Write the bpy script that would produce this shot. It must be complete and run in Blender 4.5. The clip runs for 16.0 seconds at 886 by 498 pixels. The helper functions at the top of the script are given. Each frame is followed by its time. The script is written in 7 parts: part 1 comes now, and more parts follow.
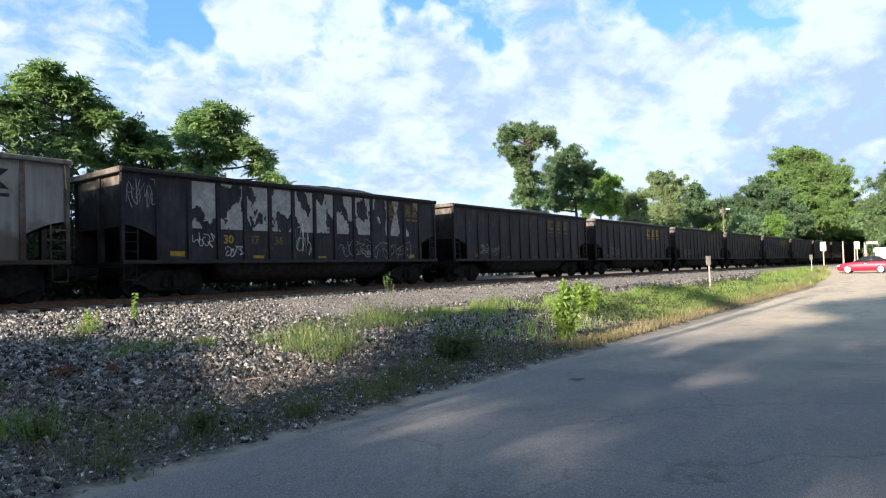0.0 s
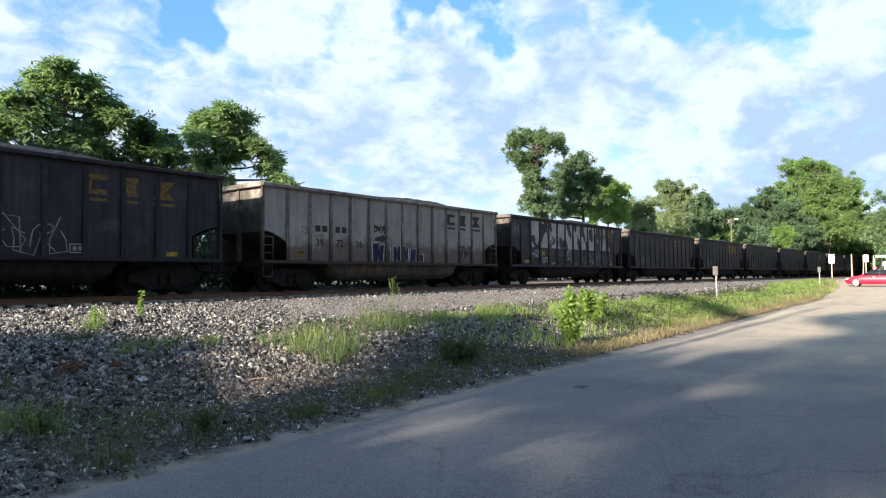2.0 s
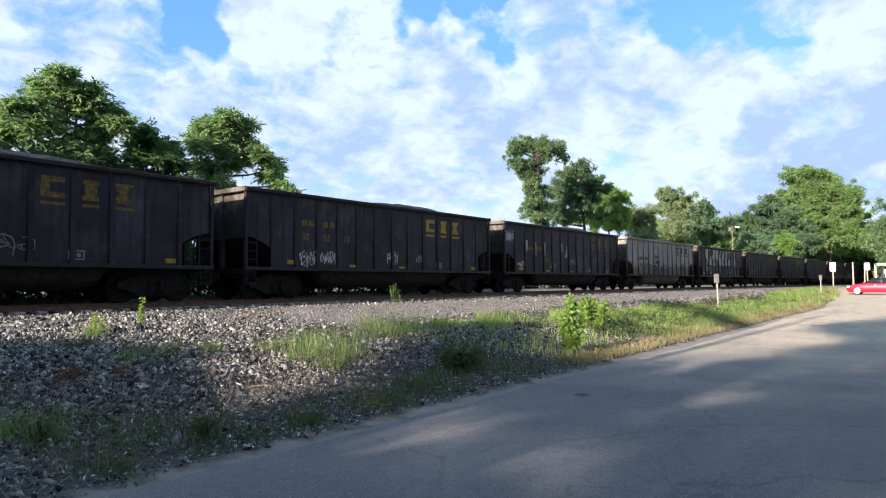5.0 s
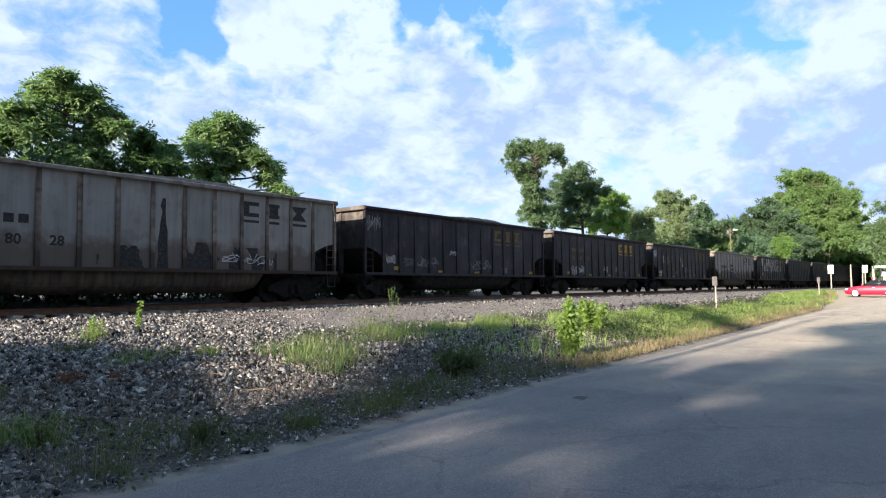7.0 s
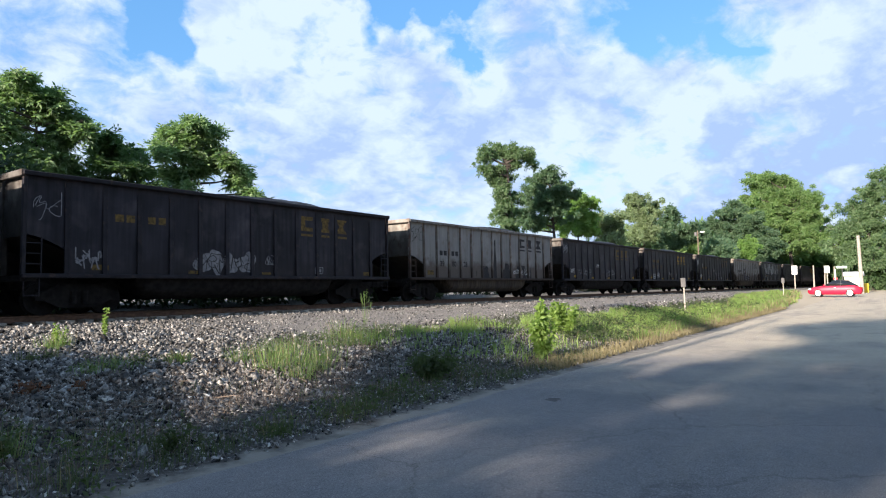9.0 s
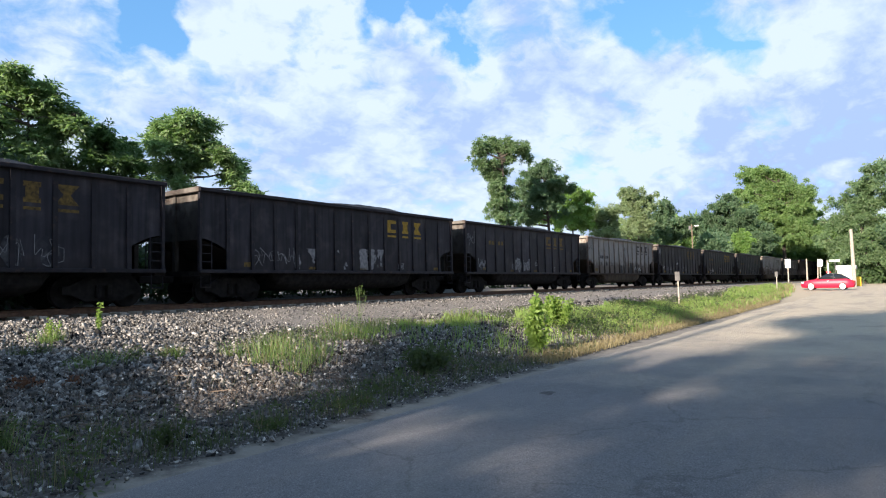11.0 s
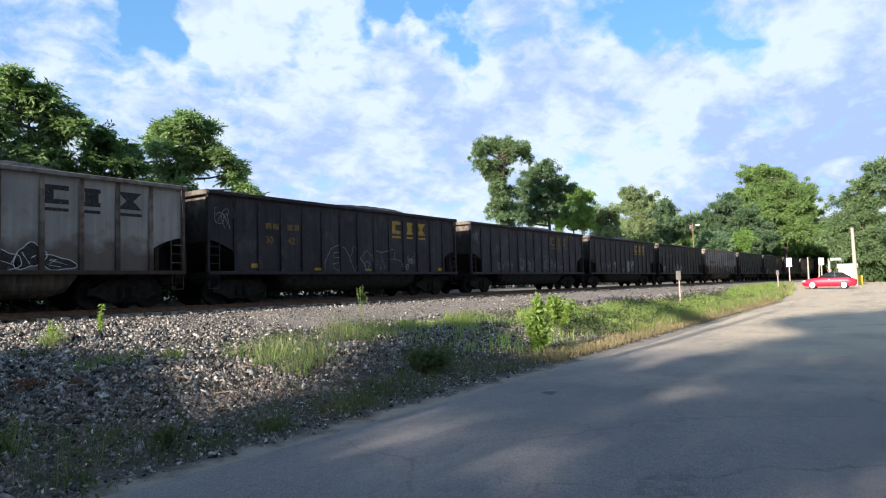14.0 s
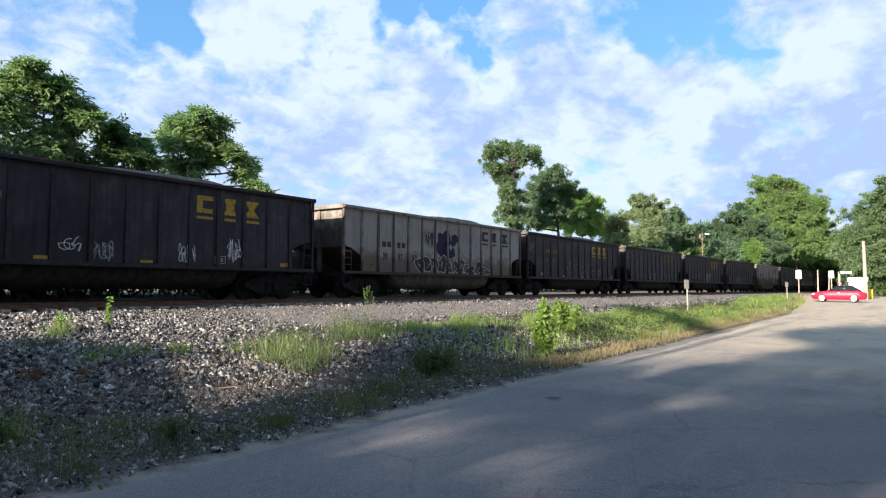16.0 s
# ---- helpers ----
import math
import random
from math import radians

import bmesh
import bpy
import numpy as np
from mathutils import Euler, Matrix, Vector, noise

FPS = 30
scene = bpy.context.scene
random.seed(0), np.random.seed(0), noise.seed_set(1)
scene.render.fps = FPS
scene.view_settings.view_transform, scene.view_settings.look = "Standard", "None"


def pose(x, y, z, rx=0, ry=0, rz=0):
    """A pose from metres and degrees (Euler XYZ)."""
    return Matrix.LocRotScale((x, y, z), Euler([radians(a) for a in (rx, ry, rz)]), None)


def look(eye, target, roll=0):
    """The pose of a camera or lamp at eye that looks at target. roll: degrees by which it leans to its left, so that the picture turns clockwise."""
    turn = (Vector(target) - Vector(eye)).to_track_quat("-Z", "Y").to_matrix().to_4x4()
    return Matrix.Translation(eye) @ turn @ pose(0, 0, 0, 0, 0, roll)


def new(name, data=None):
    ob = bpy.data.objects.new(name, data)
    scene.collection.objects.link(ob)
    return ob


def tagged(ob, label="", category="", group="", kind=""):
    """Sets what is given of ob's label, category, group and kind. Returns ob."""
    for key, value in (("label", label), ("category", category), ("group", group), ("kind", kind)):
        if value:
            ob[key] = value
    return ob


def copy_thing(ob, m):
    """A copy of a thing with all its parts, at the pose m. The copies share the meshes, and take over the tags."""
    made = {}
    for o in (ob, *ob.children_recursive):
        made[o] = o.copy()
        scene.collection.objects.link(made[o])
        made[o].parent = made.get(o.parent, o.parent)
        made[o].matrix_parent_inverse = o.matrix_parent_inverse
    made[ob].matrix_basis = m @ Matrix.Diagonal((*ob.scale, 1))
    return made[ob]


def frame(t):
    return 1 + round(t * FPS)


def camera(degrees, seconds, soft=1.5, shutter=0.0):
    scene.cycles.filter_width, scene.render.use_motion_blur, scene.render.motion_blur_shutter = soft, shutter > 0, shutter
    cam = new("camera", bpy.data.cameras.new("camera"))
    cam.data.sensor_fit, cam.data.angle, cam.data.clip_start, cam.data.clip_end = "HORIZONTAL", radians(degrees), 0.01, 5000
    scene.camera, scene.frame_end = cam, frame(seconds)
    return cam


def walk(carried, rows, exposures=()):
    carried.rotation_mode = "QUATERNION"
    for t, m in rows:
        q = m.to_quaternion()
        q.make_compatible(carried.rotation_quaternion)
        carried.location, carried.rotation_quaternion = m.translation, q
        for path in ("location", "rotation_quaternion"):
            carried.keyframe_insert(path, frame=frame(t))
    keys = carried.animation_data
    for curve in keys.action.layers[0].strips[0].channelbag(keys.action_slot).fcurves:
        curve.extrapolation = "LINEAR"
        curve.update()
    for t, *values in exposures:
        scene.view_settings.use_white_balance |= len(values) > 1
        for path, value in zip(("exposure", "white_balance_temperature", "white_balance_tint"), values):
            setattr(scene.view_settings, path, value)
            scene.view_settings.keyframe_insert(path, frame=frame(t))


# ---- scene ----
cam = camera(69.04, 16.0, 1.15)
rows = [
    (0.0, 91.693, 1.823, -52.47), (0.5, 91.678, 1.615, -52.368), (1.0, 91.765, 0.932, -52.125), (1.5, 91.904, 0.682, -52.026),
    (2.0, 92.075, 0.579, -51.955), (2.5, 92.233, 0.56, -51.925), (3.0, 92.368, 0.524, -51.941), (3.5, 92.462, 0.61, -51.943),
    (4.0, 92.601, 0.495, -51.885), (6.5, 92.922, 0.521, -51.926), (7.0, 93.0, 0.562, -52.015), (7.5, 93.102, 0.658, -52.357),
    (8.0, 93.324, 0.719, -53.55), (8.5, 93.401, 0.978, -54.04), (9.0, 93.29, 1.076, -54.436), (11.5, 92.683, 1.171, -54.927),
    (12.0, 92.608, 1.287, -54.934), (12.5, 92.627, 1.435, -54.923), (13.0, 92.642, 1.389, -54.933), (13.5, 92.703, 1.231, -54.907),
    (14.0, 92.779, 1.419, -54.795), (14.5, 92.875, 1.359, -54.759), (15.0, 92.983, 1.061, -54.751), (15.5, 93.027, 0.384, -54.43),
    (16.0, 92.961, -0.224, -54.18)]
# the film camera darkens and cools its picture a little as it turns towards the brighter sky
tones = [(0.0, 1.63, 6280, 14), (2.0, 1.64, 6230, 14), (4.0, 1.58, 6150, 16), (6.5, 1.54, 6130, 16), (8.0, 1.51, 6080, 15), (9.0, 1.46, 6000, 15), (11.5, 1.48, 6180, 15), (16.0, 1.48, 6180, 15)]
walk(cam, [(t, pose(0, 0, 1.6, rx, ry, rz)) for t, rx, ry, rz in rows], tones)

# ---- light ----
SUN_EL = 18.8          # degrees over the horizon; the sun stands along the track, behind the train's tail
SUN_AZ = 178.05        # degrees, counted from +x towards +y
world = bpy.data.worlds.new("sky")
scene.world = world
world.use_nodes = True
wn, wl = world.node_tree.nodes, world.node_tree.links
wn.clear()
sky = wn.new("ShaderNodeTexSky")
sky.sky_type = 'NISHITA'
sky.sun_disc = False
sky.sun_elevation = radians(SUN_EL)
sky.sun_rotation = radians(90 - SUN_AZ)
sky.air_density, sky.dust_density, sky.ozone_density = 1.0, 0.2, 1.0
coord = wn.new("ShaderNodeTexCoord")
# clouds lie in a level sheet, so that they crowd together towards the horizon
split = wn.new("ShaderNodeSeparateXYZ")
wl.new(coord.outputs["Generated"], split.inputs[0])


def wmath(op, a, b):
    n = wn.new("ShaderNodeMath")
    n.operation = op
    for i, v in enumerate((a, b)):
        if hasattr(v, "default_value"):
            wl.new(v, n.inputs[i])
        else:
            n.inputs[i].default_value = v
    return n.outputs[0]


lift = wmath('ADD', wmath('MAXIMUM', split.outputs["Z"], 0.0), 0.42)
flat = wn.new("ShaderNodeCombineXYZ")
wl.new(wmath('DIVIDE', split.outputs["X"], lift), flat.inputs[0])
wl.new(wmath('DIVIDE', split.outputs["Y"], lift), flat.inputs[1])
mapping = wn.new("ShaderNodeMapping")
mapping.inputs["Location"].default_value = (1.3, 4.2, 0.0)
mapping.inputs["Rotation"].default_value = (0, 0, radians(25))
wl.new(flat.outputs[0], mapping.inputs["Vector"])
cloud = wn.new("ShaderNodeTexNoise")
cloud.inputs["Scale"].default_value = 2.6
cloud.inputs["Detail"].default_value = 10
cloud.inputs["Roughness"].default_value = 0.58
cloud.inputs["Distortion"].default_value = 0.25
wl.new(mapping.outputs["Vector"], cloud.inputs["Vector"])
# the sheet is seen edge-on near the horizon and thins out overhead; it has torn open in a few places
ragged = wn.new("ShaderNodeTexNoise")
ragged.inputs["Scale"].default_value, ragged.inputs["Detail"].default_value = 6.0, 8
wl.new(coord.outputs["Generated"], ragged.inputs["Vector"])
bent = wn.new("ShaderNodeVectorMath")
bent.operation = 'MULTIPLY_ADD'
wl.new(ragged.outputs["Color"], bent.inputs[0])
bent.inputs[1].default_value = (0.36, 0.36, 0.36)
shifted = wn.new("ShaderNodeVectorMath")
shifted.operation = 'ADD'
wl.new(coord.outputs["Generated"], shifted.inputs[0])
shifted.inputs[1].default_value = (-0.18, -0.18, -0.18)
wl.new(shifted.outputs[0], bent.inputs[2])
toward = wn.new("ShaderNodeVectorMath")
toward.operation = 'NORMALIZE'
wl.new(bent.outputs[0], toward.inputs[0])


def lobe(direction, wide, narrow, amount):
    dot = wn.new("ShaderNodeVectorMath")
    dot.operation = 'DOT_PRODUCT'
    wl.new(toward.outputs[0], dot.inputs[0])
    dot.inputs[1].default_value = Vector(direction).normalized()
    mr = wn.new("ShaderNodeMapRange")
    mr.interpolation_type = 'SMOOTHSTEP'
    for i, v in enumerate((math.cos(radians(wide)), math.cos(radians(narrow)), 0.0, amount)):
        mr.inputs[i + 1].default_value = v
    wl.new(dot.outputs["Value"], mr.inputs[0])
    return mr.outputs[0]


# the sheet is nearly closed; overhead, out of view, it is opened to dim the skylight
cover = wmath('ADD', wmath('MULTIPLY', wmath('SUBTRACT', cloud.outputs["Fac"], 0.5), 1.1), 0.9)
fleece = wn.new("ShaderNodeTexNoise")
fleece.inputs["Scale"].default_value, fleece.inputs["Detail"].default_value, fleece.inputs["Roughness"].default_value = 13.0, 10, 0.6
fleece.inputs["Distortion"].default_value = 0.3
wl.new(mapping.outputs["Vector"], fleece.inputs["Vector"])
cover = wmath('ADD', cover, wmath('MULTIPLY', wmath('SUBTRACT', fleece.outputs["Fac"], 0.5), 1.3))
cover = wmath('SUBTRACT', cover, wmath('MULTIPLY', wmath('MAXIMUM', wmath('SUBTRACT', split.outputs["Z"], 0.44), 0.0), 0.9))
GAPS = (
    ((0.462, 0.789, 0.406), 5.6, 0.42),
    ((0.475, 0.798, 0.371), 4.2, 0.42),
    ((0.433, 0.823, 0.368), 2.6, 0.12),
    ((0.514, 0.787, 0.340), 4.6, 0.39),
    ((0.542, 0.783, 0.306), 3.9, 0.29),
    ((0.569, 0.775, 0.274), 3.0, 0.22),
    ((0.590, 0.772, 0.236), 2.5, 0.17),
    ((0.696, 0.606, 0.386), 2.5, 0.33),
    ((0.741, 0.548, 0.388), 3.0, 0.42),
    ((0.716, 0.558, 0.420), 5.1, 0.51),
    ((0.765, 0.504, 0.400), 3.5, 0.29),
    ((0.918, 0.200, 0.342), 4.3, 0.24),
    ((0.939, 0.161, 0.303), 2.9, 0.21),
    ((0.905, 0.251, 0.344), 2.9, 0.16),
    ((0.908, 0.182, 0.378), 5.7, 0.37),
    ((0.883, 0.261, 0.390), 4.2, 0.33),
    ((0.930, 0.227, 0.290), 2.5, 0.13),
    ((0.943, 0.180, 0.279), 2.3, 0.12),
    ((0.515, 0.780, 0.355), 6.5, -0.35),
    ((0.556, 0.772, 0.308), 5.0, -0.2),
    ((0.422, 0.830, 0.365), 6.0, 0.22),
    ((0.884, 0.456, 0.102), 4.6, 0.11),
    ((0.639, 0.758, 0.130), 5.8, 0.09))
for direction, wide, amount in GAPS:
    cover = wmath('SUBTRACT', cover, lobe(direction, wide, 0.5, amount))
ramp = wn.new("ShaderNodeMapRange")
ramp.interpolation_type = 'LINEAR'
for i, v in enumerate((0.36, 0.86, 0.0, 1.0)):
    ramp.inputs[i + 1].default_value = v
wl.new(cover, ramp.inputs[0])
# sunlit heaps and blue-grey undersides
tone = wn.new("ShaderNodeTexNoise")
tone.inputs["Scale"].default_value = 5.4
tone.inputs["Detail"].default_value = 8
tone.inputs["Roughness"].default_value = 0.55
wl.new(mapping.outputs["Vector"], tone.inputs["Vector"])
cloud_col = wn.new("ShaderNodeValToRGB")
cloud_col.color_ramp.elements[0].position, cloud_col.color_ramp.elements[1].position = 0.3, 0.68
cloud_col.color_ramp.elements[0].color = (4.0, 5.4, 7.9, 1)
cloud_col.color_ramp.elements[1].color = (6.7, 7.85, 8.55, 1)
HEAPS = (
    ((0.778, 0.525, 0.347), 4.7, 0.19),
    ((0.568, 0.737, 0.366), 5.2, 0.17),
    ((0.719, 0.590, 0.368), 2.0, 0.24),
    ((0.655, 0.683, 0.323), 7.8, 0.14),
    ((0.942, 0.112, 0.317), 5.2, 0.26),
    ((0.953, 0.148, 0.266), 4.5, 0.19),
    ((0.946, 0.226, 0.231), 5.9, 0.19),
    ((0.910, 0.379, 0.168), 5.2, 0.19),
    ((0.946, 0.292, 0.140), 4.7, 0.19),
    ((0.932, 0.301, 0.201), 3.9, 0.12),
    ((0.983, 0.067, 0.172), 2.3, 0.19),
    ((0.985, 0.086, 0.148), 2.1, 0.17),
    ((0.992, 0.058, 0.112), 2.9, 0.19),
    ((0.862, 0.464, 0.204), 5.2, 0.07),
    ((0.851, 0.417, 0.319), 7.8, -0.12),
    ((0.859, 0.442, 0.259), 7.8, -0.08),
    ((0.975, 0.150, 0.164), 6.5, -0.14),
    ((0.971, 0.054, 0.235), 7.8, -0.14),
    ((0.963, 0.227, 0.146), 3.4, -0.17),
    ((0.973, 0.108, 0.202), 5.2, -0.12),
    ((0.362, 0.874, 0.324), 9.1, 0.03),
    ((0.438, 0.868, 0.234), 7.8, -0.01),
    ((0.736, 0.624, 0.261), 6.5, -0.07),
    ((0.976, 0.195, 0.100), 6.5, -0.12),
    ((0.656, 0.739, 0.155), 7.8, -0.06))
bright = wmath('ADD', tone.outputs["Fac"], wmath('MULTIPLY', wmath('SUBTRACT', fleece.outputs["Fac"], 0.5), 1.05))
for direction, wide, amount in HEAPS:
    bright = wmath('ADD', bright, lobe(direction, wide, 0.5, amount))
wl.new(bright, cloud_col.inputs["Fac"])
vivid = wn.new("ShaderNodeHueSaturation")
vivid.inputs["Hue"].default_value, vivid.inputs["Saturation"].default_value, vivid.inputs["Value"].default_value = 0.492, 1.2, 2.1
wl.new(sky.outputs["Color"], vivid.inputs["Color"])
mixer = wn.new("ShaderNodeMix")
mixer.data_type = 'RGBA'
wl.new(ramp.outputs[0], mixer.inputs[0])
deep = wn.new("ShaderNodeMix")
deep.data_type = 'RGBA'
deep.inputs[0].default_value = 0.6
wl.new(vivid.outputs["Color"], deep.inputs[6])
deep.inputs[7].default_value = (1.5, 3.9, 7.3, 1)
wl.new(deep.outputs[2], mixer.inputs[6])
wl.new(cloud_col.outputs["Color"], mixer.inputs[7])
back = wn.new("ShaderNodeBackground")
back.inputs["Strength"].default_value = 0.0435
wl.new(mixer.outputs[2], back.inputs["Color"])
wout = wn.new("ShaderNodeOutputWorld")
wl.new(back.outputs["Background"], wout.inputs["Surface"])

sun_data = bpy.data.lights.new("sun", 'SUN')
sun_data.energy, sun_data.angle, sun_data.color = 5.0, radians(0.8), (1.0, 0.86, 0.68)
sun = new("sun", sun_data)
sun_dir = Vector((math.cos(radians(SUN_EL)) * math.cos(radians(SUN_AZ)), math.cos(radians(SUN_EL)) * math.sin(radians(SUN_AZ)), math.sin(radians(SUN_EL))))
sun.matrix_world = look(sun_dir * 200, (0, 0, 0))


# ---- materials ----
def material(name, base, base2=None, rough=0.8, metal=0.0, scale=4.0, detail=6.0, bump=0.0, bump_scale=40.0, space="Object", island=0.0, random=0.0,
             spots=None, spot_scale=1.0, spot_at=(0.5, 0.7), spec=0.3, soot=None, streak=0.0):
    """A surface whose colour wanders from base to base2, with spots of a third colour at a second scale, and fine relief."""
    m = bpy.data.materials.new(name)
    m.use_nodes = True
    nt = m.node_tree
    n, l = nt.nodes, nt.links
    b = n["Principled BSDF"]
    b.inputs["Roughness"].default_value = rough
    b.inputs["Metallic"].default_value = metal
    b.inputs["Specular IOR Level"].default_value = spec
    tc = n.new("ShaderNodeTexCoord")
    if space == "World":
        vec = n.new("ShaderNodeNewGeometry").outputs["Position"]
    else:
        vec = tc.outputs["Object"]
        if random:
            shift = n.new("ShaderNodeVectorMath")
            shift.operation = 'MULTIPLY_ADD'
            l.new(n.new("ShaderNodeObjectInfo").outputs["Random"], shift.inputs[0])
            shift.inputs[1].default_value = (37.0, 11.0, 0.0)
            l.new(vec, shift.inputs[2])
            vec = shift.outputs[0]
    no = n.new("ShaderNodeTexNoise")
    no.inputs["Scale"].default_value, no.inputs["Detail"].default_value = scale, detail
    l.new(vec, no.inputs["Vector"])
    ra = n.new("ShaderNodeValToRGB")
    ra.color_ramp.elements[0].position, ra.color_ramp.elements[1].position = 0.35, 0.65
    ra.color_ramp.elements[0].color = (*base, 1)
    ra.color_ramp.elements[1].color = (*(base2 or base), 1)
    l.new(no.outputs["Fac"], ra.inputs["Fac"])
    out = ra.outputs["Color"]
    if spots:
        no2 = n.new("ShaderNodeTexNoise")
        no2.inputs["Scale"].default_value, no2.inputs["Detail"].default_value = spot_scale, 8
        l.new(vec, no2.inputs["Vector"])
        r2 = n.new("ShaderNodeMapRange")
        r2.inputs[1].default_value, r2.inputs[2].default_value = spot_at
        l.new(no2.outputs["Fac"], r2.inputs[0])
        mx = n.new("ShaderNodeMix")
        mx.data_type = 'RGBA'
        l.new(r2.outputs[0], mx.inputs[0])
        l.new(out, mx.inputs[6])
        mx.inputs[7].default_value = (*spots, 1)
        out = mx.outputs[2]
    if streak:
        # rain-washed streaks that run down the side
        sv, sn, sm, sh = n.new("ShaderNodeVectorMath"), n.new("ShaderNodeTexNoise"), n.new("ShaderNodeMapRange"), n.new("ShaderNodeHueSaturation")
        sv.operation = 'MULTIPLY'
        l.new(vec, sv.inputs[0])
        sv.inputs[1].default_value = (7.0, 7.0, 0.45)
        sn.inputs["Scale"].default_value, sn.inputs["Detail"].default_value = 1.0, 7
        l.new(sv.outputs[0], sn.inputs["Vector"])
        for i, v in enumerate((0.34, 0.66, 1 - streak, 1 + streak)):
            sm.inputs[i + 1].default_value = v
        l.new(sn.outputs["Fac"], sm.inputs[0])
        l.new(sm.outputs[0], sh.inputs["Value"])
        l.new(out, sh.inputs["Color"])
        out = sh.outputs["Color"]
    if island or random:
        src = n.new("ShaderNodeNewGeometry").outputs["Random Per Island"] if island else n.new("ShaderNodeObjectInfo").outputs["Random"]
        amount = island or random
        mr = n.new("ShaderNodeMapRange")
        mr.inputs[3].default_value, mr.inputs[4].default_value = 1 - amount, 1 + amount
        l.new(src, mr.inputs[0])
        hs = n.new("ShaderNodeHueSaturation")
        l.new(mr.outputs[0], hs.inputs["Value"])
        l.new(out, hs.inputs["Color"])
        out = hs.outputs["Color"]
    if soot:
        # grime splashed up from the track, plus painted end-wall shade: thick below, ragged at its upper rim
        colour, low, high = soot
        sep = n.new("ShaderNodeSeparateXYZ")
        l.new(tc.outputs["Object"], sep.inputs[0])
        ns = n.new("ShaderNodeTexNoise")
        ns.inputs["Scale"].default_value, ns.inputs["Detail"].default_value = 2.2, 8
        l.new(vec, ns.inputs["Vector"])
        ad = n.new("ShaderNodeMath")
        ad.operation = 'MULTIPLY_ADD'
        l.new(ns.outputs["Fac"], ad.inputs[0])
        ad.inputs[1].default_value = 1.3
        l.new(sep.outputs["Z"], ad.inputs[2])
        mr3 = n.new("ShaderNodeMapRange")
        mr3.inputs[1].default_value, mr3.inputs[2].default_value, mr3.inputs[3].default_value, mr3.inputs[4].default_value = low + 0.65, high + 0.65, 0.85, 0.0
        l.new(ad.outputs[0], mr3.inputs[0])
        mx3 = n.new("ShaderNodeMix")
        mx3.data_type = 'RGBA'
        l.new(mr3.outputs[0], mx3.inputs[0])
        l.new(out, mx3.inputs[6])
        mx3.inputs[7].default_value = (*colour, 1)
        out = mx3.outputs[2]
    l.new(out, b.inputs["Base Color"])
    if bump:
        nb = n.new("ShaderNodeTexNoise")
        nb.inputs["Scale"].default_value, nb.inputs["Detail"].default_value = bump_scale, 6
        l.new(vec, nb.inputs["Vector"])
        bp = n.new("ShaderNodeBump")
        bp.inputs["Strength"].default_value, bp.inputs["Distance"].default_value = bump, 0.02
        l.new(nb.outputs["Fac"], bp.inputs["Height"])
        l.new(bp.outputs["Normal"], b.inputs["Normal"])
    return m


def leaf_material(name, dark, light, through_col, island=0.35):
    m = bpy.data.materials.new(name)
    m.use_nodes = True
    n, l = m.node_tree.nodes, m.node_tree.links
    n.clear()
    geo = n.new("ShaderNodeNewGeometry")
    ra = n.new("ShaderNodeValToRGB")
    ra.color_ramp.elements[0].color = (*dark, 1)
    ra.color_ramp.elements[1].color = (*light, 1)
    l.new(geo.outputs["Random Per Island"], ra.inputs["Fac"])
    no = n.new("ShaderNodeTexNoise")
    no.inputs["Scale"].default_value = 0.6
    l.new(geo.outputs["Position"], no.inputs["Vector"])
    mr = n.new("ShaderNodeMapRange")
    mr.inputs[1].default_value, mr.inputs[2].default_value, mr.inputs[3].default_value, mr.inputs[4].default_value = 0.3, 0.7, 0.65, 1.25
    l.new(no.outputs["Fac"], mr.inputs[0])
    hs = n.new("ShaderNodeHueSaturation")
    l.new(mr.outputs[0], hs.inputs["Value"])
    l.new(ra.outputs["Color"], hs.inputs["Color"])
    d = n.new("ShaderNodeBsdfDiffuse")
    t = n.new("ShaderNodeBsdfTranslucent")
    g = n.new("ShaderNodeBsdfGlossy")
    g.inputs["Roughness"].default_value = 0.6
    t.inputs["Color"].default_value = (*through_col, 1)
    l.new(hs.outputs["Color"], d.inputs["Color"])
    m1, m2 = n.new("ShaderNodeMixShader"), n.new("ShaderNodeMixShader")
    m1.inputs[0].default_value, m2.inputs[0].default_value = 0.45, 0.03
    l.new(d.outputs[0], m1.inputs[1])
    l.new(t.outputs[0], m1.inputs[2])
    l.new(m1.outputs[0], m2.inputs[1])
    l.new(g.outputs[0], m2.inputs[2])
    o = n.new("ShaderNodeOutputMaterial")
    l.new(m2.outputs[0], o.inputs["Surface"])
    return m


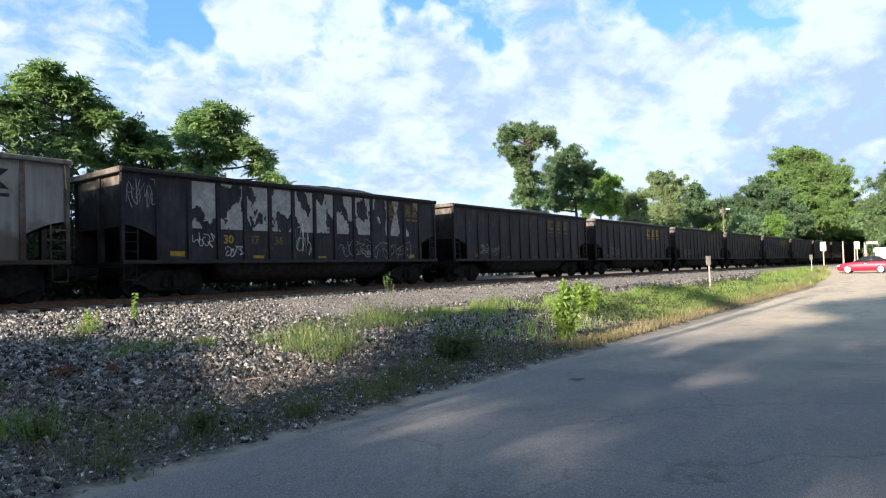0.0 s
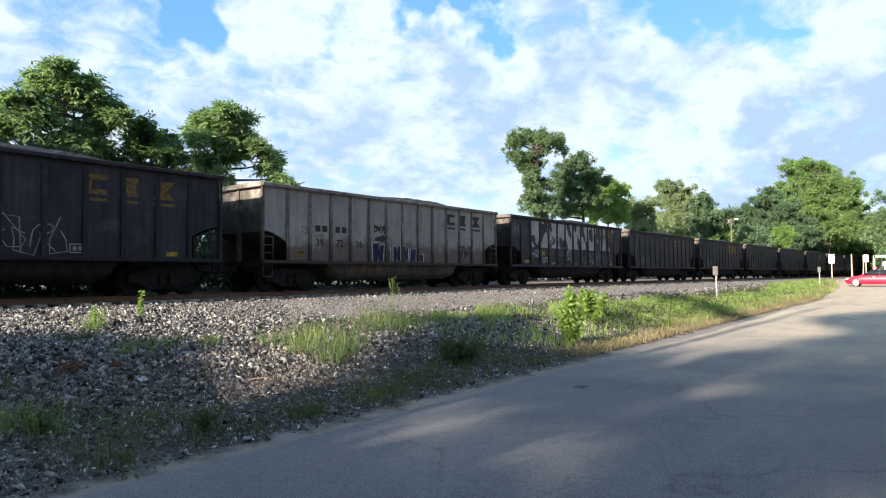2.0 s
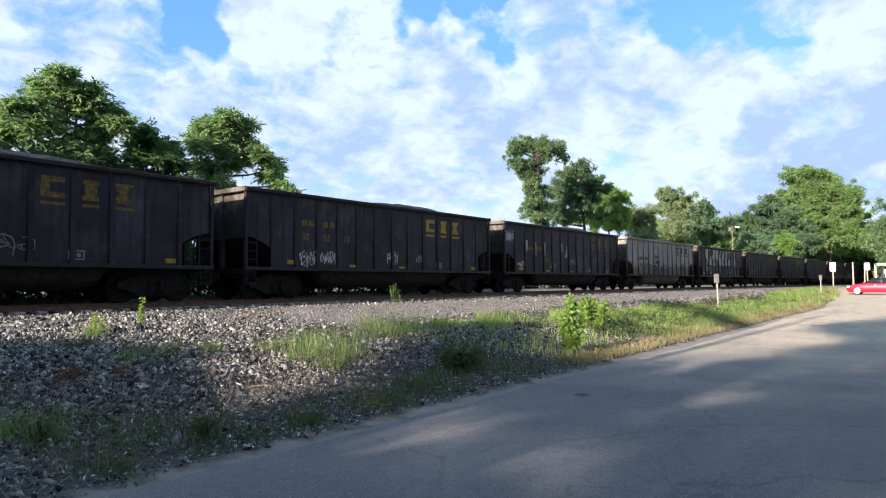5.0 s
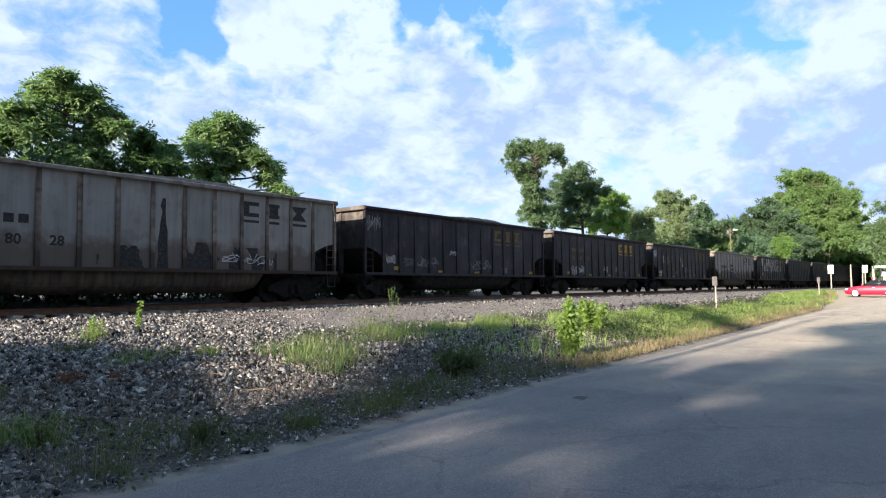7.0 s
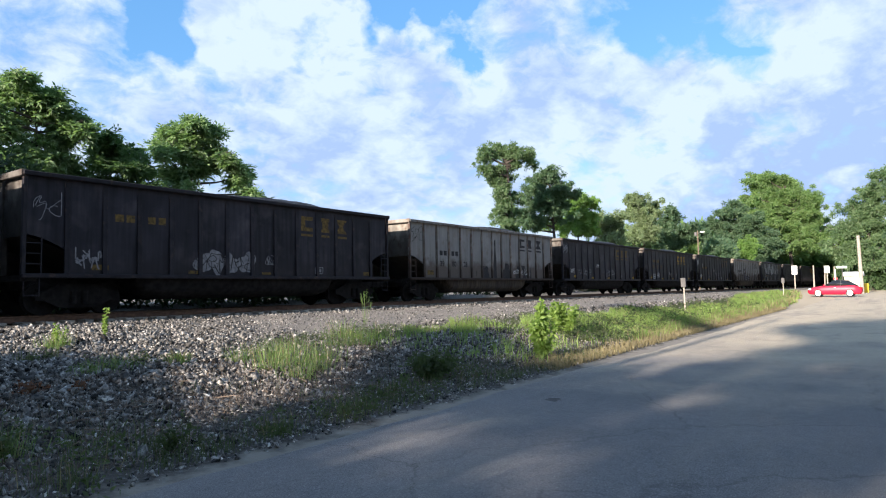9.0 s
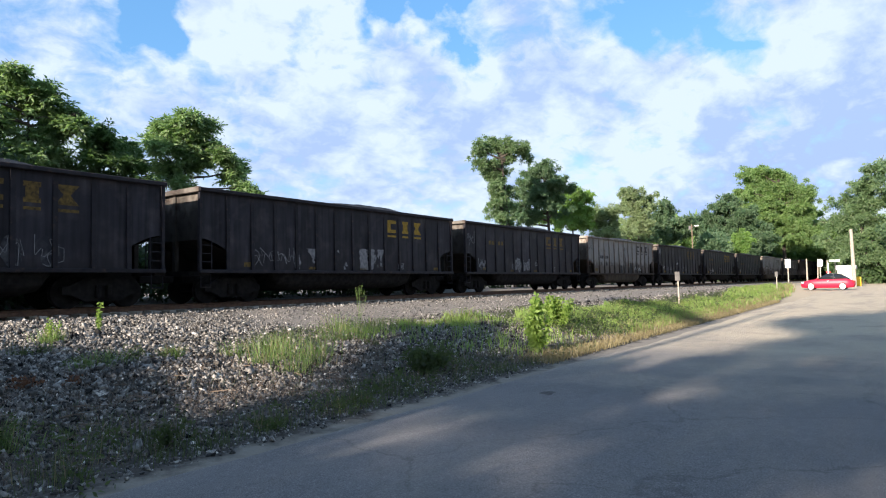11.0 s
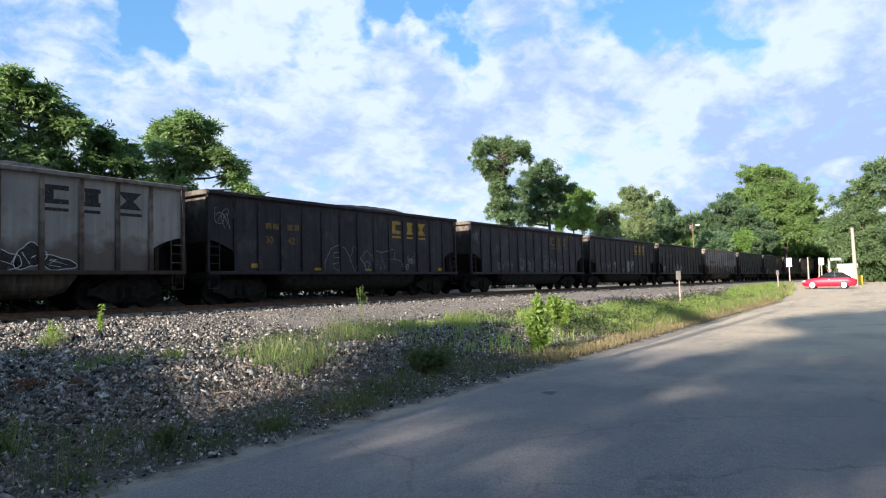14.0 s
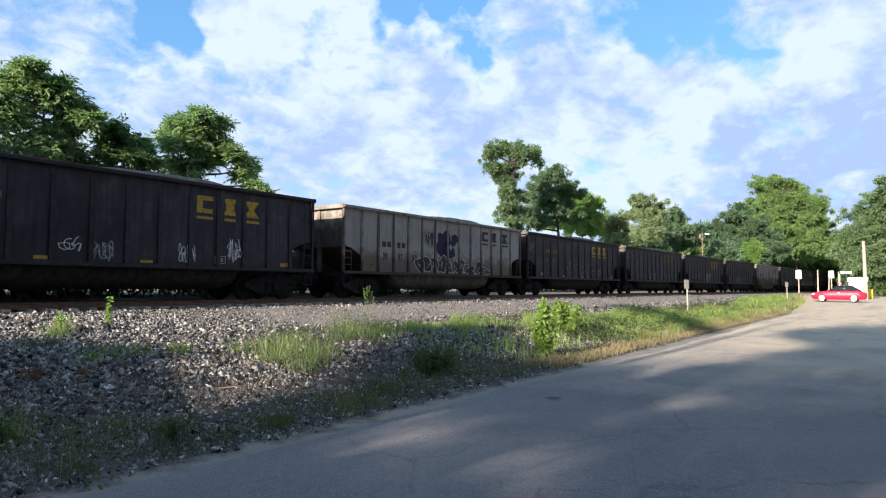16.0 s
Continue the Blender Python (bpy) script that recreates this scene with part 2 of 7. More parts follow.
def asphalt():
    """Worn asphalt: coarse pale grit, old seams and cracks, and dust where the lane opens to the crossing."""
    m = material("worn_asphalt", (0.125, 0.12, 0.12), (0.163, 0.156, 0.153), 0.9, scale=0.45, bump=0.7, bump_scale=140, space="World", spots=(0.25, 0.245, 0.235), spot_scale=95, spot_at=(0.48, 0.72))
    n, l = m.node_tree.nodes, m.node_tree.links
    b = n["Principled BSDF"]
    out = b.inputs["Base Color"].links[0].from_socket
    geo = n.new("ShaderNodeNewGeometry")

    def blend(fac, src, colour):
        mx = n.new("ShaderNodeMix")
        mx.data_type = 'RGBA'
        l.new(fac, mx.inputs[0])
        l.new(src, mx.inputs[6])
        mx.inputs[7].default_value = (*colour, 1)
        return mx.outputs[2]

    def rng_map(src, a0, a1, b0, b1):
        mr = n.new("ShaderNodeMapRange")
        for i, v in enumerate((a0, a1, b0, b1)):
            mr.inputs[i + 1].default_value = v
        l.new(src, mr.inputs[0])
        return mr.outputs[0]
    warp = n.new("ShaderNodeTexNoise")
    warp.inputs["Scale"].default_value, warp.inputs["Detail"].default_value = 1.2, 5
    l.new(geo.outputs["Position"], warp.inputs["Vector"])
    add = n.new("ShaderNodeVectorMath")
    add.operation = 'MULTIPLY_ADD'
    l.new(warp.outputs["Color"], add.inputs[0])
    add.inputs[1].default_value = (0.9, 0.9, 0.9)
    l.new(geo.outputs["Position"], add.inputs[2])
    vo = n.new("ShaderNodeTexVoronoi")
    vo.feature = 'DISTANCE_TO_EDGE'
    vo.inputs["Scale"].default_value = 0.2
    l.new(add.outputs[0], vo.inputs["Vector"])
    out = blend(rng_map(vo.outputs["Distance"], 0.0, 0.005, 0.4, 0.0), out, (0.05, 0.048, 0.045))
    sep = n.new("ShaderNodeSeparateXYZ")
    l.new(add.outputs[0], sep.inputs[0])
    dn = n.new("ShaderNodeTexNoise")
    dn.inputs["Scale"].default_value, dn.inputs["Detail"].default_value = 0.35, 7
    l.new(geo.outputs["Position"], dn.inputs["Vector"])
    mul = n.new("ShaderNodeMath")
    mul.operation = 'MULTIPLY_ADD'
    l.new(dn.outputs["Fac"], mul.inputs[0])
    mul.inputs[1].default_value = 22.0
    l.new(sep.outputs["X"], mul.inputs[2])
    sy = n.new("ShaderNodeMath")
    sy.operation = 'MULTIPLY_ADD'
    l.new(dn.outputs["Fac"], sy.inputs[0])
    sy.inputs[1].default_value = 0.8
    l.new(sep.outputs["Y"], sy.inputs[2])
    out = blend(rng_map(sy.outputs[0], 5.85, 6.1, 0.0, 0.5), out, (0.29, 0.26, 0.215))
    out = blend(rng_map(mul.outputs[0], 20, 32, 0.0, 0.95), out, (0.44, 0.375, 0.275))
    wave = n.new("ShaderNodeTexNoise")
    wave.inputs["Scale"].default_value, wave.inputs["Detail"].default_value = 1.0, 8
    stretch = n.new("ShaderNodeVectorMath")
    stretch.operation = 'MULTIPLY'
    l.new(add.outputs[0], stretch.inputs[0])
    stretch.inputs[1].default_value = (0.16, 1.5, 1.0)
    l.new(stretch.outputs[0], wave.inputs["Vector"])
    out = blend(rng_map(wave.outputs["Fac"], 0.52, 0.68, 0.0, 0.5), out, (0.2, 0.185, 0.165))
    # dark tar seams and thin spots in the dust
    tn = n.new("ShaderNodeTexNoise")
    tn.inputs["Scale"].default_value, tn.inputs["Detail"].default_value = 0.9, 9
    l.new(add.outputs[0], tn.inputs["Vector"])
    out = blend(rng_map(tn.outputs["Fac"], 0.56, 0.72, 0.0, 0.45), out, (0.11, 0.108, 0.108))
    # worn grit: coarse and fine mottling
    for scale, low, high in ((60.0, 0.65, 1.35), (7.0, 0.9, 1.1)):
        gr = n.new("ShaderNodeTexNoise")
        gr.inputs["Scale"].default_value, gr.inputs["Detail"].default_value, gr.inputs["Roughness"].default_value = scale, 8, 0.75
        l.new(geo.outputs["Position"], gr.inputs["Vector"])
        hs = n.new("ShaderNodeHueSaturation")
        l.new(rng_map(gr.outputs["Fac"], 0.34, 0.66, low, high), hs.inputs["Value"])
        l.new(out, hs.inputs["Color"])
        out = hs.outputs["Color"]
    l.new(out, b.inputs["Base Color"])
    return m


M_ASPHALT = asphalt()
M_DIRT = material("gravelly_dirt", (0.028, 0.024, 0.02), (0.058, 0.05, 0.042), 0.95, scale=1.1, bump=0.8, bump_scale=25, space="World", spots=(0.085, 0.08, 0.072), spot_scale=16, spot_at=(0.52, 0.64))


def sandy_edge(m):
    """Pale sand and grit washed up along the lane's broken edge."""
    n, l = m.node_tree.nodes, m.node_tree.links
    b = n["Principled BSDF"]
    geo, sep, no = n.new("ShaderNodeNewGeometry"), n.new("ShaderNodeSeparateXYZ"), n.new("ShaderNodeTexNoise")
    no.inputs["Scale"].default_value, no.inputs["Detail"].default_value = 3.0, 8
    l.new(geo.outputs["Position"], sep.inputs[0])
    l.new(geo.outputs["Position"], no.inputs["Vector"])
    ad, mr, mx = n.new("ShaderNodeMath"), n.new("ShaderNodeMapRange"), n.new("ShaderNodeMix")
    ad.operation = 'MULTIPLY_ADD'
    l.new(no.outputs["Fac"], ad.inputs[0])
    ad.inputs[1].default_value = 0.9
    # the sand widens into an apron towards the cross street
    wide, away = n.new("ShaderNodeMapRange"), n.new("ShaderNodeMath")
    for i, v in enumerate((40.0, 95.0, 0.0, 6.5)):
        wide.inputs[i + 1].default_value = v
    away.operation = 'SUBTRACT'
    l.new(sep.outputs["X"], wide.inputs[0])
    l.new(sep.outputs["Y"], away.inputs[0])
    l.new(wide.outputs[0], away.inputs[1])
    l.new(away.outputs[0], ad.inputs[2])
    for i, v in enumerate((5.6, 5.85, 0.85, 0.0)):
        mr.inputs[i + 1].default_value = v
    l.new(ad.outputs[0], mr.inputs[0])
    mx.data_type = 'RGBA'
    l.new(mr.outputs[0], mx.inputs[0])
    l.new(b.inputs["Base Color"].links[0].from_socket, mx.inputs[6])
    # the sand's colour turns paler with x, from 20 to 50
    tint, dry = n.new("ShaderNodeMix"), n.new("ShaderNodeMapRange")
    tint.data_type = 'RGBA'
    dry.inputs[1].default_value, dry.inputs[2].default_value = 20.0, 50.0
    l.new(sep.outputs["X"], dry.inputs[0])
    l.new(dry.outputs[0], tint.inputs[0])
    tint.inputs[6].default_value, tint.inputs[7].default_value = (0.22, 0.198, 0.163, 1), (0.46, 0.385, 0.27, 1)
    l.new(tint.outputs[2], mx.inputs[7])
    l.new(mx.outputs[2], b.inputs["Base Color"])


sandy_edge(M_DIRT)


def service_path(m):
    """Fine pale gravel, rolled flat, on the path beside the ties."""
    n, l = m.node_tree.nodes, m.node_tree.links
    b = n["Principled BSDF"]
    geo, sep, no, fine = n.new("ShaderNodeNewGeometry"), n.new("ShaderNodeSeparateXYZ"), n.new("ShaderNodeTexNoise"), n.new("ShaderNodeTexNoise")
    no.inputs["Scale"].default_value, no.inputs["Detail"].default_value = 0.8, 8
    fine.inputs["Scale"].default_value, fine.inputs["Detail"].default_value, fine.inputs["Roughness"].default_value = 22.0, 8, 0.8
    l.new(geo.outputs["Position"], sep.inputs[0])
    for t in (no, fine):
        l.new(geo.outputs["Position"], t.inputs["Vector"])

    def ramp_on(axis, wobble, a, c):
        ad, mr = n.new("ShaderNodeMath"), n.new("ShaderNodeMapRange")
        ad.operation = 'MULTIPLY_ADD'
        l.new(no.outputs["Fac"], ad.inputs[0])
        ad.inputs[1].default_value = wobble
        l.new(sep.outputs[axis], ad.inputs[2])
        mr.inputs[1].default_value, mr.inputs[2].default_value = a + wobble / 2, c + wobble / 2
        l.new(ad.outputs[0], mr.inputs[0])
        return mr.outputs[0]
    both, mx, ra = n.new("ShaderNodeMath"), n.new("ShaderNodeMix"), n.new("ShaderNodeValToRGB")
    both.operation = 'MULTIPLY'
    l.new(ramp_on("Y", 2.0, 11.6, 12.8), both.inputs[0])
    l.new(ramp_on("X", 5.0, 5.0, 13.0), both.inputs[1])
    ra.color_ramp.elements[0].position, ra.color_ramp.elements[1].position = 0.36, 0.66
    ra.color_ramp.elements[0].color, ra.color_ramp.elements[1].color = (0.08, 0.072, 0.063, 1), (0.285, 0.258, 0.222, 1)
    l.new(fine.outputs["Fac"], ra.inputs["Fac"])
    mx.data_type = 'RGBA'
    l.new(both.outputs[0], mx.inputs[0])
    l.new(b.inputs["Base Color"].links[0].from_socket, mx.inputs[6])
    l.new(ra.outputs["Color"], mx.inputs[7])
    l.new(mx.outputs[2], b.inputs["Base Color"])


service_path(M_DIRT)
M_STONE = material("ballast_stone", (0.043, 0.042, 0.04), (0.222, 0.209, 0.188), 0.9, scale=17, bump=0.3, bump_scale=60, space="World", island=1.0, spots=(0.42, 0.397, 0.355), spot_scale=9, spot_at=(0.605, 0.665))
# grass colours carry light: dark for the shaded bank, bright for sunlit grass
M_GRASS_SHADED = leaf_material("shaded_grass_blade", (0.03, 0.046, 0.017), (0.08, 0.104, 0.036), (0.11, 0.16, 0.04))
M_MEADOW_LIT = leaf_material("sunlit_meadow_grass_blade", (0.1, 0.18, 0.036), (0.29, 0.39, 0.1), (0.29, 0.45, 0.08))
M_TUFT_LIT = leaf_material("sunlit_bank_grass_blade", (0.06, 0.11, 0.03), (0.2, 0.28, 0.085), (0.18, 0.3, 0.06))
M_DEAD = leaf_material("dead_leaf", (0.09, 0.04, 0.022), (0.2, 0.1, 0.055), (0.16, 0.07, 0.03))
M_DRY = leaf_material("dry_grass_blade", (0.2, 0.165, 0.08), (0.34, 0.29, 0.15), (0.25, 0.21, 0.1))
M_WEED = leaf_material("weed_leaf", (0.1, 0.175, 0.03), (0.26, 0.37, 0.075), (0.33, 0.5, 0.075))
M_LEAF = leaf_material("tree_leaf", (0.034, 0.078, 0.033), (0.115, 0.185, 0.068), (0.13, 0.25, 0.06))
M_LEAF_VINE = leaf_material("vine_leaf", (0.065, 0.125, 0.058), (0.18, 0.255, 0.115), (0.2, 0.34, 0.105))
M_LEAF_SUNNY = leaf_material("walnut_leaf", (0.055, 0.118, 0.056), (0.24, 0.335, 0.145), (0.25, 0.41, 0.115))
M_LEAF_BLUE = leaf_material("blue_green_tree_leaf", (0.045, 0.1, 0.055), (0.135, 0.205, 0.1), (0.15, 0.27, 0.095))
M_LEAF_MID = leaf_material("sunny_tree_leaf", (0.07, 0.14, 0.045), (0.195, 0.29, 0.09), (0.24, 0.4, 0.085))
M_LEAF_LIGHT = leaf_material("pale_tree_leaf", (0.13, 0.185, 0.085), (0.25, 0.32, 0.16), (0.27, 0.38, 0.14))
M_LEAF_FRESH = leaf_material("fresh_green_leaf", (0.085, 0.18, 0.045), (0.23, 0.36, 0.09), (0.28, 0.48, 0.08))
# leaf colour darkened: the shade behind the train is put into it
M_THICKET_SHADED = leaf_material("shaded_thicket_leaf", (0.02, 0.042, 0.017), (0.052, 0.085, 0.03), (0.05, 0.09, 0.025))
M_BARK = material("bark", (0.035, 0.029, 0.023), (0.08, 0.068, 0.055), 0.95, scale=9, bump=0.8, bump_scale=18)
M_RAIL = material("rusty_rail", (0.08, 0.045, 0.03), (0.14, 0.08, 0.05), 0.7, 0.3, scale=8, bump=0.2)
M_TIE = material("weathered_tie", (0.19, 0.165, 0.135), (0.36, 0.32, 0.265), 0.9, scale=5, bump=0.5, bump_scale=20, random=0.4)
M_STEEL_DARK = material("sooty_running_gear", (0.008, 0.0075, 0.0075), (0.018, 0.0165, 0.0155), 1.0, 0.0, scale=5, bump=0.3, spec=0.08)
M_COAL = material("coal", (0.01, 0.01, 0.011), (0.03, 0.03, 0.032), 0.55, scale=9, bump=1.0, bump_scale=14, spec=0.1)
M_BLACK = material("black_car_paint", (0.0155, 0.0148, 0.0192), (0.0245, 0.0232, 0.0285), 0.55, scale=1.1, bump=0.1, spots=(0.046, 0.041, 0.045), spot_scale=1.7, spot_at=(0.52, 0.8), random=0.22, soot=((0.022, 0.019, 0.02), 0.9, 1.8), spec=0.12, streak=0.3)
M_BLACK_TRIM = material("black_post_paint", (0.0135, 0.0128, 0.0168), (0.024, 0.022, 0.0255), 0.6, scale=3, bump=0.15, random=0.2, spots=(0.05, 0.036, 0.03), spot_scale=5, spot_at=(0.58, 0.75), spec=0.12)
M_RIM = material("weathered_top_chord", (0.1, 0.096, 0.09), (0.17, 0.163, 0.15), 0.75, scale=5, bump=0.3, spots=(0.08, 0.055, 0.042), spot_scale=4, spot_at=(0.5, 0.7))
M_GREY = material("faded_grey_car_paint", (0.163, 0.158, 0.152), (0.203, 0.197, 0.188), 0.7, scale=.8, bump=0.1, spots=(0.14, 0.118, 0.1), spot_scale=2.4, spot_at=(0.56, 0.8), random=0.1, soot=((0.075, 0.06, 0.05), 1.72, 2.12), spec=0.1, streak=0.13)
M_GREY_TRIM = material("grimy_grey_post_paint", (0.065, 0.056, 0.05), (0.13, 0.115, 0.1), 0.75, scale=3, bump=0.2, spots=(0.085, 0.048, 0.036), spot_scale=4, spot_at=(0.5, 0.66), random=0.35, soot=((0.03, 0.022, 0.018), 1.5, 2.1), spec=0.1, streak=0.3)
# end-wall soot also paints the next car's shade, below a pale lit top
M_GREY_END = material("sooty_shaded_grey_end_paint", (0.2, 0.185, 0.16), (0.3, 0.28, 0.24), 0.8, scale=2, bump=0.2, spots=(0.15, 0.1, 0.07), spot_scale=3, spot_at=(0.52, 0.7), soot=((0.018, 0.014, 0.012), 2.95, 3.75), spec=0.1)
M_DARK_END = material("sooty_shaded_weathered_end_paint", (0.1, 0.09, 0.078), (0.17, 0.155, 0.135), 0.8, scale=2, bump=0.2, spots=(0.07, 0.05, 0.04), spot_scale=3, spot_at=(0.5, 0.7), soot=((0.012, 0.011, 0.011), 3.05, 3.8), spec=0.1)
M_TUB_GREY = material("dark_grey_tub", (0.028, 0.024, 0.021), (0.055, 0.048, 0.041), 0.8, scale=1.5, bump=0.2, spots=(0.05, 0.04, 0.03), spot_scale=2, spot_at=(0.45, 0.6), spec=0.1, streak=0.35)
M_PATCH = material("silver_paint_remnant", (0.2, 0.195, 0.19), (0.29, 0.285, 0.28), 0.7, scale=5, bump=0.1, spots=(0.2, 0.19, 0.18), spot_scale=9, spot_at=(0.5, 0.7), spec=0.1)
M_YELLOW = material("yellow_stencil_paint", (0.2, 0.125, 0.02), (0.31, 0.2, 0.035), 0.7, scale=8, spots=(0.1, 0.07, 0.03), spot_scale=12, spot_at=(0.55, 0.7), spec=0.1)
M_YELLOW_DULL = material("faded_yellow_stencil", (0.075, 0.05, 0.02), (0.15, 0.1, 0.03), 0.7, scale=8, spots=(0.04, 0.03, 0.02), spot_scale=10, spot_at=(0.5, 0.65), spec=0.1)
M_STENCIL = material("black_stencil_paint", (0.018, 0.018, 0.02), (0.035, 0.033, 0.033), 0.7, scale=10, spots=(0.12, 0.115, 0.11), spot_scale=16, spot_at=(0.62, 0.74), spec=0.1)
M_SPRAY = material("white_spray_paint", (0.3, 0.3, 0.31), (0.5, 0.5, 0.5), 0.7, scale=12, spec=0.1)
M_SPRAY_DULL = material("dull_spray_paint", (0.12, 0.12, 0.13), (0.22, 0.22, 0.23), 0.7, scale=8, spec=0.1)
M_SPRAY_FAINT = material("faint_spray_paint", (0.035, 0.035, 0.04), (0.075, 0.075, 0.08), 0.7, scale=3, spots=(0.025, 0.025, 0.03), spot_scale=5, spot_at=(0.45, 0.6), spec=0.1)
M_SPRAY_BLUE = material("dark_blue_spray_paint", (0.008, 0.009, 0.024), (0.014, 0.015, 0.038), 0.6, scale=4, spec=0.1)
M_WOOD = material("weathered_post_wood", (0.24, 0.215, 0.175), (0.38, 0.345, 0.29), 0.85, scale=9, bump=0.3, bump_scale=30)
M_WHITE = material("white_sign_paint", (0.7, 0.7, 0.7), (0.8, 0.8, 0.78), 0.5, scale=6)
M_GREYBOX = material("grey_sign_back", (0.07, 0.07, 0.07), (0.12, 0.115, 0.11), 0.6, scale=8)
M_RED = material("red_car_paint", (0.46, 0.01, 0.035), (0.52, 0.014, 0.045), 0.42, scale=3, spec=0.35)
M_BLACK_ROOF = material("black_car_roof", (0.02, 0.02, 0.022), (0.03, 0.03, 0.032), 0.3, scale=3, spec=0.4)
M_GLASS = material("tinted_window_glass", (0.01, 0.012, 0.014), (0.015, 0.017, 0.02), 0.08, scale=2, spec=0.7)
M_TYRE = material("tyre_rubber", (0.015, 0.015, 0.015), (0.03, 0.03, 0.03), 0.9, scale=9)
M_ALLOY = material("silver_wheel_rim", (0.6, 0.6, 0.62), (0.72, 0.72, 0.74), 0.35, 0.4, scale=9)
M_LAMP_CLEAR = material("headlight_plastic", (0.6, 0.6, 0.62), (0.7, 0.7, 0.7), 0.2, scale=9)
M_LAMP_RED = material("tail_light_plastic", (0.3, 0.01, 0.01), (0.4, 0.015, 0.015), 0.25, scale=9)
M_YELLOW_POST = material("yellow_bollard_paint", (0.65, 0.42, 0.03), (0.75, 0.5, 0.05), 0.6, scale=5)
M_STREET = material("pale_green_sign_paint", (0.42, 0.52, 0.46), (0.5, 0.6, 0.53), 0.5, scale=6)
M_WALL = material("tan_wall", (0.45, 0.38, 0.3), (0.55, 0.48, 0.38), 0.9, scale=3, bump=0.3)
M_ROOF = material("pale_metal_roof", (0.6, 0.6, 0.6), (0.72, 0.72, 0.7), 0.5, scale=3)
M_OIL = material("tar_patch", (0.04, 0.038, 0.036), (0.07, 0.065, 0.06), 0.8, scale=9, bump=0.4)
M_TWIG = material("dead_stalk", (0.1, 0.075, 0.055), (0.2, 0.15, 0.11), 0.9, scale=9)


# ---- building helpers ----
def mesh_of(name, verts, faces, mat, smooth=False):
    me = bpy.data.meshes.new(name)
    me.from_pydata([tuple(v) for v in verts], [], [tuple(f) for f in faces])
    me.materials.append(mat)
    if smooth:
        me.polygons.foreach_set("use_smooth", [True] * len(me.polygons))
    me.update()
    return me


def big_mesh(name, verts, quads, mat):
    """A mesh from arrays of corners and four-sided faces."""
    me = bpy.data.meshes.new(name)
    verts, quads = np.asarray(verts, np.float32), np.asarray(quads, np.int32)
    nv, nf, k = len(verts), len(quads), quads.shape[1]
    me.vertices.add(nv)
    me.vertices.foreach_set("co", verts.ravel())
    me.loops.add(nf * k)
    me.loops.foreach_set("vertex_index", quads.ravel())
    me.polygons.add(nf)
    me.polygons.foreach_set("loop_start", np.arange(0, nf * k, k, dtype=np.int32))
    me.materials.append(mat)
    me.update(calc_edges=True)
    return me


def from_bm(name, bm, mat, smooth=False):
    me = bpy.data.meshes.new(name)
    bmesh.ops.recalc_face_normals(bm, faces=bm.faces)
    bm.to_mesh(me)
    bm.free()
    me.materials.append(mat)
    if smooth:
        me.polygons.foreach_set("use_smooth", [True] * len(me.polygons))
    return me


def part(name, data, parent, label="", at=(0, 0, 0)):
    """Links a mesh as one object under a thing or part."""
    ob = new(name, data)
    ob.parent = parent
    ob.location = at
    return tagged(ob, label)


def add_box(bm, x0, x1, y0, y1, z0, z1, bevel=0.0):
    g = bmesh.ops.create_cube(bm, size=1.0)["verts"]
    for v in g:
        v.co = Vector(((x0 + x1) / 2 + v.co.x * (x1 - x0), (y0 + y1) / 2 + v.co.y * (y1 - y0), (z0 + z1) / 2 + v.co.z * (z1 - z0)))
    if bevel:
        es = list({e for v in g for e in v.link_edges})
        bmesh.ops.bevel(bm, geom=es, offset=bevel, segments=1, affect='EDGES')


def box_mesh(name, x0, x1, y0, y1, z0, z1, mat, bevel=0.0):
    bm = bmesh.new()
    add_box(bm, x0, x1, y0, y1, z0, z1, bevel)
    return from_bm(name, bm, mat)


def add_tube(bm, p, q, r0, r1, n=8, caps=True):
    p, q = Vector(p), Vector(q)
    d = (q - p).normalized()
    a = d.orthogonal().normalized()
    b = d.cross(a)
    ring = lambda c, r: [bm.verts.new(c + (a * math.cos(2 * math.pi * i / n) + b * math.sin(2 * math.pi * i / n)) * r) for i in range(n)]
    u, v = ring(p, r0), ring(q, r1)
    for i in range(n):
        bm.faces.new((u[i], u[(i + 1) % n], v[(i + 1) % n], v[i]))
    if caps:
        bm.faces.new(u[::-1])
        bm.faces.new(v)


def add_prism(bm, outline, y0, y1):
    """An outline in x and z, thick from y0 to y1."""
    u = [bm.verts.new((x, y0, z)) for x, z in outline]
    v = [bm.verts.new((x, y1, z)) for x, z in outline]
    k = len(outline)
    bm.faces.new(u)
    bm.faces.new(v[::-1])
    for i in range(k):
        bm.faces.new((u[i], v[i], v[(i + 1) % k], u[(i + 1) % k]))


# ---- the lie of the land ----
def smooth_step(a, b, x):
    t = np.clip((x - a) / (b - a), 0, 1)
    return t * t * (3 - 2 * t)


def track_y(s):
    return 20.35 - 2e-4 * max(s - 10, 0) ** 2


def rail_z(s):
    return 1.04 - 0.00617 * s


EDGE_Y = 5.25


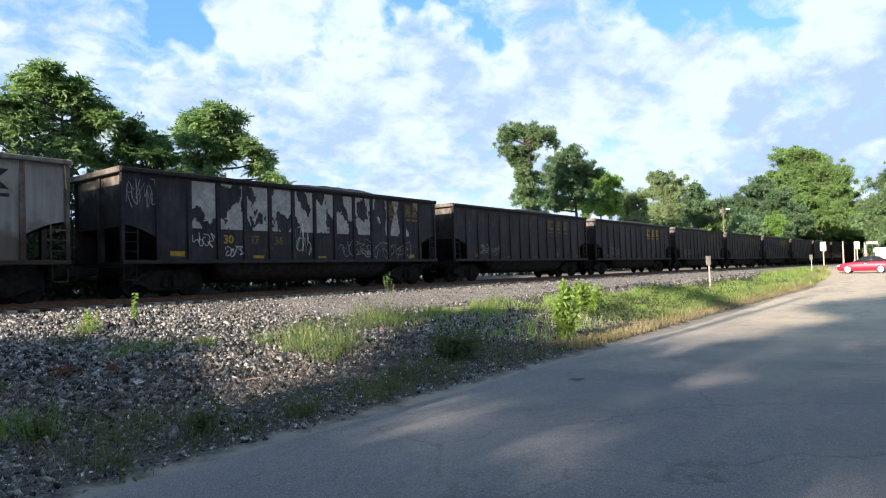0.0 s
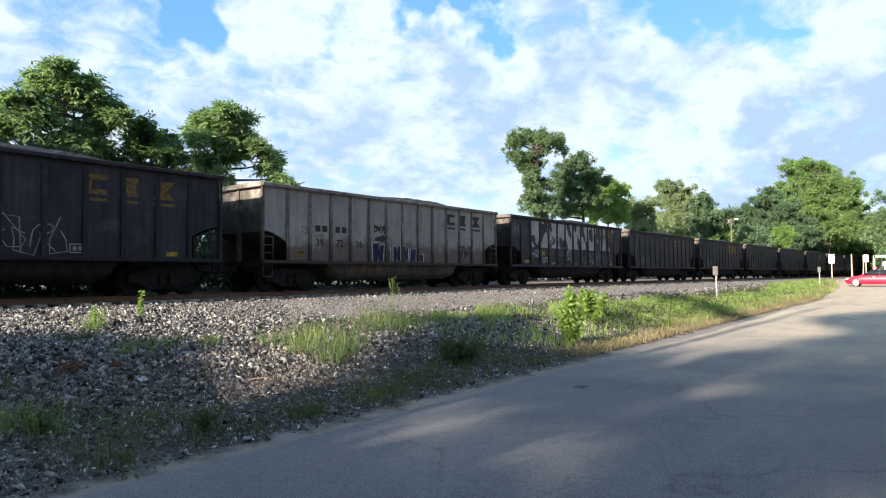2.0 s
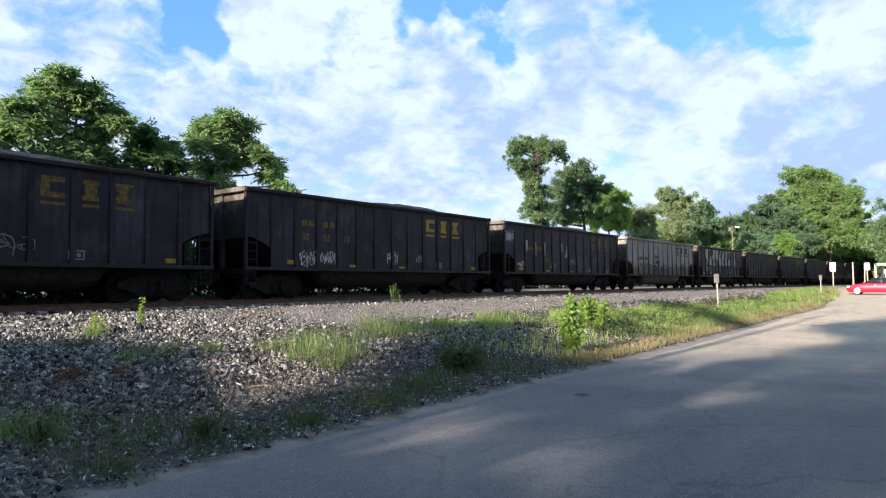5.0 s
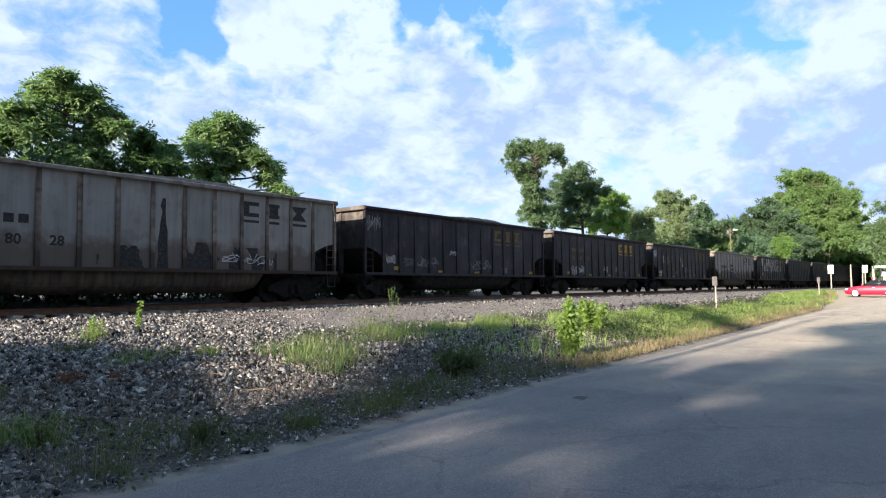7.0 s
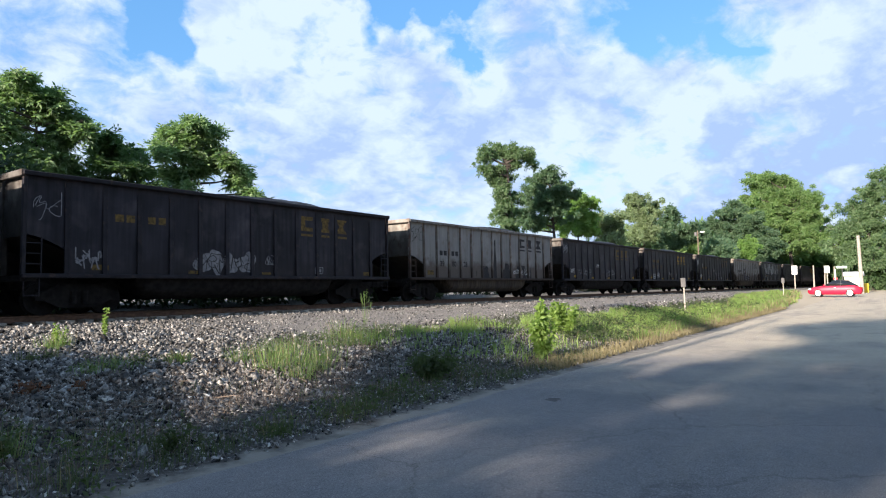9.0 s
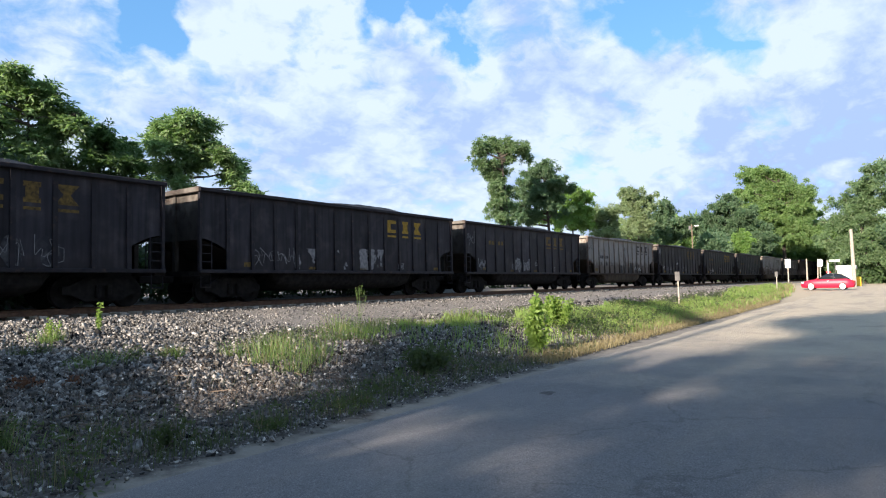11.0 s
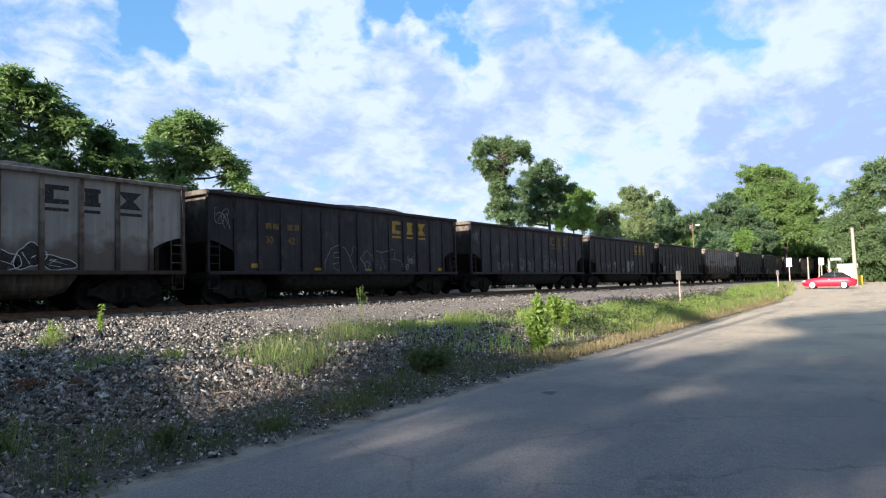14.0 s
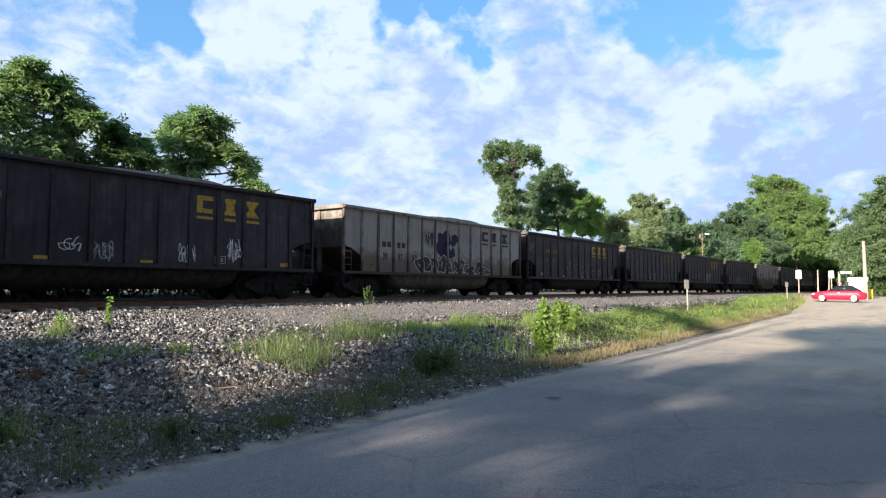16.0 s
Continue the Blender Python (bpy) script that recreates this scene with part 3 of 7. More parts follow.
def land(x, y):
    """Height of the ground: level beside the road, rising over the gravel bank to the track bed."""
    x, y = np.asarray(x, float), np.asarray(y, float)
    ty = 20.35 - 2e-4 * np.maximum(x - 10, 0) ** 2
    bed = 1.04 - 0.00617 * x - 0.26
    k = smooth_step(0, 1, (y - 5.4) / np.maximum(ty - 2.6 - 5.4, 1.0))
    rise = 0.55 * k + 0.45 * np.clip((y - 5.4) / np.maximum(ty - 2.6 - 5.4, 1.0), 0, 1)
    far = smooth_step(ty + 2.2, ty + 5, y)
    h = bed * rise * (1 - far) + (bed + 0.35) * far
    bumps = 0.05 * np.sin(1.3 * x + 0.6 * y) * np.sin(0.9 * y - 0.4 * x + 1) + 0.03 * np.sin(3.1 * x) * np.sin(2.7 * y)
    return h + bumps * smooth_step(5.4, 7, y) * (1 - smooth_step(ty - 3.2, ty - 2.2, y)) - 0.05 * (1 - smooth_step(4.6, 5.6, y))


def build_ground():
    xs = np.concatenate([np.linspace(-900, -60, 15), np.linspace(-50, -8, 22), np.arange(-6, 40, 0.4), np.linspace(40, 130, 91), np.linspace(140, 1500, 25)])
    ys = np.concatenate([np.linspace(-900, -20, 15), np.linspace(-16, 4, 11), np.arange(4.4, 24, 0.28), np.linspace(24, 60, 25), np.linspace(80, 1500, 20)])
    gx, gy = np.meshgrid(xs, ys, indexing="ij")
    v = np.stack([gx, gy, land(gx, gy)], -1).reshape(-1, 3)
    ny = len(ys)
    i, j = np.meshgrid(np.arange(len(xs) - 1), np.arange(ny - 1), indexing="ij")
    a = (i * ny + j).ravel()
    me = big_mesh("ground", v, np.stack([a, a + ny, a + ny + 1, a + 1], 1), M_DIRT)
    tagged(new("ground", me), "gravelly dirt bank with weeds rising to a railway track", "ground", kind="structure")


def build_road():
    xs = np.concatenate([np.linspace(-80, -4, 20), np.arange(-3, 60, 0.35), np.linspace(60, 110, 20)])
    edge = EDGE_Y + 0.10 * np.sin(0.7 * xs) + 0.06 * np.sin(2.3 * xs + 1) + 0.03 * np.sin(6.1 * xs)
    ts = np.linspace(0, 1, 12)
    gx = np.repeat(xs[:, None], 12, 1)
    gy = -6 + (edge[:, None] + 6) * ts[None]
    gz = 0.0 + 0.03 * np.sin(0.25 * gx) * np.sin(0.4 * gy) * 0.3 - 0.04 * (ts[None] > 0.99)
    v = np.stack([gx, gy, np.broadcast_to(gz, gx.shape)], -1).reshape(-1, 3)
    i, j = np.meshgrid(np.arange(len(xs) - 1), np.arange(11), indexing="ij")
    a = (i * 12 + j).ravel()
    me = big_mesh("road", v, np.stack([a, a + 12, a + 13, a + 1], 1), M_ASPHALT)
    tagged(new("road", me), "worn grey asphalt lane with crumbling edge beside gravel", "road", kind="structure")


build_ground()
build_road()


# ---- railway track ----
def build_track():
    track = tagged(new("track"), "railway track of rusty rails on weathered wooden ties", "track", kind="structure")

    def sweep(prof, off):
        ss = np.concatenate([np.linspace(-200, -10, 12), np.linspace(-5, 260, 70)])
        k = len(prof)
        v = [(s, track_y(s) + off + a, rail_z(s) + b) for s in ss for a, b in prof]
        f = [(i * k + j, i * k + (j + 1) % k, (i + 1) * k + (j + 1) % k, (i + 1) * k + j) for i in range(len(ss) - 1) for j in range(k)]
        return v, f
    prof = [(-0.036, 0), (0.036, 0), (0.036, -0.035), (0.01, -0.05), (0.01, -0.145), (0.07, -0.165), (0.07, -0.178), (-0.07, -0.178), (-0.07, -0.165), (-0.01, -0.145), (-0.01, -0.05), (-0.036, -0.035)]
    for off in (-0.755, 0.755):
        v, f = sweep(prof, off)
        part("rail", mesh_of("rail", v, f, M_RAIL), track, "rust-brown steel rail")
    bm = bmesh.new()
    add_box(bm, -0.115, 0.115, -1.36, 1.36, -0.36, -0.145, 0.012)
    tie = from_bm("tie", bm, M_TIE)
    rng = random.Random(5)
    for i in range(300):
        s = -4 + i * 0.55
        ob = part("tie", tie, track, at=(s, track_y(s) + rng.uniform(-0.05, 0.05), rail_z(s) - 0.004 + rng.uniform(-0.012, 0.0)))
        ob.rotation_euler = (0, 0, rng.uniform(-0.025, 0.025))


build_track()


# ---- coal cars ----
BODY = 7.38            # half of a car's body length
TOP, SILL = 3.884, 1.045
SIDE = 1.585


PANEL = SIDE - 0.08    # side sheet, behind the posts
POSTS = [-6.24 + 1.04 * i for i in range(13)]


def side_panel_mesh(width, paint):
    bm = bmesh.new()
    add_box(bm, -width / 2, width / 2, -PANEL, -PANEL + 0.02, SILL + 0.1, TOP - 0.12)
    return from_bm("side_panel", bm, paint)


def end_panel_mesh(sign, paint):
    """The side sheet beside the end, cut away below along the slope sheet."""
    x0, x1 = sign * BODY, sign * 6.24
    outline = [(x0, TOP - .12), (x0, 2.2)]
    for i in range(1, 7):
        a = i / 6
        outline.append((x0 + (x1 - x0) * a, 2.2 - 0.42 * a ** 1.8))
    outline.append((x1, TOP - .12))
    bm = bmesh.new()
    add_prism(bm, outline, -PANEL, -PANEL + 0.02)
    return from_bm("end_side_panel", bm, paint)


def wheel_mesh():
    bm = bmesh.new()
    add_tube(bm, (0, -0.07, 0), (0, 0.07, 0), 0.46, 0.46, 20)
    add_tube(bm, (0, -0.09, 0), (0, -0.06, 0), 0.14, 0.18, 12)
    for i in range(3):
        a = 2.1 * i
        add_tube(bm, (.27 * math.cos(a), -.082, .27 * math.sin(a)), (.27 * math.cos(a), -.06, .27 * math.sin(a)), .05, .06, 8)
    add_tube(bm, (0, 0.05, 0), (0, 0.075, 0), 0.49, 0.49, 20)
    return from_bm("wheel", bm, M_STEEL_DARK)


def side_frame_mesh():
    outline = [(-1.15, .62), (-.95, .66), (-.55, .86), (.55, .86), (.95, .66), (1.15, .62), (1.15, .42), (.9, .4), (.5, .2), (-.5, .2), (-.9, .4), (-1.15, .42)]
    bm = bmesh.new()
    add_prism(bm, outline, -0.09, 0.09)
    for x in (-0.16, 0.16):
        add_tube(bm, (x, -.13, .3), (x, -.13, .66), .09, .09, 8)
    return from_bm("side_frame", bm, M_STEEL_DARK)


def build_car_template(paint, trim, end, tub):
    car = new("coal_gondola")
    p = side_panel_mesh(1.04, paint)
    for i in range(12):
        part("side_panel", p, car, at=((POSTS[i] + POSTS[i + 1]) / 2, 0, 0))
    for sgn in (-1, 1):
        part("end_side_panel", end_panel_mesh(sgn, paint), car)
    bm = bmesh.new()
    add_box(bm, -0.07, 0.07, -SIDE, -PANEL - 0.002, SILL + 0.06, TOP - 0.1, 0.012)
    # the posts taper towards the top chord
    for v in bm.verts:
        if v.co.z > TOP - .3:
            v.co.y = max(v.co.y, -PANEL - .016)
    post = from_bm("side_post", bm, trim)
    for x in POSTS:
        part("side_post", post, car, at=(x, 0, 0))
        part("side_post", post, car, at=(x, 2 * SIDE - .078, 0))
    bm = bmesh.new()
    add_box(bm, -0.05, 0.05, -SIDE, -PANEL + .05, SILL + 0.04, TOP - 0.1, 0.01)
    corner = from_bm("corner_post", bm, trim)
    part("corner_post", corner, car, at=(-BODY + .05, 0, 0))
    part("corner_post", corner, car, at=(BODY - .05, 0, 0))
    bm = bmesh.new()
    add_box(bm, -BODY, BODY, PANEL - 0.02, PANEL, SILL, TOP - 0.1)
    part("far_side_wall", from_bm("far_side_wall", bm, paint), car)
    for y in (-1, 1):
        part("top_chord", box_mesh("top_chord", -BODY - .03, BODY + .03, y * SIDE - .075, y * SIDE + .06, TOP - .13, TOP, M_RIM if paint is M_GREY else trim, .02), car)
        part("side_sill", box_mesh("side_sill", -BODY, BODY, y * SIDE - .07, y * SIDE + .05, SILL - .02, SILL + .1, trim, .015), car)
    for sgn in (-1, 1):
        x = sgn * BODY
        bm = bmesh.new()
        add_box(bm, x - sgn * .12 - .01, x - sgn * .12 + .01, -PANEL, PANEL, 2.15, TOP - .1)
        v = [bm.verts.new(c) for c in ((x - sgn * .12, -PANEL + .02, 2.16), (x - sgn * .12, PANEL - .02, 2.16), (sgn * 4.3, PANEL - .02, SILL - .02), (sgn * 4.3, -PANEL + .02, SILL - .02))]
        bm.faces.new(v)
        part("end_wall", from_bm("end_wall", bm, end), car)
        bm = bmesh.new()
        add_box(bm, x - .07, x + .06, -SIDE - .02, SIDE + .02, TOP - .15, TOP + .02, .015)
        part("end_chord", from_bm("end_chord", bm, end), car)
        bm = bmesh.new()
        add_box(bm, x - sgn * .11 - .05, x - sgn * .11 + .1, -.09, .09, SILL, TOP - .15, .01)
        part("end_post", from_bm("end_post", bm, end), car)
        part("end_sill", box_mesh("end_sill", x - sgn * .35, x + sgn * .02, -SIDE, SIDE, SILL - .1, SILL + .06, M_STEEL_DARK, .01), car)
        bm = bmesh.new()
        add_box(bm, min(x, x + sgn * .55), max(x, x + sgn * .55), -.12, .12, .72, .95, .02)
        add_box(bm, min(x + sgn * .5, x + sgn * .76), max(x + sgn * .5, x + sgn * .76), -.17, .17, .68, 1.0, .04)
        part("coupler", from_bm("coupler", bm, M_STEEL_DARK), car)
        # ladder in the cut-away bay, and the step under it
        lx = x - sgn * .48
        bm = bmesh.new()
        add_tube(bm, (lx, -SIDE + .03, SILL + .08), (lx, -SIDE + .03, 2.12), .022, .022, 6)
        ladder = part("ladder", from_bm("ladder", bm, trim), car)
        for z in (1.4, 1.68, 1.96):
            bm = bmesh.new()
            add_tube(bm, (lx, -SIDE + .03, z), (x - sgn * .06, -SIDE + .03, z), .016, .016, 6)
            part("rung", from_bm("rung", bm, trim), ladder)
        bm = bmesh.new()
        add_tube(bm, (x - sgn * .06, -SIDE + .02, .55), (x - sgn * .06, -SIDE + .02, SILL + .05), .016, .016, 6)
        add_tube(bm, (x - sgn * .44, -SIDE + .02, .55), (x - sgn * .44, -SIDE + .02, SILL + .05), .016, .016, 6)
        add_tube(bm, (x - sgn * .44, -SIDE + .02, .56), (x - sgn * .06, -SIDE + .02, .56), .016, .016, 6)
        part("step", from_bm("step", bm, trim), car)
        bm = bmesh.new()
        add_tube(bm, (x + sgn * .09, SIDE - .1, 1.1), (x + sgn * .09, SIDE - .1, 2.5), .02, .02, 6)
        add_tube(bm, (x + sgn * .09, SIDE - .5, 1.1), (x + sgn * .09, SIDE - .5, 2.5), .02, .02, 6)
        for z in (1.3, 1.6, 1.9, 2.2):
            add_tube(bm, (x + sgn * .09, SIDE - .5, z), (x + sgn * .09, SIDE - .1, z), .016, .016, 6)
        part("end_ladder", from_bm("end_ladder", bm, end), car)
    # tub between the trucks
    bm = bmesh.new()
    prof = [(-1.48, SILL), (-1.45, .8)] + [(-1.45 + .5 * (1 - math.cos(a)), .8 - .42 * math.sin(a)) for a in np.linspace(.2, math.pi / 2, 6)]
    prof = prof + [(-y, z) for y, z in reversed(prof)]
    rings = []
    for x, k in ((-4.15, .0), (-3.9, .75), (-3.4, 1), (3.4, 1), (3.9, .75), (4.15, 0)):
        rings.append([bm.verts.new((x, y * (.9 + .1 * k), SILL + (z - SILL) * (.25 + .75 * k))) for y, z in prof])
    for a, b in zip(rings, rings[1:]):
        for i in range(len(prof) - 1):
            bm.faces.new((a[i], a[i + 1], b[i + 1], b[i]))
    bm.faces.new(rings[0])
    bm.faces.new(rings[-1][::-1])
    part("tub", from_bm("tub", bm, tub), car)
    part("center_sill", box_mesh("center_sill", -BODY + .2, BODY - .2, -.3, .3, .72, SILL, M_STEEL_DARK), car)
    # brake rod and hopper of coal
    n = 40
    xs, ys = np.linspace(-BODY + .13, BODY - .13, n), np.linspace(-PANEL + .03, PANEL - .03, 12)
    rng = np.random.RandomState(4)
    v = []
    for x in xs:
        for y in ys:
            u = 1 - (y / PANEL) ** 4
            h = TOP - .2 + u * (.06 + .42 * math.exp(-((x - 1.8) / 2.9) ** 4) + .2 * math.exp(-((x + 3.2) / 1.8) ** 2)) + rng.uniform(-.03, .03)
            v.append((x, y, h))
    f = [(i * 12 + j, (i + 1) * 12 + j, (i + 1) * 12 + j + 1, i * 12 + j + 1) for i in range(n - 1) for j in range(11)]
    part("coal_load", mesh_of("coal_load", v, f, M_COAL), car, "black crushed coal heaped over the rim")
    wheel, frame_mesh = wheel_mesh(), side_frame_mesh()
    bm = bmesh.new()
    add_box(bm, -.2, .2, -1.0, 1.0, .5, .8, .03)
    for x in (-.88, .88):
        add_tube(bm, (x, -1.1, .46), (x, 1.1, .46), .08, .08, 8)
    bolster = from_bm("bolster", bm, M_STEEL_DARK)
    for x in (-5.7, 5.7):
        truck = part("truck", bolster, car, "sooty black four-wheel truck", at=(x, 0, 0))
        for y in (-1.02, 1.02):
            part("side_frame", frame_mesh, truck, at=(0, y, 0))
        for wx in (-.88, .88):
            for y in (-.755, .755):
                w = part("wheel", wheel, truck, at=(wx, y, .46))
                if y > 0:
                    w.rotation_euler = (0, 0, math.pi)
    return car


FACE = -PANEL - 0.004   # painted marks lie just proud of the side sheet


def flat_mesh(name, quads, mat, y=FACE):
    """Painted patches: four-sided outlines in x and z on the side sheet."""
    v = [(x, y, z) for q in quads for x, z in q]
    return mesh_of(name, v, [tuple(range(4 * i, 4 * i + 4)) for i in range(len(quads))], mat)


def rect(x0, z0, x1, z1):
    return [(x0, z0), (x1, z0), (x1, z1), (x0, z1)]


def digits(text, x, z, height, mat, car):
    cu = bpy.data.curves.new("stencil", 'FONT')
    cu.body, cu.size = text, height * 1.38
    cu.resolution_u, cu.offset = 3, .012
    tmp = bpy.data.objects.new("stencil", cu)
    me = bpy.data.meshes.new_from_object(tmp)
    bpy.data.objects.remove(tmp)
    me.materials.append(mat)
    ob = part("stencilled_number", me, car, at=(x, FACE, z))
    ob.rotation_euler = (math.pi / 2, 0, 0)


def emblem(car, xs, z0, z1, mat):
    """Three block shapes, each over a bar."""
    h = z1 - z0
    for i, (x0, x1) in enumerate(xs):
        w = x1 - x0
        q = [rect(x0, z0 - .2, x1, z0 - .11)]
        if i == 0:
            q += [rect(x0, z0, x0 + .36 * w, z1), rect(x0 + .36 * w, z1 - .26 * h, x1, z1), rect(x0 + .36 * w, z0, x1, z0 + .26 * h)]
        elif i == 1:
            q += [rect(x0, z1 - .24 * h, x1, z1), rect(x0, z0, x1, z0 + .24 * h), rect(x0 + .12 * w, z0 + .24 * h, x1 - .12 * w, z1 - .24 * h)]
        else:
            m = (x0 + x1) / 2
            q += [[(x0, z0), (x1, z0), (m + .14 * w, z0 + .5 * h), (m - .14 * w, z0 + .5 * h)], [(m - .14 * w, z0 + .5 * h), (m + .14 * w, z0 + .5 * h), (x1, z1), (x0, z1)]]
        part("emblem_block", flat_mesh("emblem_block", q, mat), car)


def marks(car, x, z, h, mat):
    """Two pairs of plain bars in place of the owner's letters."""
    for dx, w in ((0, .26), (.34, .26), (1.02, .24), (1.36, .24)):
        part("lettering_bar", flat_mesh("lettering_bar", [rect(x + dx, z, x + dx + w, z + h * .85)], mat), car)


def ribbon(name, pts, width, mat, y, closed=False):
    """One band of paint along a bent path in x and z."""
    k = len(pts)
    v = []
    for i, (x, z) in enumerate(pts):
        a, b = (pts[i - 1], pts[(i + 1) % k]) if closed else (pts[max(i - 1, 0)], pts[min(i + 1, k - 1)])
        d = math.hypot(b[0] - a[0], b[1] - a[1]) or 1
        nx, nz = -(b[1] - a[1]) / d * width / 2, (b[0] - a[0]) / d * width / 2
        v += [(x - nx, y, z - nz), (x + nx, y, z + nz)]
    f = [(2 * i, 2 * ((i + 1) % k), 2 * ((i + 1) % k) + 1, 2 * i + 1) for i in range(k if closed else k - 1)]
    return mesh_of(name, v, f, mat)


def soften(pts):
    """Rounds the corners of a path."""
    out = [pts[0]]
    for p, q in zip(pts, pts[1:]):
        out += [(p[0] * .75 + q[0] * .25, p[1] * .75 + q[1] * .25), (p[0] * .25 + q[0] * .75, p[1] * .25 + q[1] * .75)]
    return out + [pts[-1]]


FLOURISH = ([(-1, .7), (-.6, -.9), (-.1, .5), (.3, -.8), (.9, 1)], [(-.6, 1), (-.5, -.7), (0, -1), (.6, -.5), (.5, .2), (-.2, .1)], [(-.8, .8), (.7, .9), (-.5, .1), (.6, -.2), (-.9, -1), (.8, -.8)],
            [(.8, .7), (.1, 1), (-.7, .5), (-.8, -.4), (-.1, -1), (.8, -.6), (.5, .1), (0, 0)], [(-.9, -.9), (-.5, 1), (.1, -.2), (.4, .9), (.9, -1)], [(-.6, -1), (-.7, 1), (.5, .8), (.4, .1), (-.5, 0), (.8, -1)])


def scribble(car, seed, x0, z0, x1, z1, mat, strokes=6, width=.02, name="spray_scrawl"):
    """Quick slanting spray strokes, no letters."""
    rng = random.Random(seed)
    n = max(3, int(strokes * 1.6))
    cz = (z0 + z1) / 2
    for i in range(n):
        cx = x0 + (x1 - x0) * (i + .5) / n
        rx, rz = (x1 - x0) / n * rng.uniform(.8, 1.3), (z1 - z0) / 2 * rng.uniform(.55, 1.0)
        turn, flip = rng.uniform(-.9, .9), rng.choice((-1, 1))
        pts = [(px * flip + rng.uniform(-.3, .3), pz + rng.uniform(-.3, .3)) for px, pz in rng.choice(FLOURISH)]
        for _ in range(rng.choice((0, 1, 1, 2))):
            pts = soften(pts)
        pts = [(px * math.cos(turn) - pz * math.sin(turn), px * math.sin(turn) + pz * math.cos(turn)) for px, pz in pts]
        pts = [(min(max(cx + rx * px, x0), x1), min(max(cz + rz * pz, z0), z1)) for px, pz in pts]
        part(name, ribbon(name, pts, width * rng.uniform(.8, 1.4), mat, FACE - .003 - .0006 * i), car)


def block(car, seed, x0, z0, x1, z1, fill, line):
    """A heavy sprayed block with notched edges and a pale contour down its flanks."""
    rng = random.Random(seed)
    w, h = x1 - x0, z1 - z0
    j = lambda a: rng.uniform(-.1, .1) * a
    pts = [(x0 + j(w), z0 + j(h)), (x0 + .06 * w + j(w), z1 + j(h)), (x0 + .45 * w, z1 - .06 * h + j(h)), (x0 + .55 * w, z1 - .4 * h + j(h)), (x0 + .68 * w, z1 - .1 * h), (x1 + j(w), z1 + j(h)), (x1 - .08 * w + j(w), z0 + .1 * h + j(h)), (x0 + .62 * w, z0 + j(h)), (x0 + .5 * w, z0 + .32 * h), (x0 + .36 * w, z0 - .04 * h)]
    part("spray_block", mesh_of("spray_block", [(x, FACE - .001 - rng.uniform(0, .001), z) for x, z in pts], [tuple(range(len(pts)))], fill), car)
    part("spray_line", ribbon("spray_line", pts[:3], .03, line, FACE - .005), car)
    part("spray_line", ribbon("spray_line", pts[4:7], .03, line, FACE - .005), car)


def blob(car, seed, x0, z0, x1, z1, mat, rough=.16, name="spray_patch"):
    rng = random.Random(seed)
    cx, cz, rx, rz = (x0 + x1) / 2, (z0 + z1) / 2, (x1 - x0) / 2, (z1 - z0) / 2
    ph = [rng.uniform(0, 6.28) for _ in range(4)]
    pts = []
    for i in range(36):
        a = 2 * math.pi * i / 36
        k = 1 + rough * (math.sin(2 * a + ph[0]) + .7 * math.sin(3 * a + ph[1]) + .5 * math.sin(5 * a + ph[2])) - rough
        pts.append((cx + rx * k * math.cos(a), cz + rz * k * math.sin(a)))
    me = mesh_of(name, [(x, FACE - .001, z) for x, z in pts], [tuple(range(36))], mat)
    part(name, me, car)


def stroke(car, pts, mat, width=.025, lift=.006, closed=False):
    """One sprayed line along a bent path in x and z."""
    part("spray_line", ribbon("spray_line", list(pts), width, mat, FACE - lift, closed), car)


def outlined(car, seed, x0, z0, x1, z1, fill, line):
    """A rounded sprayed shape with a paler contour and a small mark inside."""
    blob(car, seed, x0, z0, x1, z1, fill, .15)
    rng = random.Random(seed)
    cx, cz, rx, rz = (x0 + x1) / 2, (z0 + z1) / 2, (x1 - x0) / 2, (z1 - z0) / 2
    ph = [rng.uniform(0, 6.28) for _ in range(4)]
    ring = []
    for i in range(24):
        a = 2 * math.pi * i / 24
        k = 1.04 + .15 * (math.sin(2 * a + ph[0]) + .7 * math.sin(3 * a + ph[1]) + .5 * math.sin(5 * a + ph[2])) - .15
        ring.append((cx + rx * k * math.cos(a), max(cz + rz * k * math.sin(a), z0)))
    stroke(car, ring, line, .022, .004, True)
    for _ in range(2):
        stroke(car, [(cx + rx * rng.uniform(-.55, .55), cz + rz * rng.uniform(-.6, .55)) for _ in range(3)], line, .016)


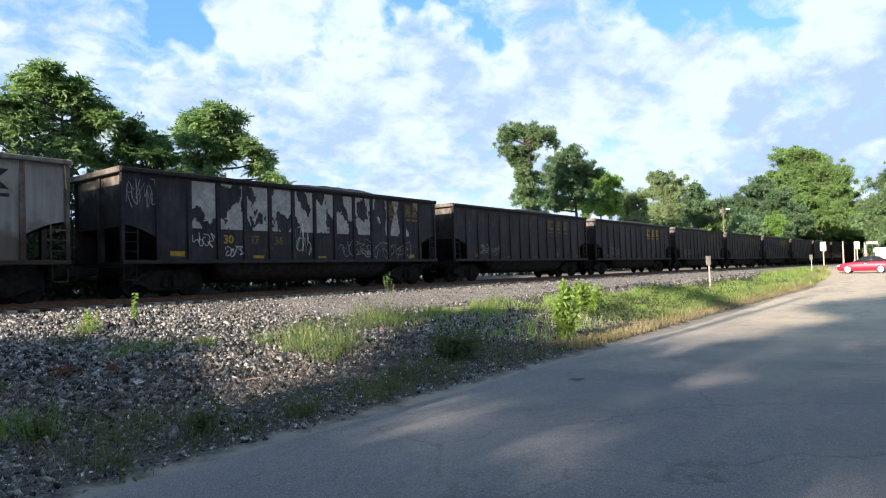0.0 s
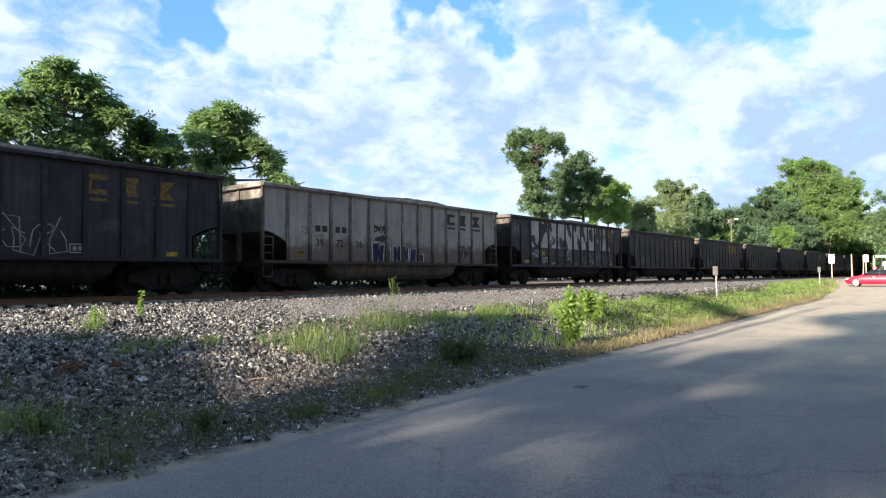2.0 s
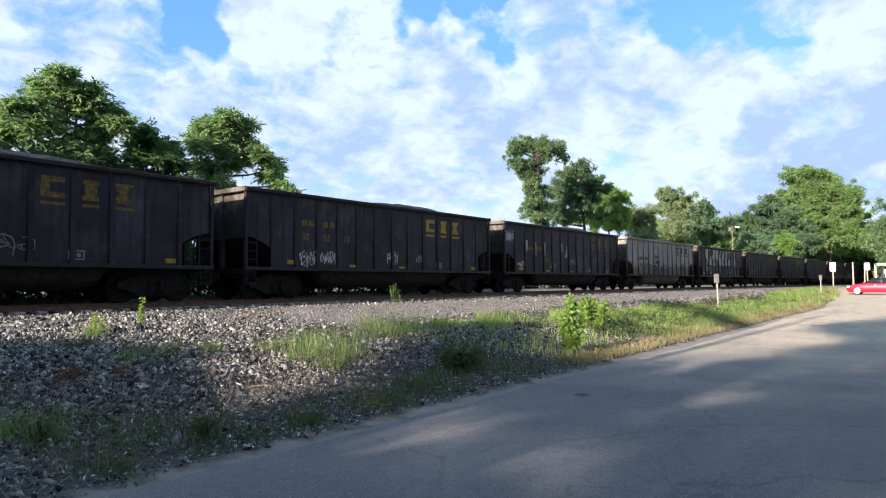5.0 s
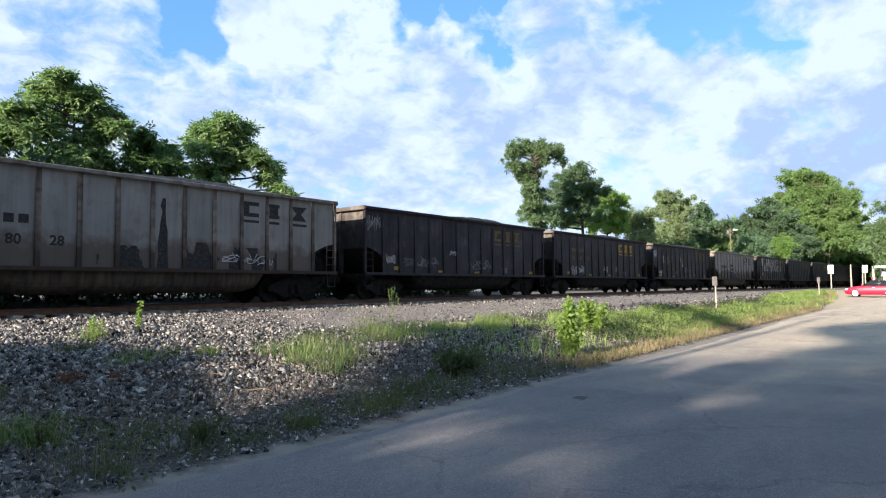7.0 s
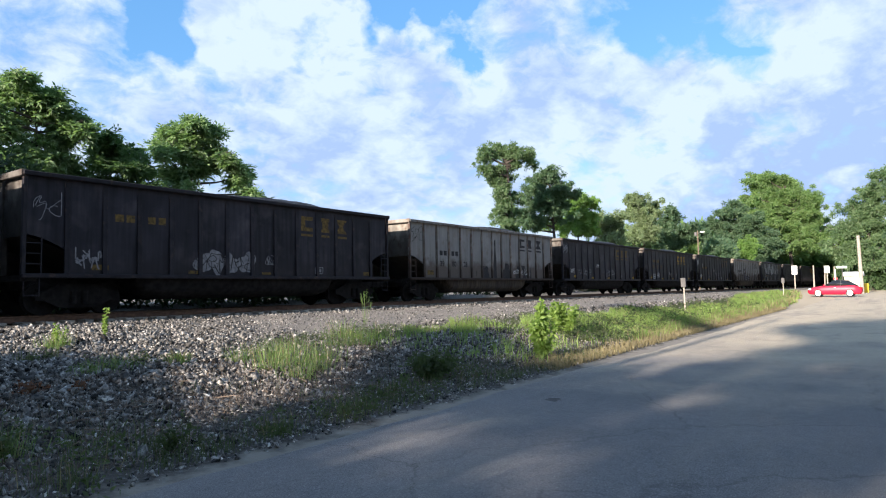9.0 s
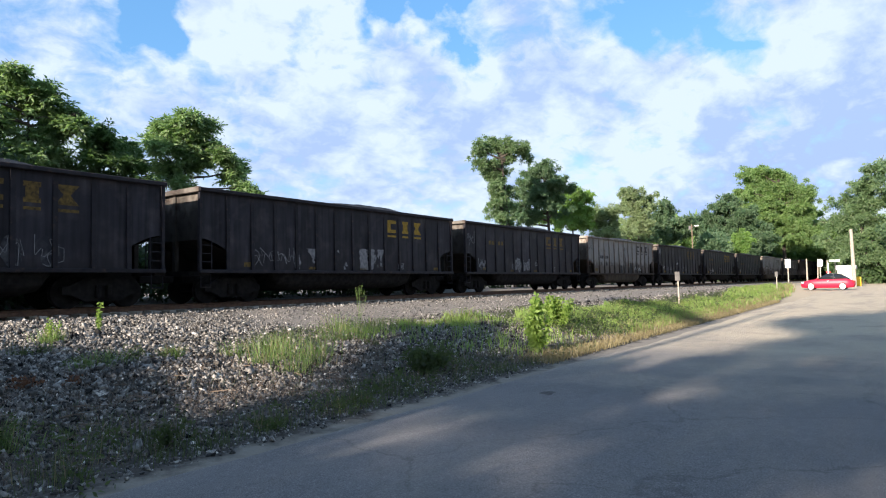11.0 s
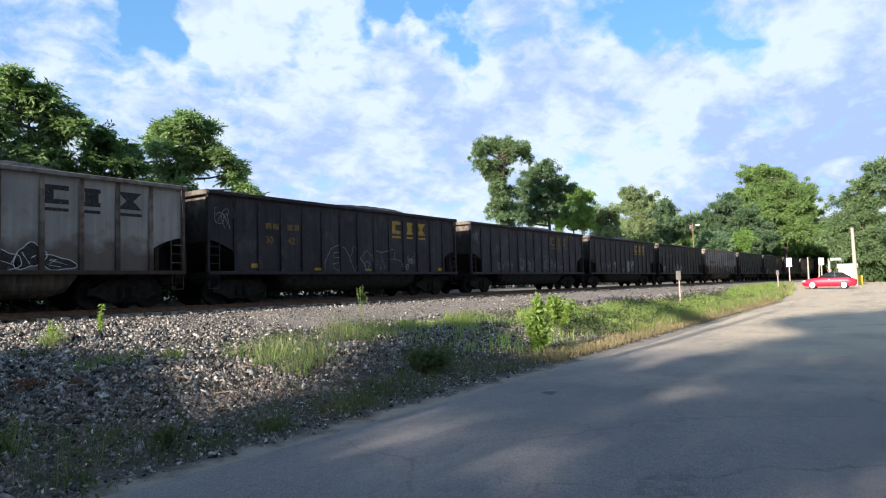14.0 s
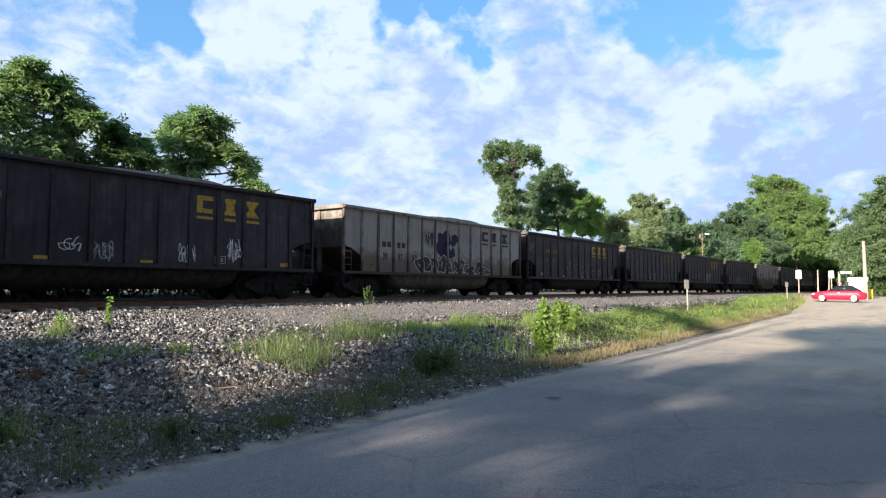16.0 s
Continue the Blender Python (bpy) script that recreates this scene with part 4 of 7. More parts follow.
def peeled(car, seed, x0, z0, x1, z1, mat, keep=.5, name="peeling_paint"):
    """Ragged remains of an old coat of paint, each flake a part."""
    nx, nz = max(4, int((x1 - x0) / .028)), max(6, int((z1 - z0) / .026))
    dx, dz = (x1 - x0) / nx, (z1 - z0) / nz
    left = set()
    for i in range(nx):
        for j in range(nz):
            p = Vector(((x0 + i * dx) * 2.0 + seed * 3.1, (z0 + j * dz) * 1.1, seed))
            if noise.noise(p) * .5 + .5 + .1 * noise.noise(p * 4) + .05 * noise.noise(p * 11) + .1 * (abs(i - nx / 2) / nx) < keep + .1:
                left.add((i, j))
    while left:
        flake, edge = [], [left.pop()]
        while edge:
            i, j = edge.pop()
            flake.append((i, j))
            for c in ((i + 1, j), (i - 1, j), (i, j + 1), (i, j - 1)):
                if c in left:
                    left.discard(c)
                    edge.append(c)
        if len(flake) > 5:
            index = {}
            for i, j in flake:
                for c in ((i, j), (i + 1, j), (i + 1, j + 1), (i, j + 1)):
                    index.setdefault(c, len(index))
            v = [(x0 + i * dx, FACE, z0 + j * dz) for i, j in index]
            f = [tuple(index[c] for c in ((i, j), (i + 1, j), (i + 1, j + 1), (i, j + 1))) for i, j in flake]
            part(name, mesh_of(name, v, f, mat), car)


LOGO_W = [(3.2, 3.82), (4.2, 4.7), (5.2, 5.95)]
LOGO_D = [(2.3, 2.9), (3.36, 3.8), (4.14, 4.8)]


def dress_car(car, k):
    """The painted marks that set one car apart."""
    def chips(mat=M_YELLOW):
        dx = .15 if k in (-1, 1) else .45
        part("warning_block", flat_mesh("warning_block", [rect(dx - 6.0, 1.26, dx - 5.52, 1.42)], mat), car)
        for r4 in ((-2.95, 1.19, -2.5, 1.29), (0.0, 1.19, .4, 1.27), (5.35, 1.2, 5.7, 1.34)):
            part("warning_block", flat_mesh("warning_block", [rect(r4[0] + dx, r4[1], r4[2] + dx, r4[3])], mat), car)
        frame_lines = [rect(dx + a, b, dx + c, d) for a, b, c, d in ((2.57, 1.24, 3.0, 1.27), (2.57, 1.47, 3.0, 1.5), (2.57, 1.27, 2.6, 1.47), (2.97, 1.27, 3.0, 1.47), (2.66, 1.31, 2.76, 1.43), (2.8, 1.31, 2.9, 1.43))]
        part("data_panel", flat_mesh("data_panel", frame_lines, M_SPRAY_DULL), car)
    if k in (0, 4, 9):
        emblem(car, LOGO_W, 2.98, 3.5, M_STENCIL)
        marks(car, -4.93, 2.26, .28, M_STENCIL)
        nums = {0: ("39", "72", "36"), 4: ("39", "80", "28"), 9: ("39", "87", "50")}[k]
        for i, tx in enumerate(nums):
            digits(tx, -4.9 + 1.04 * i, 1.72, .27, M_STENCIL, car)
        part("warning_block", flat_mesh("warning_block", [rect(-5.95, 1.28, -5.45, 1.5)], M_YELLOW_DULL), car)
    if k == -1:
        for i in range(1, 12):
            x0 = POSTS[i] + .1
            peeled(car, i + 3, x0, 2.16, x0 + .84, 3.68, M_PATCH, .47 if i < 9 else .36)
        for i, tx in enumerate(("30", "17", "36")):
            digits(tx, -3.97 + 1.04 * i, 1.7, .28, M_YELLOW if i == 0 else M_YELLOW_DULL, car)
        emblem(car, [(4.2, 4.72), (5.2, 5.65), (6.0, 6.2)][:2] + [(5.72, 6.15)], 3.05, 3.6, M_YELLOW_DULL)
        chips()
        scribble(car, 3, -7.2, 2.7, -6.3, 3.6, M_SPRAY_DULL, 4)
        scribble(car, 4, -5.1, 1.55, -4.3, 2.05, M_SPRAY, 3)
        scribble(car, 5, -3.9, 1.25, -3.2, 1.65, M_SPRAY, 3)
        scribble(car, 6, -1.0, 1.2, -.2, 2.5, M_SPRAY, 3)
        scribble(car, 7, 1.0, 1.1, 5.6, 2.0, M_SPRAY_DULL, 7)
    elif k == 0:
        scribble(car, 11, -1.75, 2.35, -.9, 2.75, M_STENCIL, 6, .05)
        blob(car, 18, -1.7, 1.95, -1.0, 2.3, M_STENCIL, .16)
        for i, (a, b, top) in enumerate(((-1.85, -1.15, 1.95), (-1.05, -.75, 1.75), (-.65, -.1, 1.9), (0, .42, 1.85), (.5, .95, 1.8), (1.0, 1.45, 1.55))):
            block(car, 300 + i, a, 1.17, b, top, M_SPRAY_BLUE, M_SPRAY)
        scribble(car, 16, 4.1, 1.2, 5.1, 2.2, M_STENCIL, 3, .06)
        scribble(car, 17, -5.6, 2.1, -5.0, 2.6, M_STENCIL, 2, .02)
    elif k == 4:
        drip = [(.36, 3.3, .05), (.33, 3.05, .09), (.36, 2.9, .05), (.34, 2.5, .1), (.36, 2.3, .13), (.33, 1.9, .16), (.35, 1.5, .15), (.34, 1.12, .2)]
        part("tar_streak", flat_mesh("tar_streak", [[(x0 - w0, z0), (x1 - w1, z1), (x1 + w1, z1), (x0 + w0, z0)] for (x0, z0, w0), (x1, z1, w1) in zip(drip, drip[1:])], M_STENCIL), car)
        peeled(car, 22, 1.0, 1.12, 2.0, 2.0, M_STENCIL, .42)
        peeled(car, 23, -1.6, 1.12, .2, 1.8, M_STENCIL, .38)
        peeled(car, 24, 2.2, 1.15, 4.6, 1.9, M_STENCIL, .35)
        scribble(car, 25, -7.2, 2.8, -6.3, 3.6, M_STENCIL, 2, .02)
        scribble(car, 26, 2.4, 1.3, 4.4, 1.7, M_SPRAY, 5, .02)
    elif k == 9:
        blob(car, 31, -1.05, 1.95, .3, 3.45, M_SPRAY_BLUE, .2)
        blob(car, 34, -.55, 1.9, .5, 2.7, M_SPRAY_BLUE, .2)
        blob(car, 32, .25, 2.5, .95, 3.25, M_SPRAY_BLUE, .14)
        blob(car, 33, .3, 2.0, .7, 2.5, M_SPRAY_BLUE, .1)
        for i, (a, b, top) in enumerate(((-2.7, -2.1, 1.85), (-2.15, -1.5, 1.95), (-1.55, -.95, 1.9), (-1.0, -.3, 1.98), (-.3, .2, 1.75), (.25, .8, 1.84), (.85, 1.35, 1.85), (1.3, 1.8, 1.66), (1.75, 2.4, 1.62), (2.35, 2.95, 1.85), (2.9, 3.75, 1.5))):
            outlined(car, 40 + i, a + .1, 1.13, b + .3, top + .06, M_STENCIL, M_SPRAY)
        scribble(car, 37, -1.9, 2.4, -1.15, 3.3, M_STENCIL, 5, .03)
    elif k == 1:
        emblem(car, [(3.05, 3.7), (4.1, 4.6), (5.05, 5.75)], 2.92, 3.48, M_YELLOW_DULL)
        digits("94", -2.95, 1.75, .27, M_YELLOW_DULL, car)
        marks(car, -4.95, 2.4, .28, M_YELLOW_DULL)
        for i, (a, b, c, d) in enumerate(((-5.15, 2.3, -4.9, 2.95), (-4.1, 2.1, -3.95, 2.85), (-3.05, 2.15, -2.9, 2.9), (-1.05, 2.1, -.8, 2.95), (-.45, 2.1, -.2, 2.8), (1.0, 1.2, 1.12, 3.1))):
            peeled(car, 50 + i, a, b, c, d, M_PATCH, .6)
        chips()
        scribble(car, 57, -7.2, 2.7, -6.4, 3.4, M_SPRAY, 5)
        scribble(car, 58, -6.0, 1.45, -5.3, 1.75, M_SPRAY, 4)
        scribble(car, 59, 1.0, 1.15, 2.7, 2.25, M_SPRAY_DULL, 3, .03)
        scribble(car, 60, .0, 1.6, .9, 2.1, M_SPRAY_DULL, 4)
        scribble(car, 64, -2.4, 1.3, -1.7, 1.75, M_SPRAY_DULL, 4, .018)
        scribble(car, 65, -7.1, 2.9, -6.2, 3.5, M_SPRAY_DULL, 6, .018)
        stroke(car, [(1.05, 1.2), (1.05, 2.2), (1.5, 2.15), (1.55, 1.2)], M_SPRAY_DULL, .03)
    elif k == 2:
        emblem(car, LOGO_D, 2.9, 3.47, M_YELLOW)
        marks(car, -4.9, 2.7, .26, M_YELLOW_DULL)
        for i, tx in enumerate(("30", "53", "76")):
            digits(tx, -4.9 + 1.04 * i, 2.18, .26, M_YELLOW_DULL, car)
        chips()
        scribble(car, 61, -5.0, 1.15, -4.2, 1.8, M_SPRAY, 4)
        scribble(car, 62, -4.0, 1.3, -3.2, 1.8, M_SPRAY, 5)
        scribble(car, 63, -.3, 1.35, .4, 1.95, M_SPRAY, 4)
        scribble(car, 64, 1.6, 1.4, 2.1, 1.9, M_SPRAY_DULL, 3)
    elif k == 3:
        emblem(car, LOGO_D, 2.9, 3.47, M_YELLOW_DULL)
        chips()
        scribble(car, 71, -7.25, 2.9, -6.4, 3.6, M_SPRAY_DULL, 7)
        scribble(car, 72, -6.05, 1.5, -5.5, 1.95, M_SPRAY, 3)
        scribble(car, 73, -4.9, 1.4, -2.5, 1.9, M_SPRAY_DULL, 7)
        scribble(car, 74, -1.6, 2.0, -1.0, 2.3, M_SPRAY, 3)
        scribble(car, 75, -.2, 1.3, 2.2, 1.9, M_SPRAY_DULL, 6)
    elif k == 5:
        emblem(car, LOGO_D, 2.9, 3.47, M_YELLOW_DULL)
        marks(car, -4.9, 2.7, .26, M_YELLOW_DULL)
        chips(M_YELLOW_DULL)
        for i, (a, b) in enumerate(((-2.3, -1.6), (-1.75, -1.1), (-1.2, -.55), (-.6, .2))):
            blob(car, 180 + i, a, 1.15, b, 1.95 + .1 * (i % 2), M_SPRAY_DULL, .14)
        scribble(car, 186, -2.3, 1.2, .2, 2.0, M_STENCIL, 7, .03)
        scribble(car, 83, -6.0, 1.3, -5.3, 1.9, M_SPRAY_DULL, 4, .03)
        scribble(car, 84, -7.1, 2.6, -6.4, 3.4, M_SPRAY_DULL, 2)
        scribble(car, 85, .6, 1.5, 1.1, 1.9, M_SPRAY_DULL, 3)
    elif k == 7:
        emblem(car, LOGO_D, 2.9, 3.47, M_YELLOW_DULL)
        for i, (a, b, top) in enumerate(((-4.54, -3.74, 1.9), (-3.54, -2.74, 1.85), (-1.99, -1.19, 2.08), (-1.04, 0.16, 2.1), (0.96, 1.81, 2.3), (1.86, 2.56, 2.25), (2.76, 3.41, 2.0), (3.66, 4.41, 2.05))):
            blob(car, 190 + i, a, 1.15, b, top, M_SPRAY_FAINT, .12)
            scribble(car, 210 + i, a, 1.2, b, top, M_SPRAY_DULL, 2, .014)
        scribble(car, 93, -7.1, 2.7, -6.5, 3.5, M_SPRAY_DULL, 2)
    elif k == 8:
        emblem(car, LOGO_D, 2.9, 3.47, M_YELLOW)
        marks(car, -4.9, 2.7, .26, M_YELLOW_DULL)
        for i, tx in enumerate(("30", "42")):
            digits(tx, -4.9 + 1.04 * i, 2.18, .26, M_YELLOW_DULL, car)
        chips()
        scribble(car, 101, -7.05, 2.6, -6.3, 3.5, M_SPRAY_DULL, 2)
        stroke(car, [(-1.95, 1.2), (-1.95, 1.51), (-1.62, 2.07), (-1.17, 2.24), (-0.78, 2.11), (-0.47, 1.69), (-0.28, 2.21), (0.06, 2.04), (0.13, 1.71), (0.54, 2.06), (0.89, 1.81), (1.13, 2.09), (1.53, 1.99), (2.39, 2.19), (2.43, 1.73), (2.93, 1.62), (3.11, 1.2)], M_SPRAY_DULL)
        stroke(car, [(-1.46, 1.73), (-1.04, 1.71), (-1.06, 1.95), (-1.42, 1.93)], M_SPRAY_DULL, closed=True)
        stroke(car, [(-1.49, 1.45), (-1.11, 1.53), (-1.14, 1.15), (-1.44, 1.3)], M_SPRAY_DULL, closed=True)
        stroke(car, [(-0.50, 1.69), (-0.22, 1.16), (0.11, 1.7)], M_SPRAY_DULL)
        stroke(car, [(0.16, 1.7), (0.41, 1.45), (0.56, 1.16), (0.76, 1.5), (0.56, 1.6), (0.43, 1.49)], M_SPRAY_DULL, .035)
        stroke(car, [(0.91, 1.8), (1.06, 1.2), (1.29, 1.66), (1.46, 1.2), (1.53, 1.91), (1.76, 1.25)], M_SPRAY_DULL)
        stroke(car, [(1.96, 1.7), (2.41, 1.73)], M_SPRAY_DULL)
        scribble(car, 103, 3.4, 1.4, 3.9, 2.0, M_SPRAY_DULL, 3)
    elif k == 10:
        emblem(car, LOGO_D, 2.9, 3.47, M_YELLOW)
        marks(car, -4.9, 2.7, .26, M_YELLOW_DULL)
        chips()
        scribble(car, 111, -1.9, 1.4, -1.3, 1.85, M_SPRAY, 2)
        scribble(car, 112, -1.0, 1.2, -.4, 1.8, M_SPRAY_DULL, 4, .03)
        scribble(car, 113, 1.7, 1.2, 2.3, 1.85, M_SPRAY, 4)
        scribble(car, 114, 3.5, 1.3, 4.1, 2.1, M_SPRAY, 4)
    else:
        emblem(car, LOGO_D, 2.9, 3.47, M_YELLOW_DULL if k % 3 else M_YELLOW)
        chips(M_YELLOW_DULL)
        if k == 6:
            peeled(car, 121, -3.2, 1.2, -.2, 2.0, M_SPRAY_DULL, .35)
            peeled(car, 122, .3, 1.2, 2.2, 2.1, M_SPRAY_DULL, .42)
        scribble(car, 130 + k, -5.2, 1.3, -3.0, 2.0, M_SPRAY_DULL, 5)


LABELS = {0: "faded light-grey coal gondola with black stencilled number and dark spray paint", 4: "faded light-grey coal gondola with black streaked grime on its side",
          9: "faded light-grey coal gondola with dark-blue and white spray painting", -1: "black coal gondola with peeling silver paint patches and spray scrawls",
          1: "black coal gondola with white spray scrawl and silver flakes", 2: "black coal gondola with bright yellow block emblem and number"}


def build_cars():
    dark = build_car_template(M_BLACK, M_BLACK_TRIM, M_DARK_END, M_STEEL_DARK)
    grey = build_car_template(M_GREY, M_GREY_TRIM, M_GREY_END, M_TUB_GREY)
    cars = []
    for k in range(-15, 12):
        src = grey if k in (0, 4, 9) else dark
        car = src if k in (11, 9) else copy_thing(src, Matrix())
        cars.append((k, car))
    for k, car in cars:
        dress_car(car, k)
        tagged(car, LABELS.get(k, "soot-black coal gondola with dull yellow block emblem, loaded with coal"), "coal car", "cars of the coal train")
    return cars


CAR_PITCH, SPEED, START = 16.2, 10.77, -7.75
cars = build_cars()


# ---- trees ----
def leaf_quads(rng, centres, per, spread, length, width, up=0.25, plain=False):
    """Pointed leaves that spray out from each centre, four-cornered, or three-cornered where they stay far off."""
    c = np.repeat(centres, per, 0)
    n = len(c)
    d = rng.normal(size=(n, 3))
    d[:, 2] += up
    d /= np.linalg.norm(d, axis=1)[:, None]
    c = c + d * spread * rng.uniform(0.1, 1.0, (n, 1))
    side = np.cross(d, rng.normal(size=(n, 3)))
    side /= np.linalg.norm(side, axis=1)[:, None] + 1e-9
    ln = length * rng.uniform(.6, 1.25, (n, 1))
    w = width * rng.uniform(.7, 1.2, (n, 1))
    droop = np.array([0, 0, -0.12]) * ln
    if plain:
        v = np.stack([c - side * w, c + side * w, c + d * ln + droop], 1).reshape(-1, 3)
        return v, np.arange(len(v)).reshape(-1, 3)
    v = np.stack([c, c + d * ln * .45 + side * w, c + d * ln + droop, c + d * ln * .45 - side * w], 1).reshape(-1, 3)
    return v, np.arange(len(v)).reshape(-1, 4)


def leaf_fronds(rng, centres, per, length, leaflet):
    """Pinnate leaves: fronds that arch out from each centre, with leaflets in pairs along them."""
    c = np.repeat(centres, per, 0)
    n = len(c)
    d = rng.normal(size=(n, 3))
    d[:, 2] = d[:, 2] * .6 + .35
    d /= np.linalg.norm(d, axis=1)[:, None]
    side = np.cross(d, np.array([0, 0, 1.0]) + rng.normal(size=(n, 3)) * .35)
    side /= np.linalg.norm(side, axis=1)[:, None] + 1e-9
    ln = length * rng.uniform(.6, 1.2, (n, 1))
    out = []
    for t, s in ((.3, 1), (.3, -1), (.52, 1), (.52, -1), (.74, 1), (.74, -1), (.92, 0)):
        p = c + d * ln * t + np.array([0, 0, -.38]) * ln * t * t
        q = side * s * .85 + d * (.5 if s else 1.0) + np.array([0, 0, -.25]) + rng.normal(size=(n, 3)) * .12
        q /= np.linalg.norm(q, axis=1)[:, None]
        w = np.cross(q, np.cross(d, side) + rng.normal(size=(n, 3)) * .7)
        w /= np.linalg.norm(w, axis=1)[:, None] + 1e-9
        k = leaflet * rng.uniform(.75, 1.2, (n, 1)) * (1.15 - .3 * t)
        out.append(np.stack([p, p + q * k * .42 + w * k * .17, p + q * k + np.array([0, 0, -.1]) * k, p + q * k * .42 - w * k * .17], 1))
    v = np.concatenate(out).reshape(-1, 3)
    return v, np.arange(len(v)).reshape(-1, 4)


def build_tree(name, x, y, blobs, leaf, size, label, seed, density=1.0, trunk=.18, per=15, lean=(0, 0), base=None, reach=1.0, broad=.15, frond=0.0):
    """A tapered trunk with a limb to each clump of the crown, and leaves in sprays on the limbs' twigs. blobs: dx, dy, z, rx, rz."""
    rng = np.random.RandomState(seed)
    z0 = float(land(x, y)) if base is None else base
    tree = new(name)
    tree.location = (x, y, z0 - .05)
    bm = bmesh.new()
    top = max(b[2] for b in blobs)
    knots = [Vector((lean[0] * a + .12 * math.sin(5 * a + seed), lean[1] * a, top * a * .92)) for a in (0, .2, .4, .6, .8, 1)]
    for i, (p, q) in enumerate(zip(knots, knots[1:])):
        add_tube(bm, p, q, trunk * (1 - .17 * i), trunk * (1 - .17 * (i + 1)), 8)
    for dx, dy, z, rx, rz in blobs:
        a = min(max((z - rz * 1.2) / top / .92, .15), .95)
        i = min(int(a * 5), 4)
        p = knots[i].lerp(knots[i + 1], a * 5 - i)
        m = p.lerp(Vector((dx, dy, z)), .5) + Vector((0, 0, -.15 * rx))
        add_tube(bm, p, m, trunk * .42, trunk * .26, 6)
        add_tube(bm, m, (dx, dy, z), trunk * .26, trunk * .1, 6)
        for _ in range(4):
            v = Vector(rng.normal(size=3)).normalized()
            add_tube(bm, m.lerp(Vector((dx, dy, z)), .6), (dx + v.x * rx * .8, dy + v.y * rx * .8, z + v.z * rz * .8), trunk * .13, trunk * .04, 5)
    part("trunk", from_bm("trunk", bm, M_BARK), tree, "grey-brown bark")
    cs = []
    # foliage also fills in between neighbouring boughs
    between = [((a[0] + b[0]) / 2, (a[1] + b[1]) / 2, (a[2] + b[2]) / 2 - .1, min(a[3], b[3]) * .8, min(a[4], b[4]) * .85) for a, b in zip(blobs, blobs[1:]) if math.dist(a[:3], b[:3]) < 1.9 * (a[3] + b[3])]
    for dx, dy, z, rx, rz in list(blobs) + between:
        # each bough ends in a handful of flattish sprays with air between them
        for _ in range(15):
            d = rng.normal(size=3)
            d /= np.linalg.norm(d)
            stray = rng.uniform() < .25
            c = np.array([dx, dy, z]) + d * (rng.uniform(1.0, 1.4) if stray else rng.uniform(.2, .95)) * np.array([rx, rx, rz])
            sub = (rng.uniform(.1, .2) if stray else rng.uniform(.18, .38)) * min(rx, rz * 1.3)
            n = int(max(3, density * 6.5 * (sub / size) ** 1.5))
            e = rng.normal(size=(n, 3))
            e /= np.linalg.norm(e, axis=1)[:, None]
            cs.append(c - np.array([0, 0, size * 1.5]) + e * rng.uniform(.2, 1, (n, 1)) ** .5 * np.array([sub, sub, sub * .62]))
    cs = np.concatenate(cs)
    v, f = leaf_fronds(rng, cs, 3, frond, size) if frond else leaf_quads(rng, cs, per, size * 1.25 * reach, size, size * broad, plain=x > 45)
    part("crown", big_mesh("crown", v, f, leaf), tree)
    return tagged(tree, label, "tree", "trees round the track")


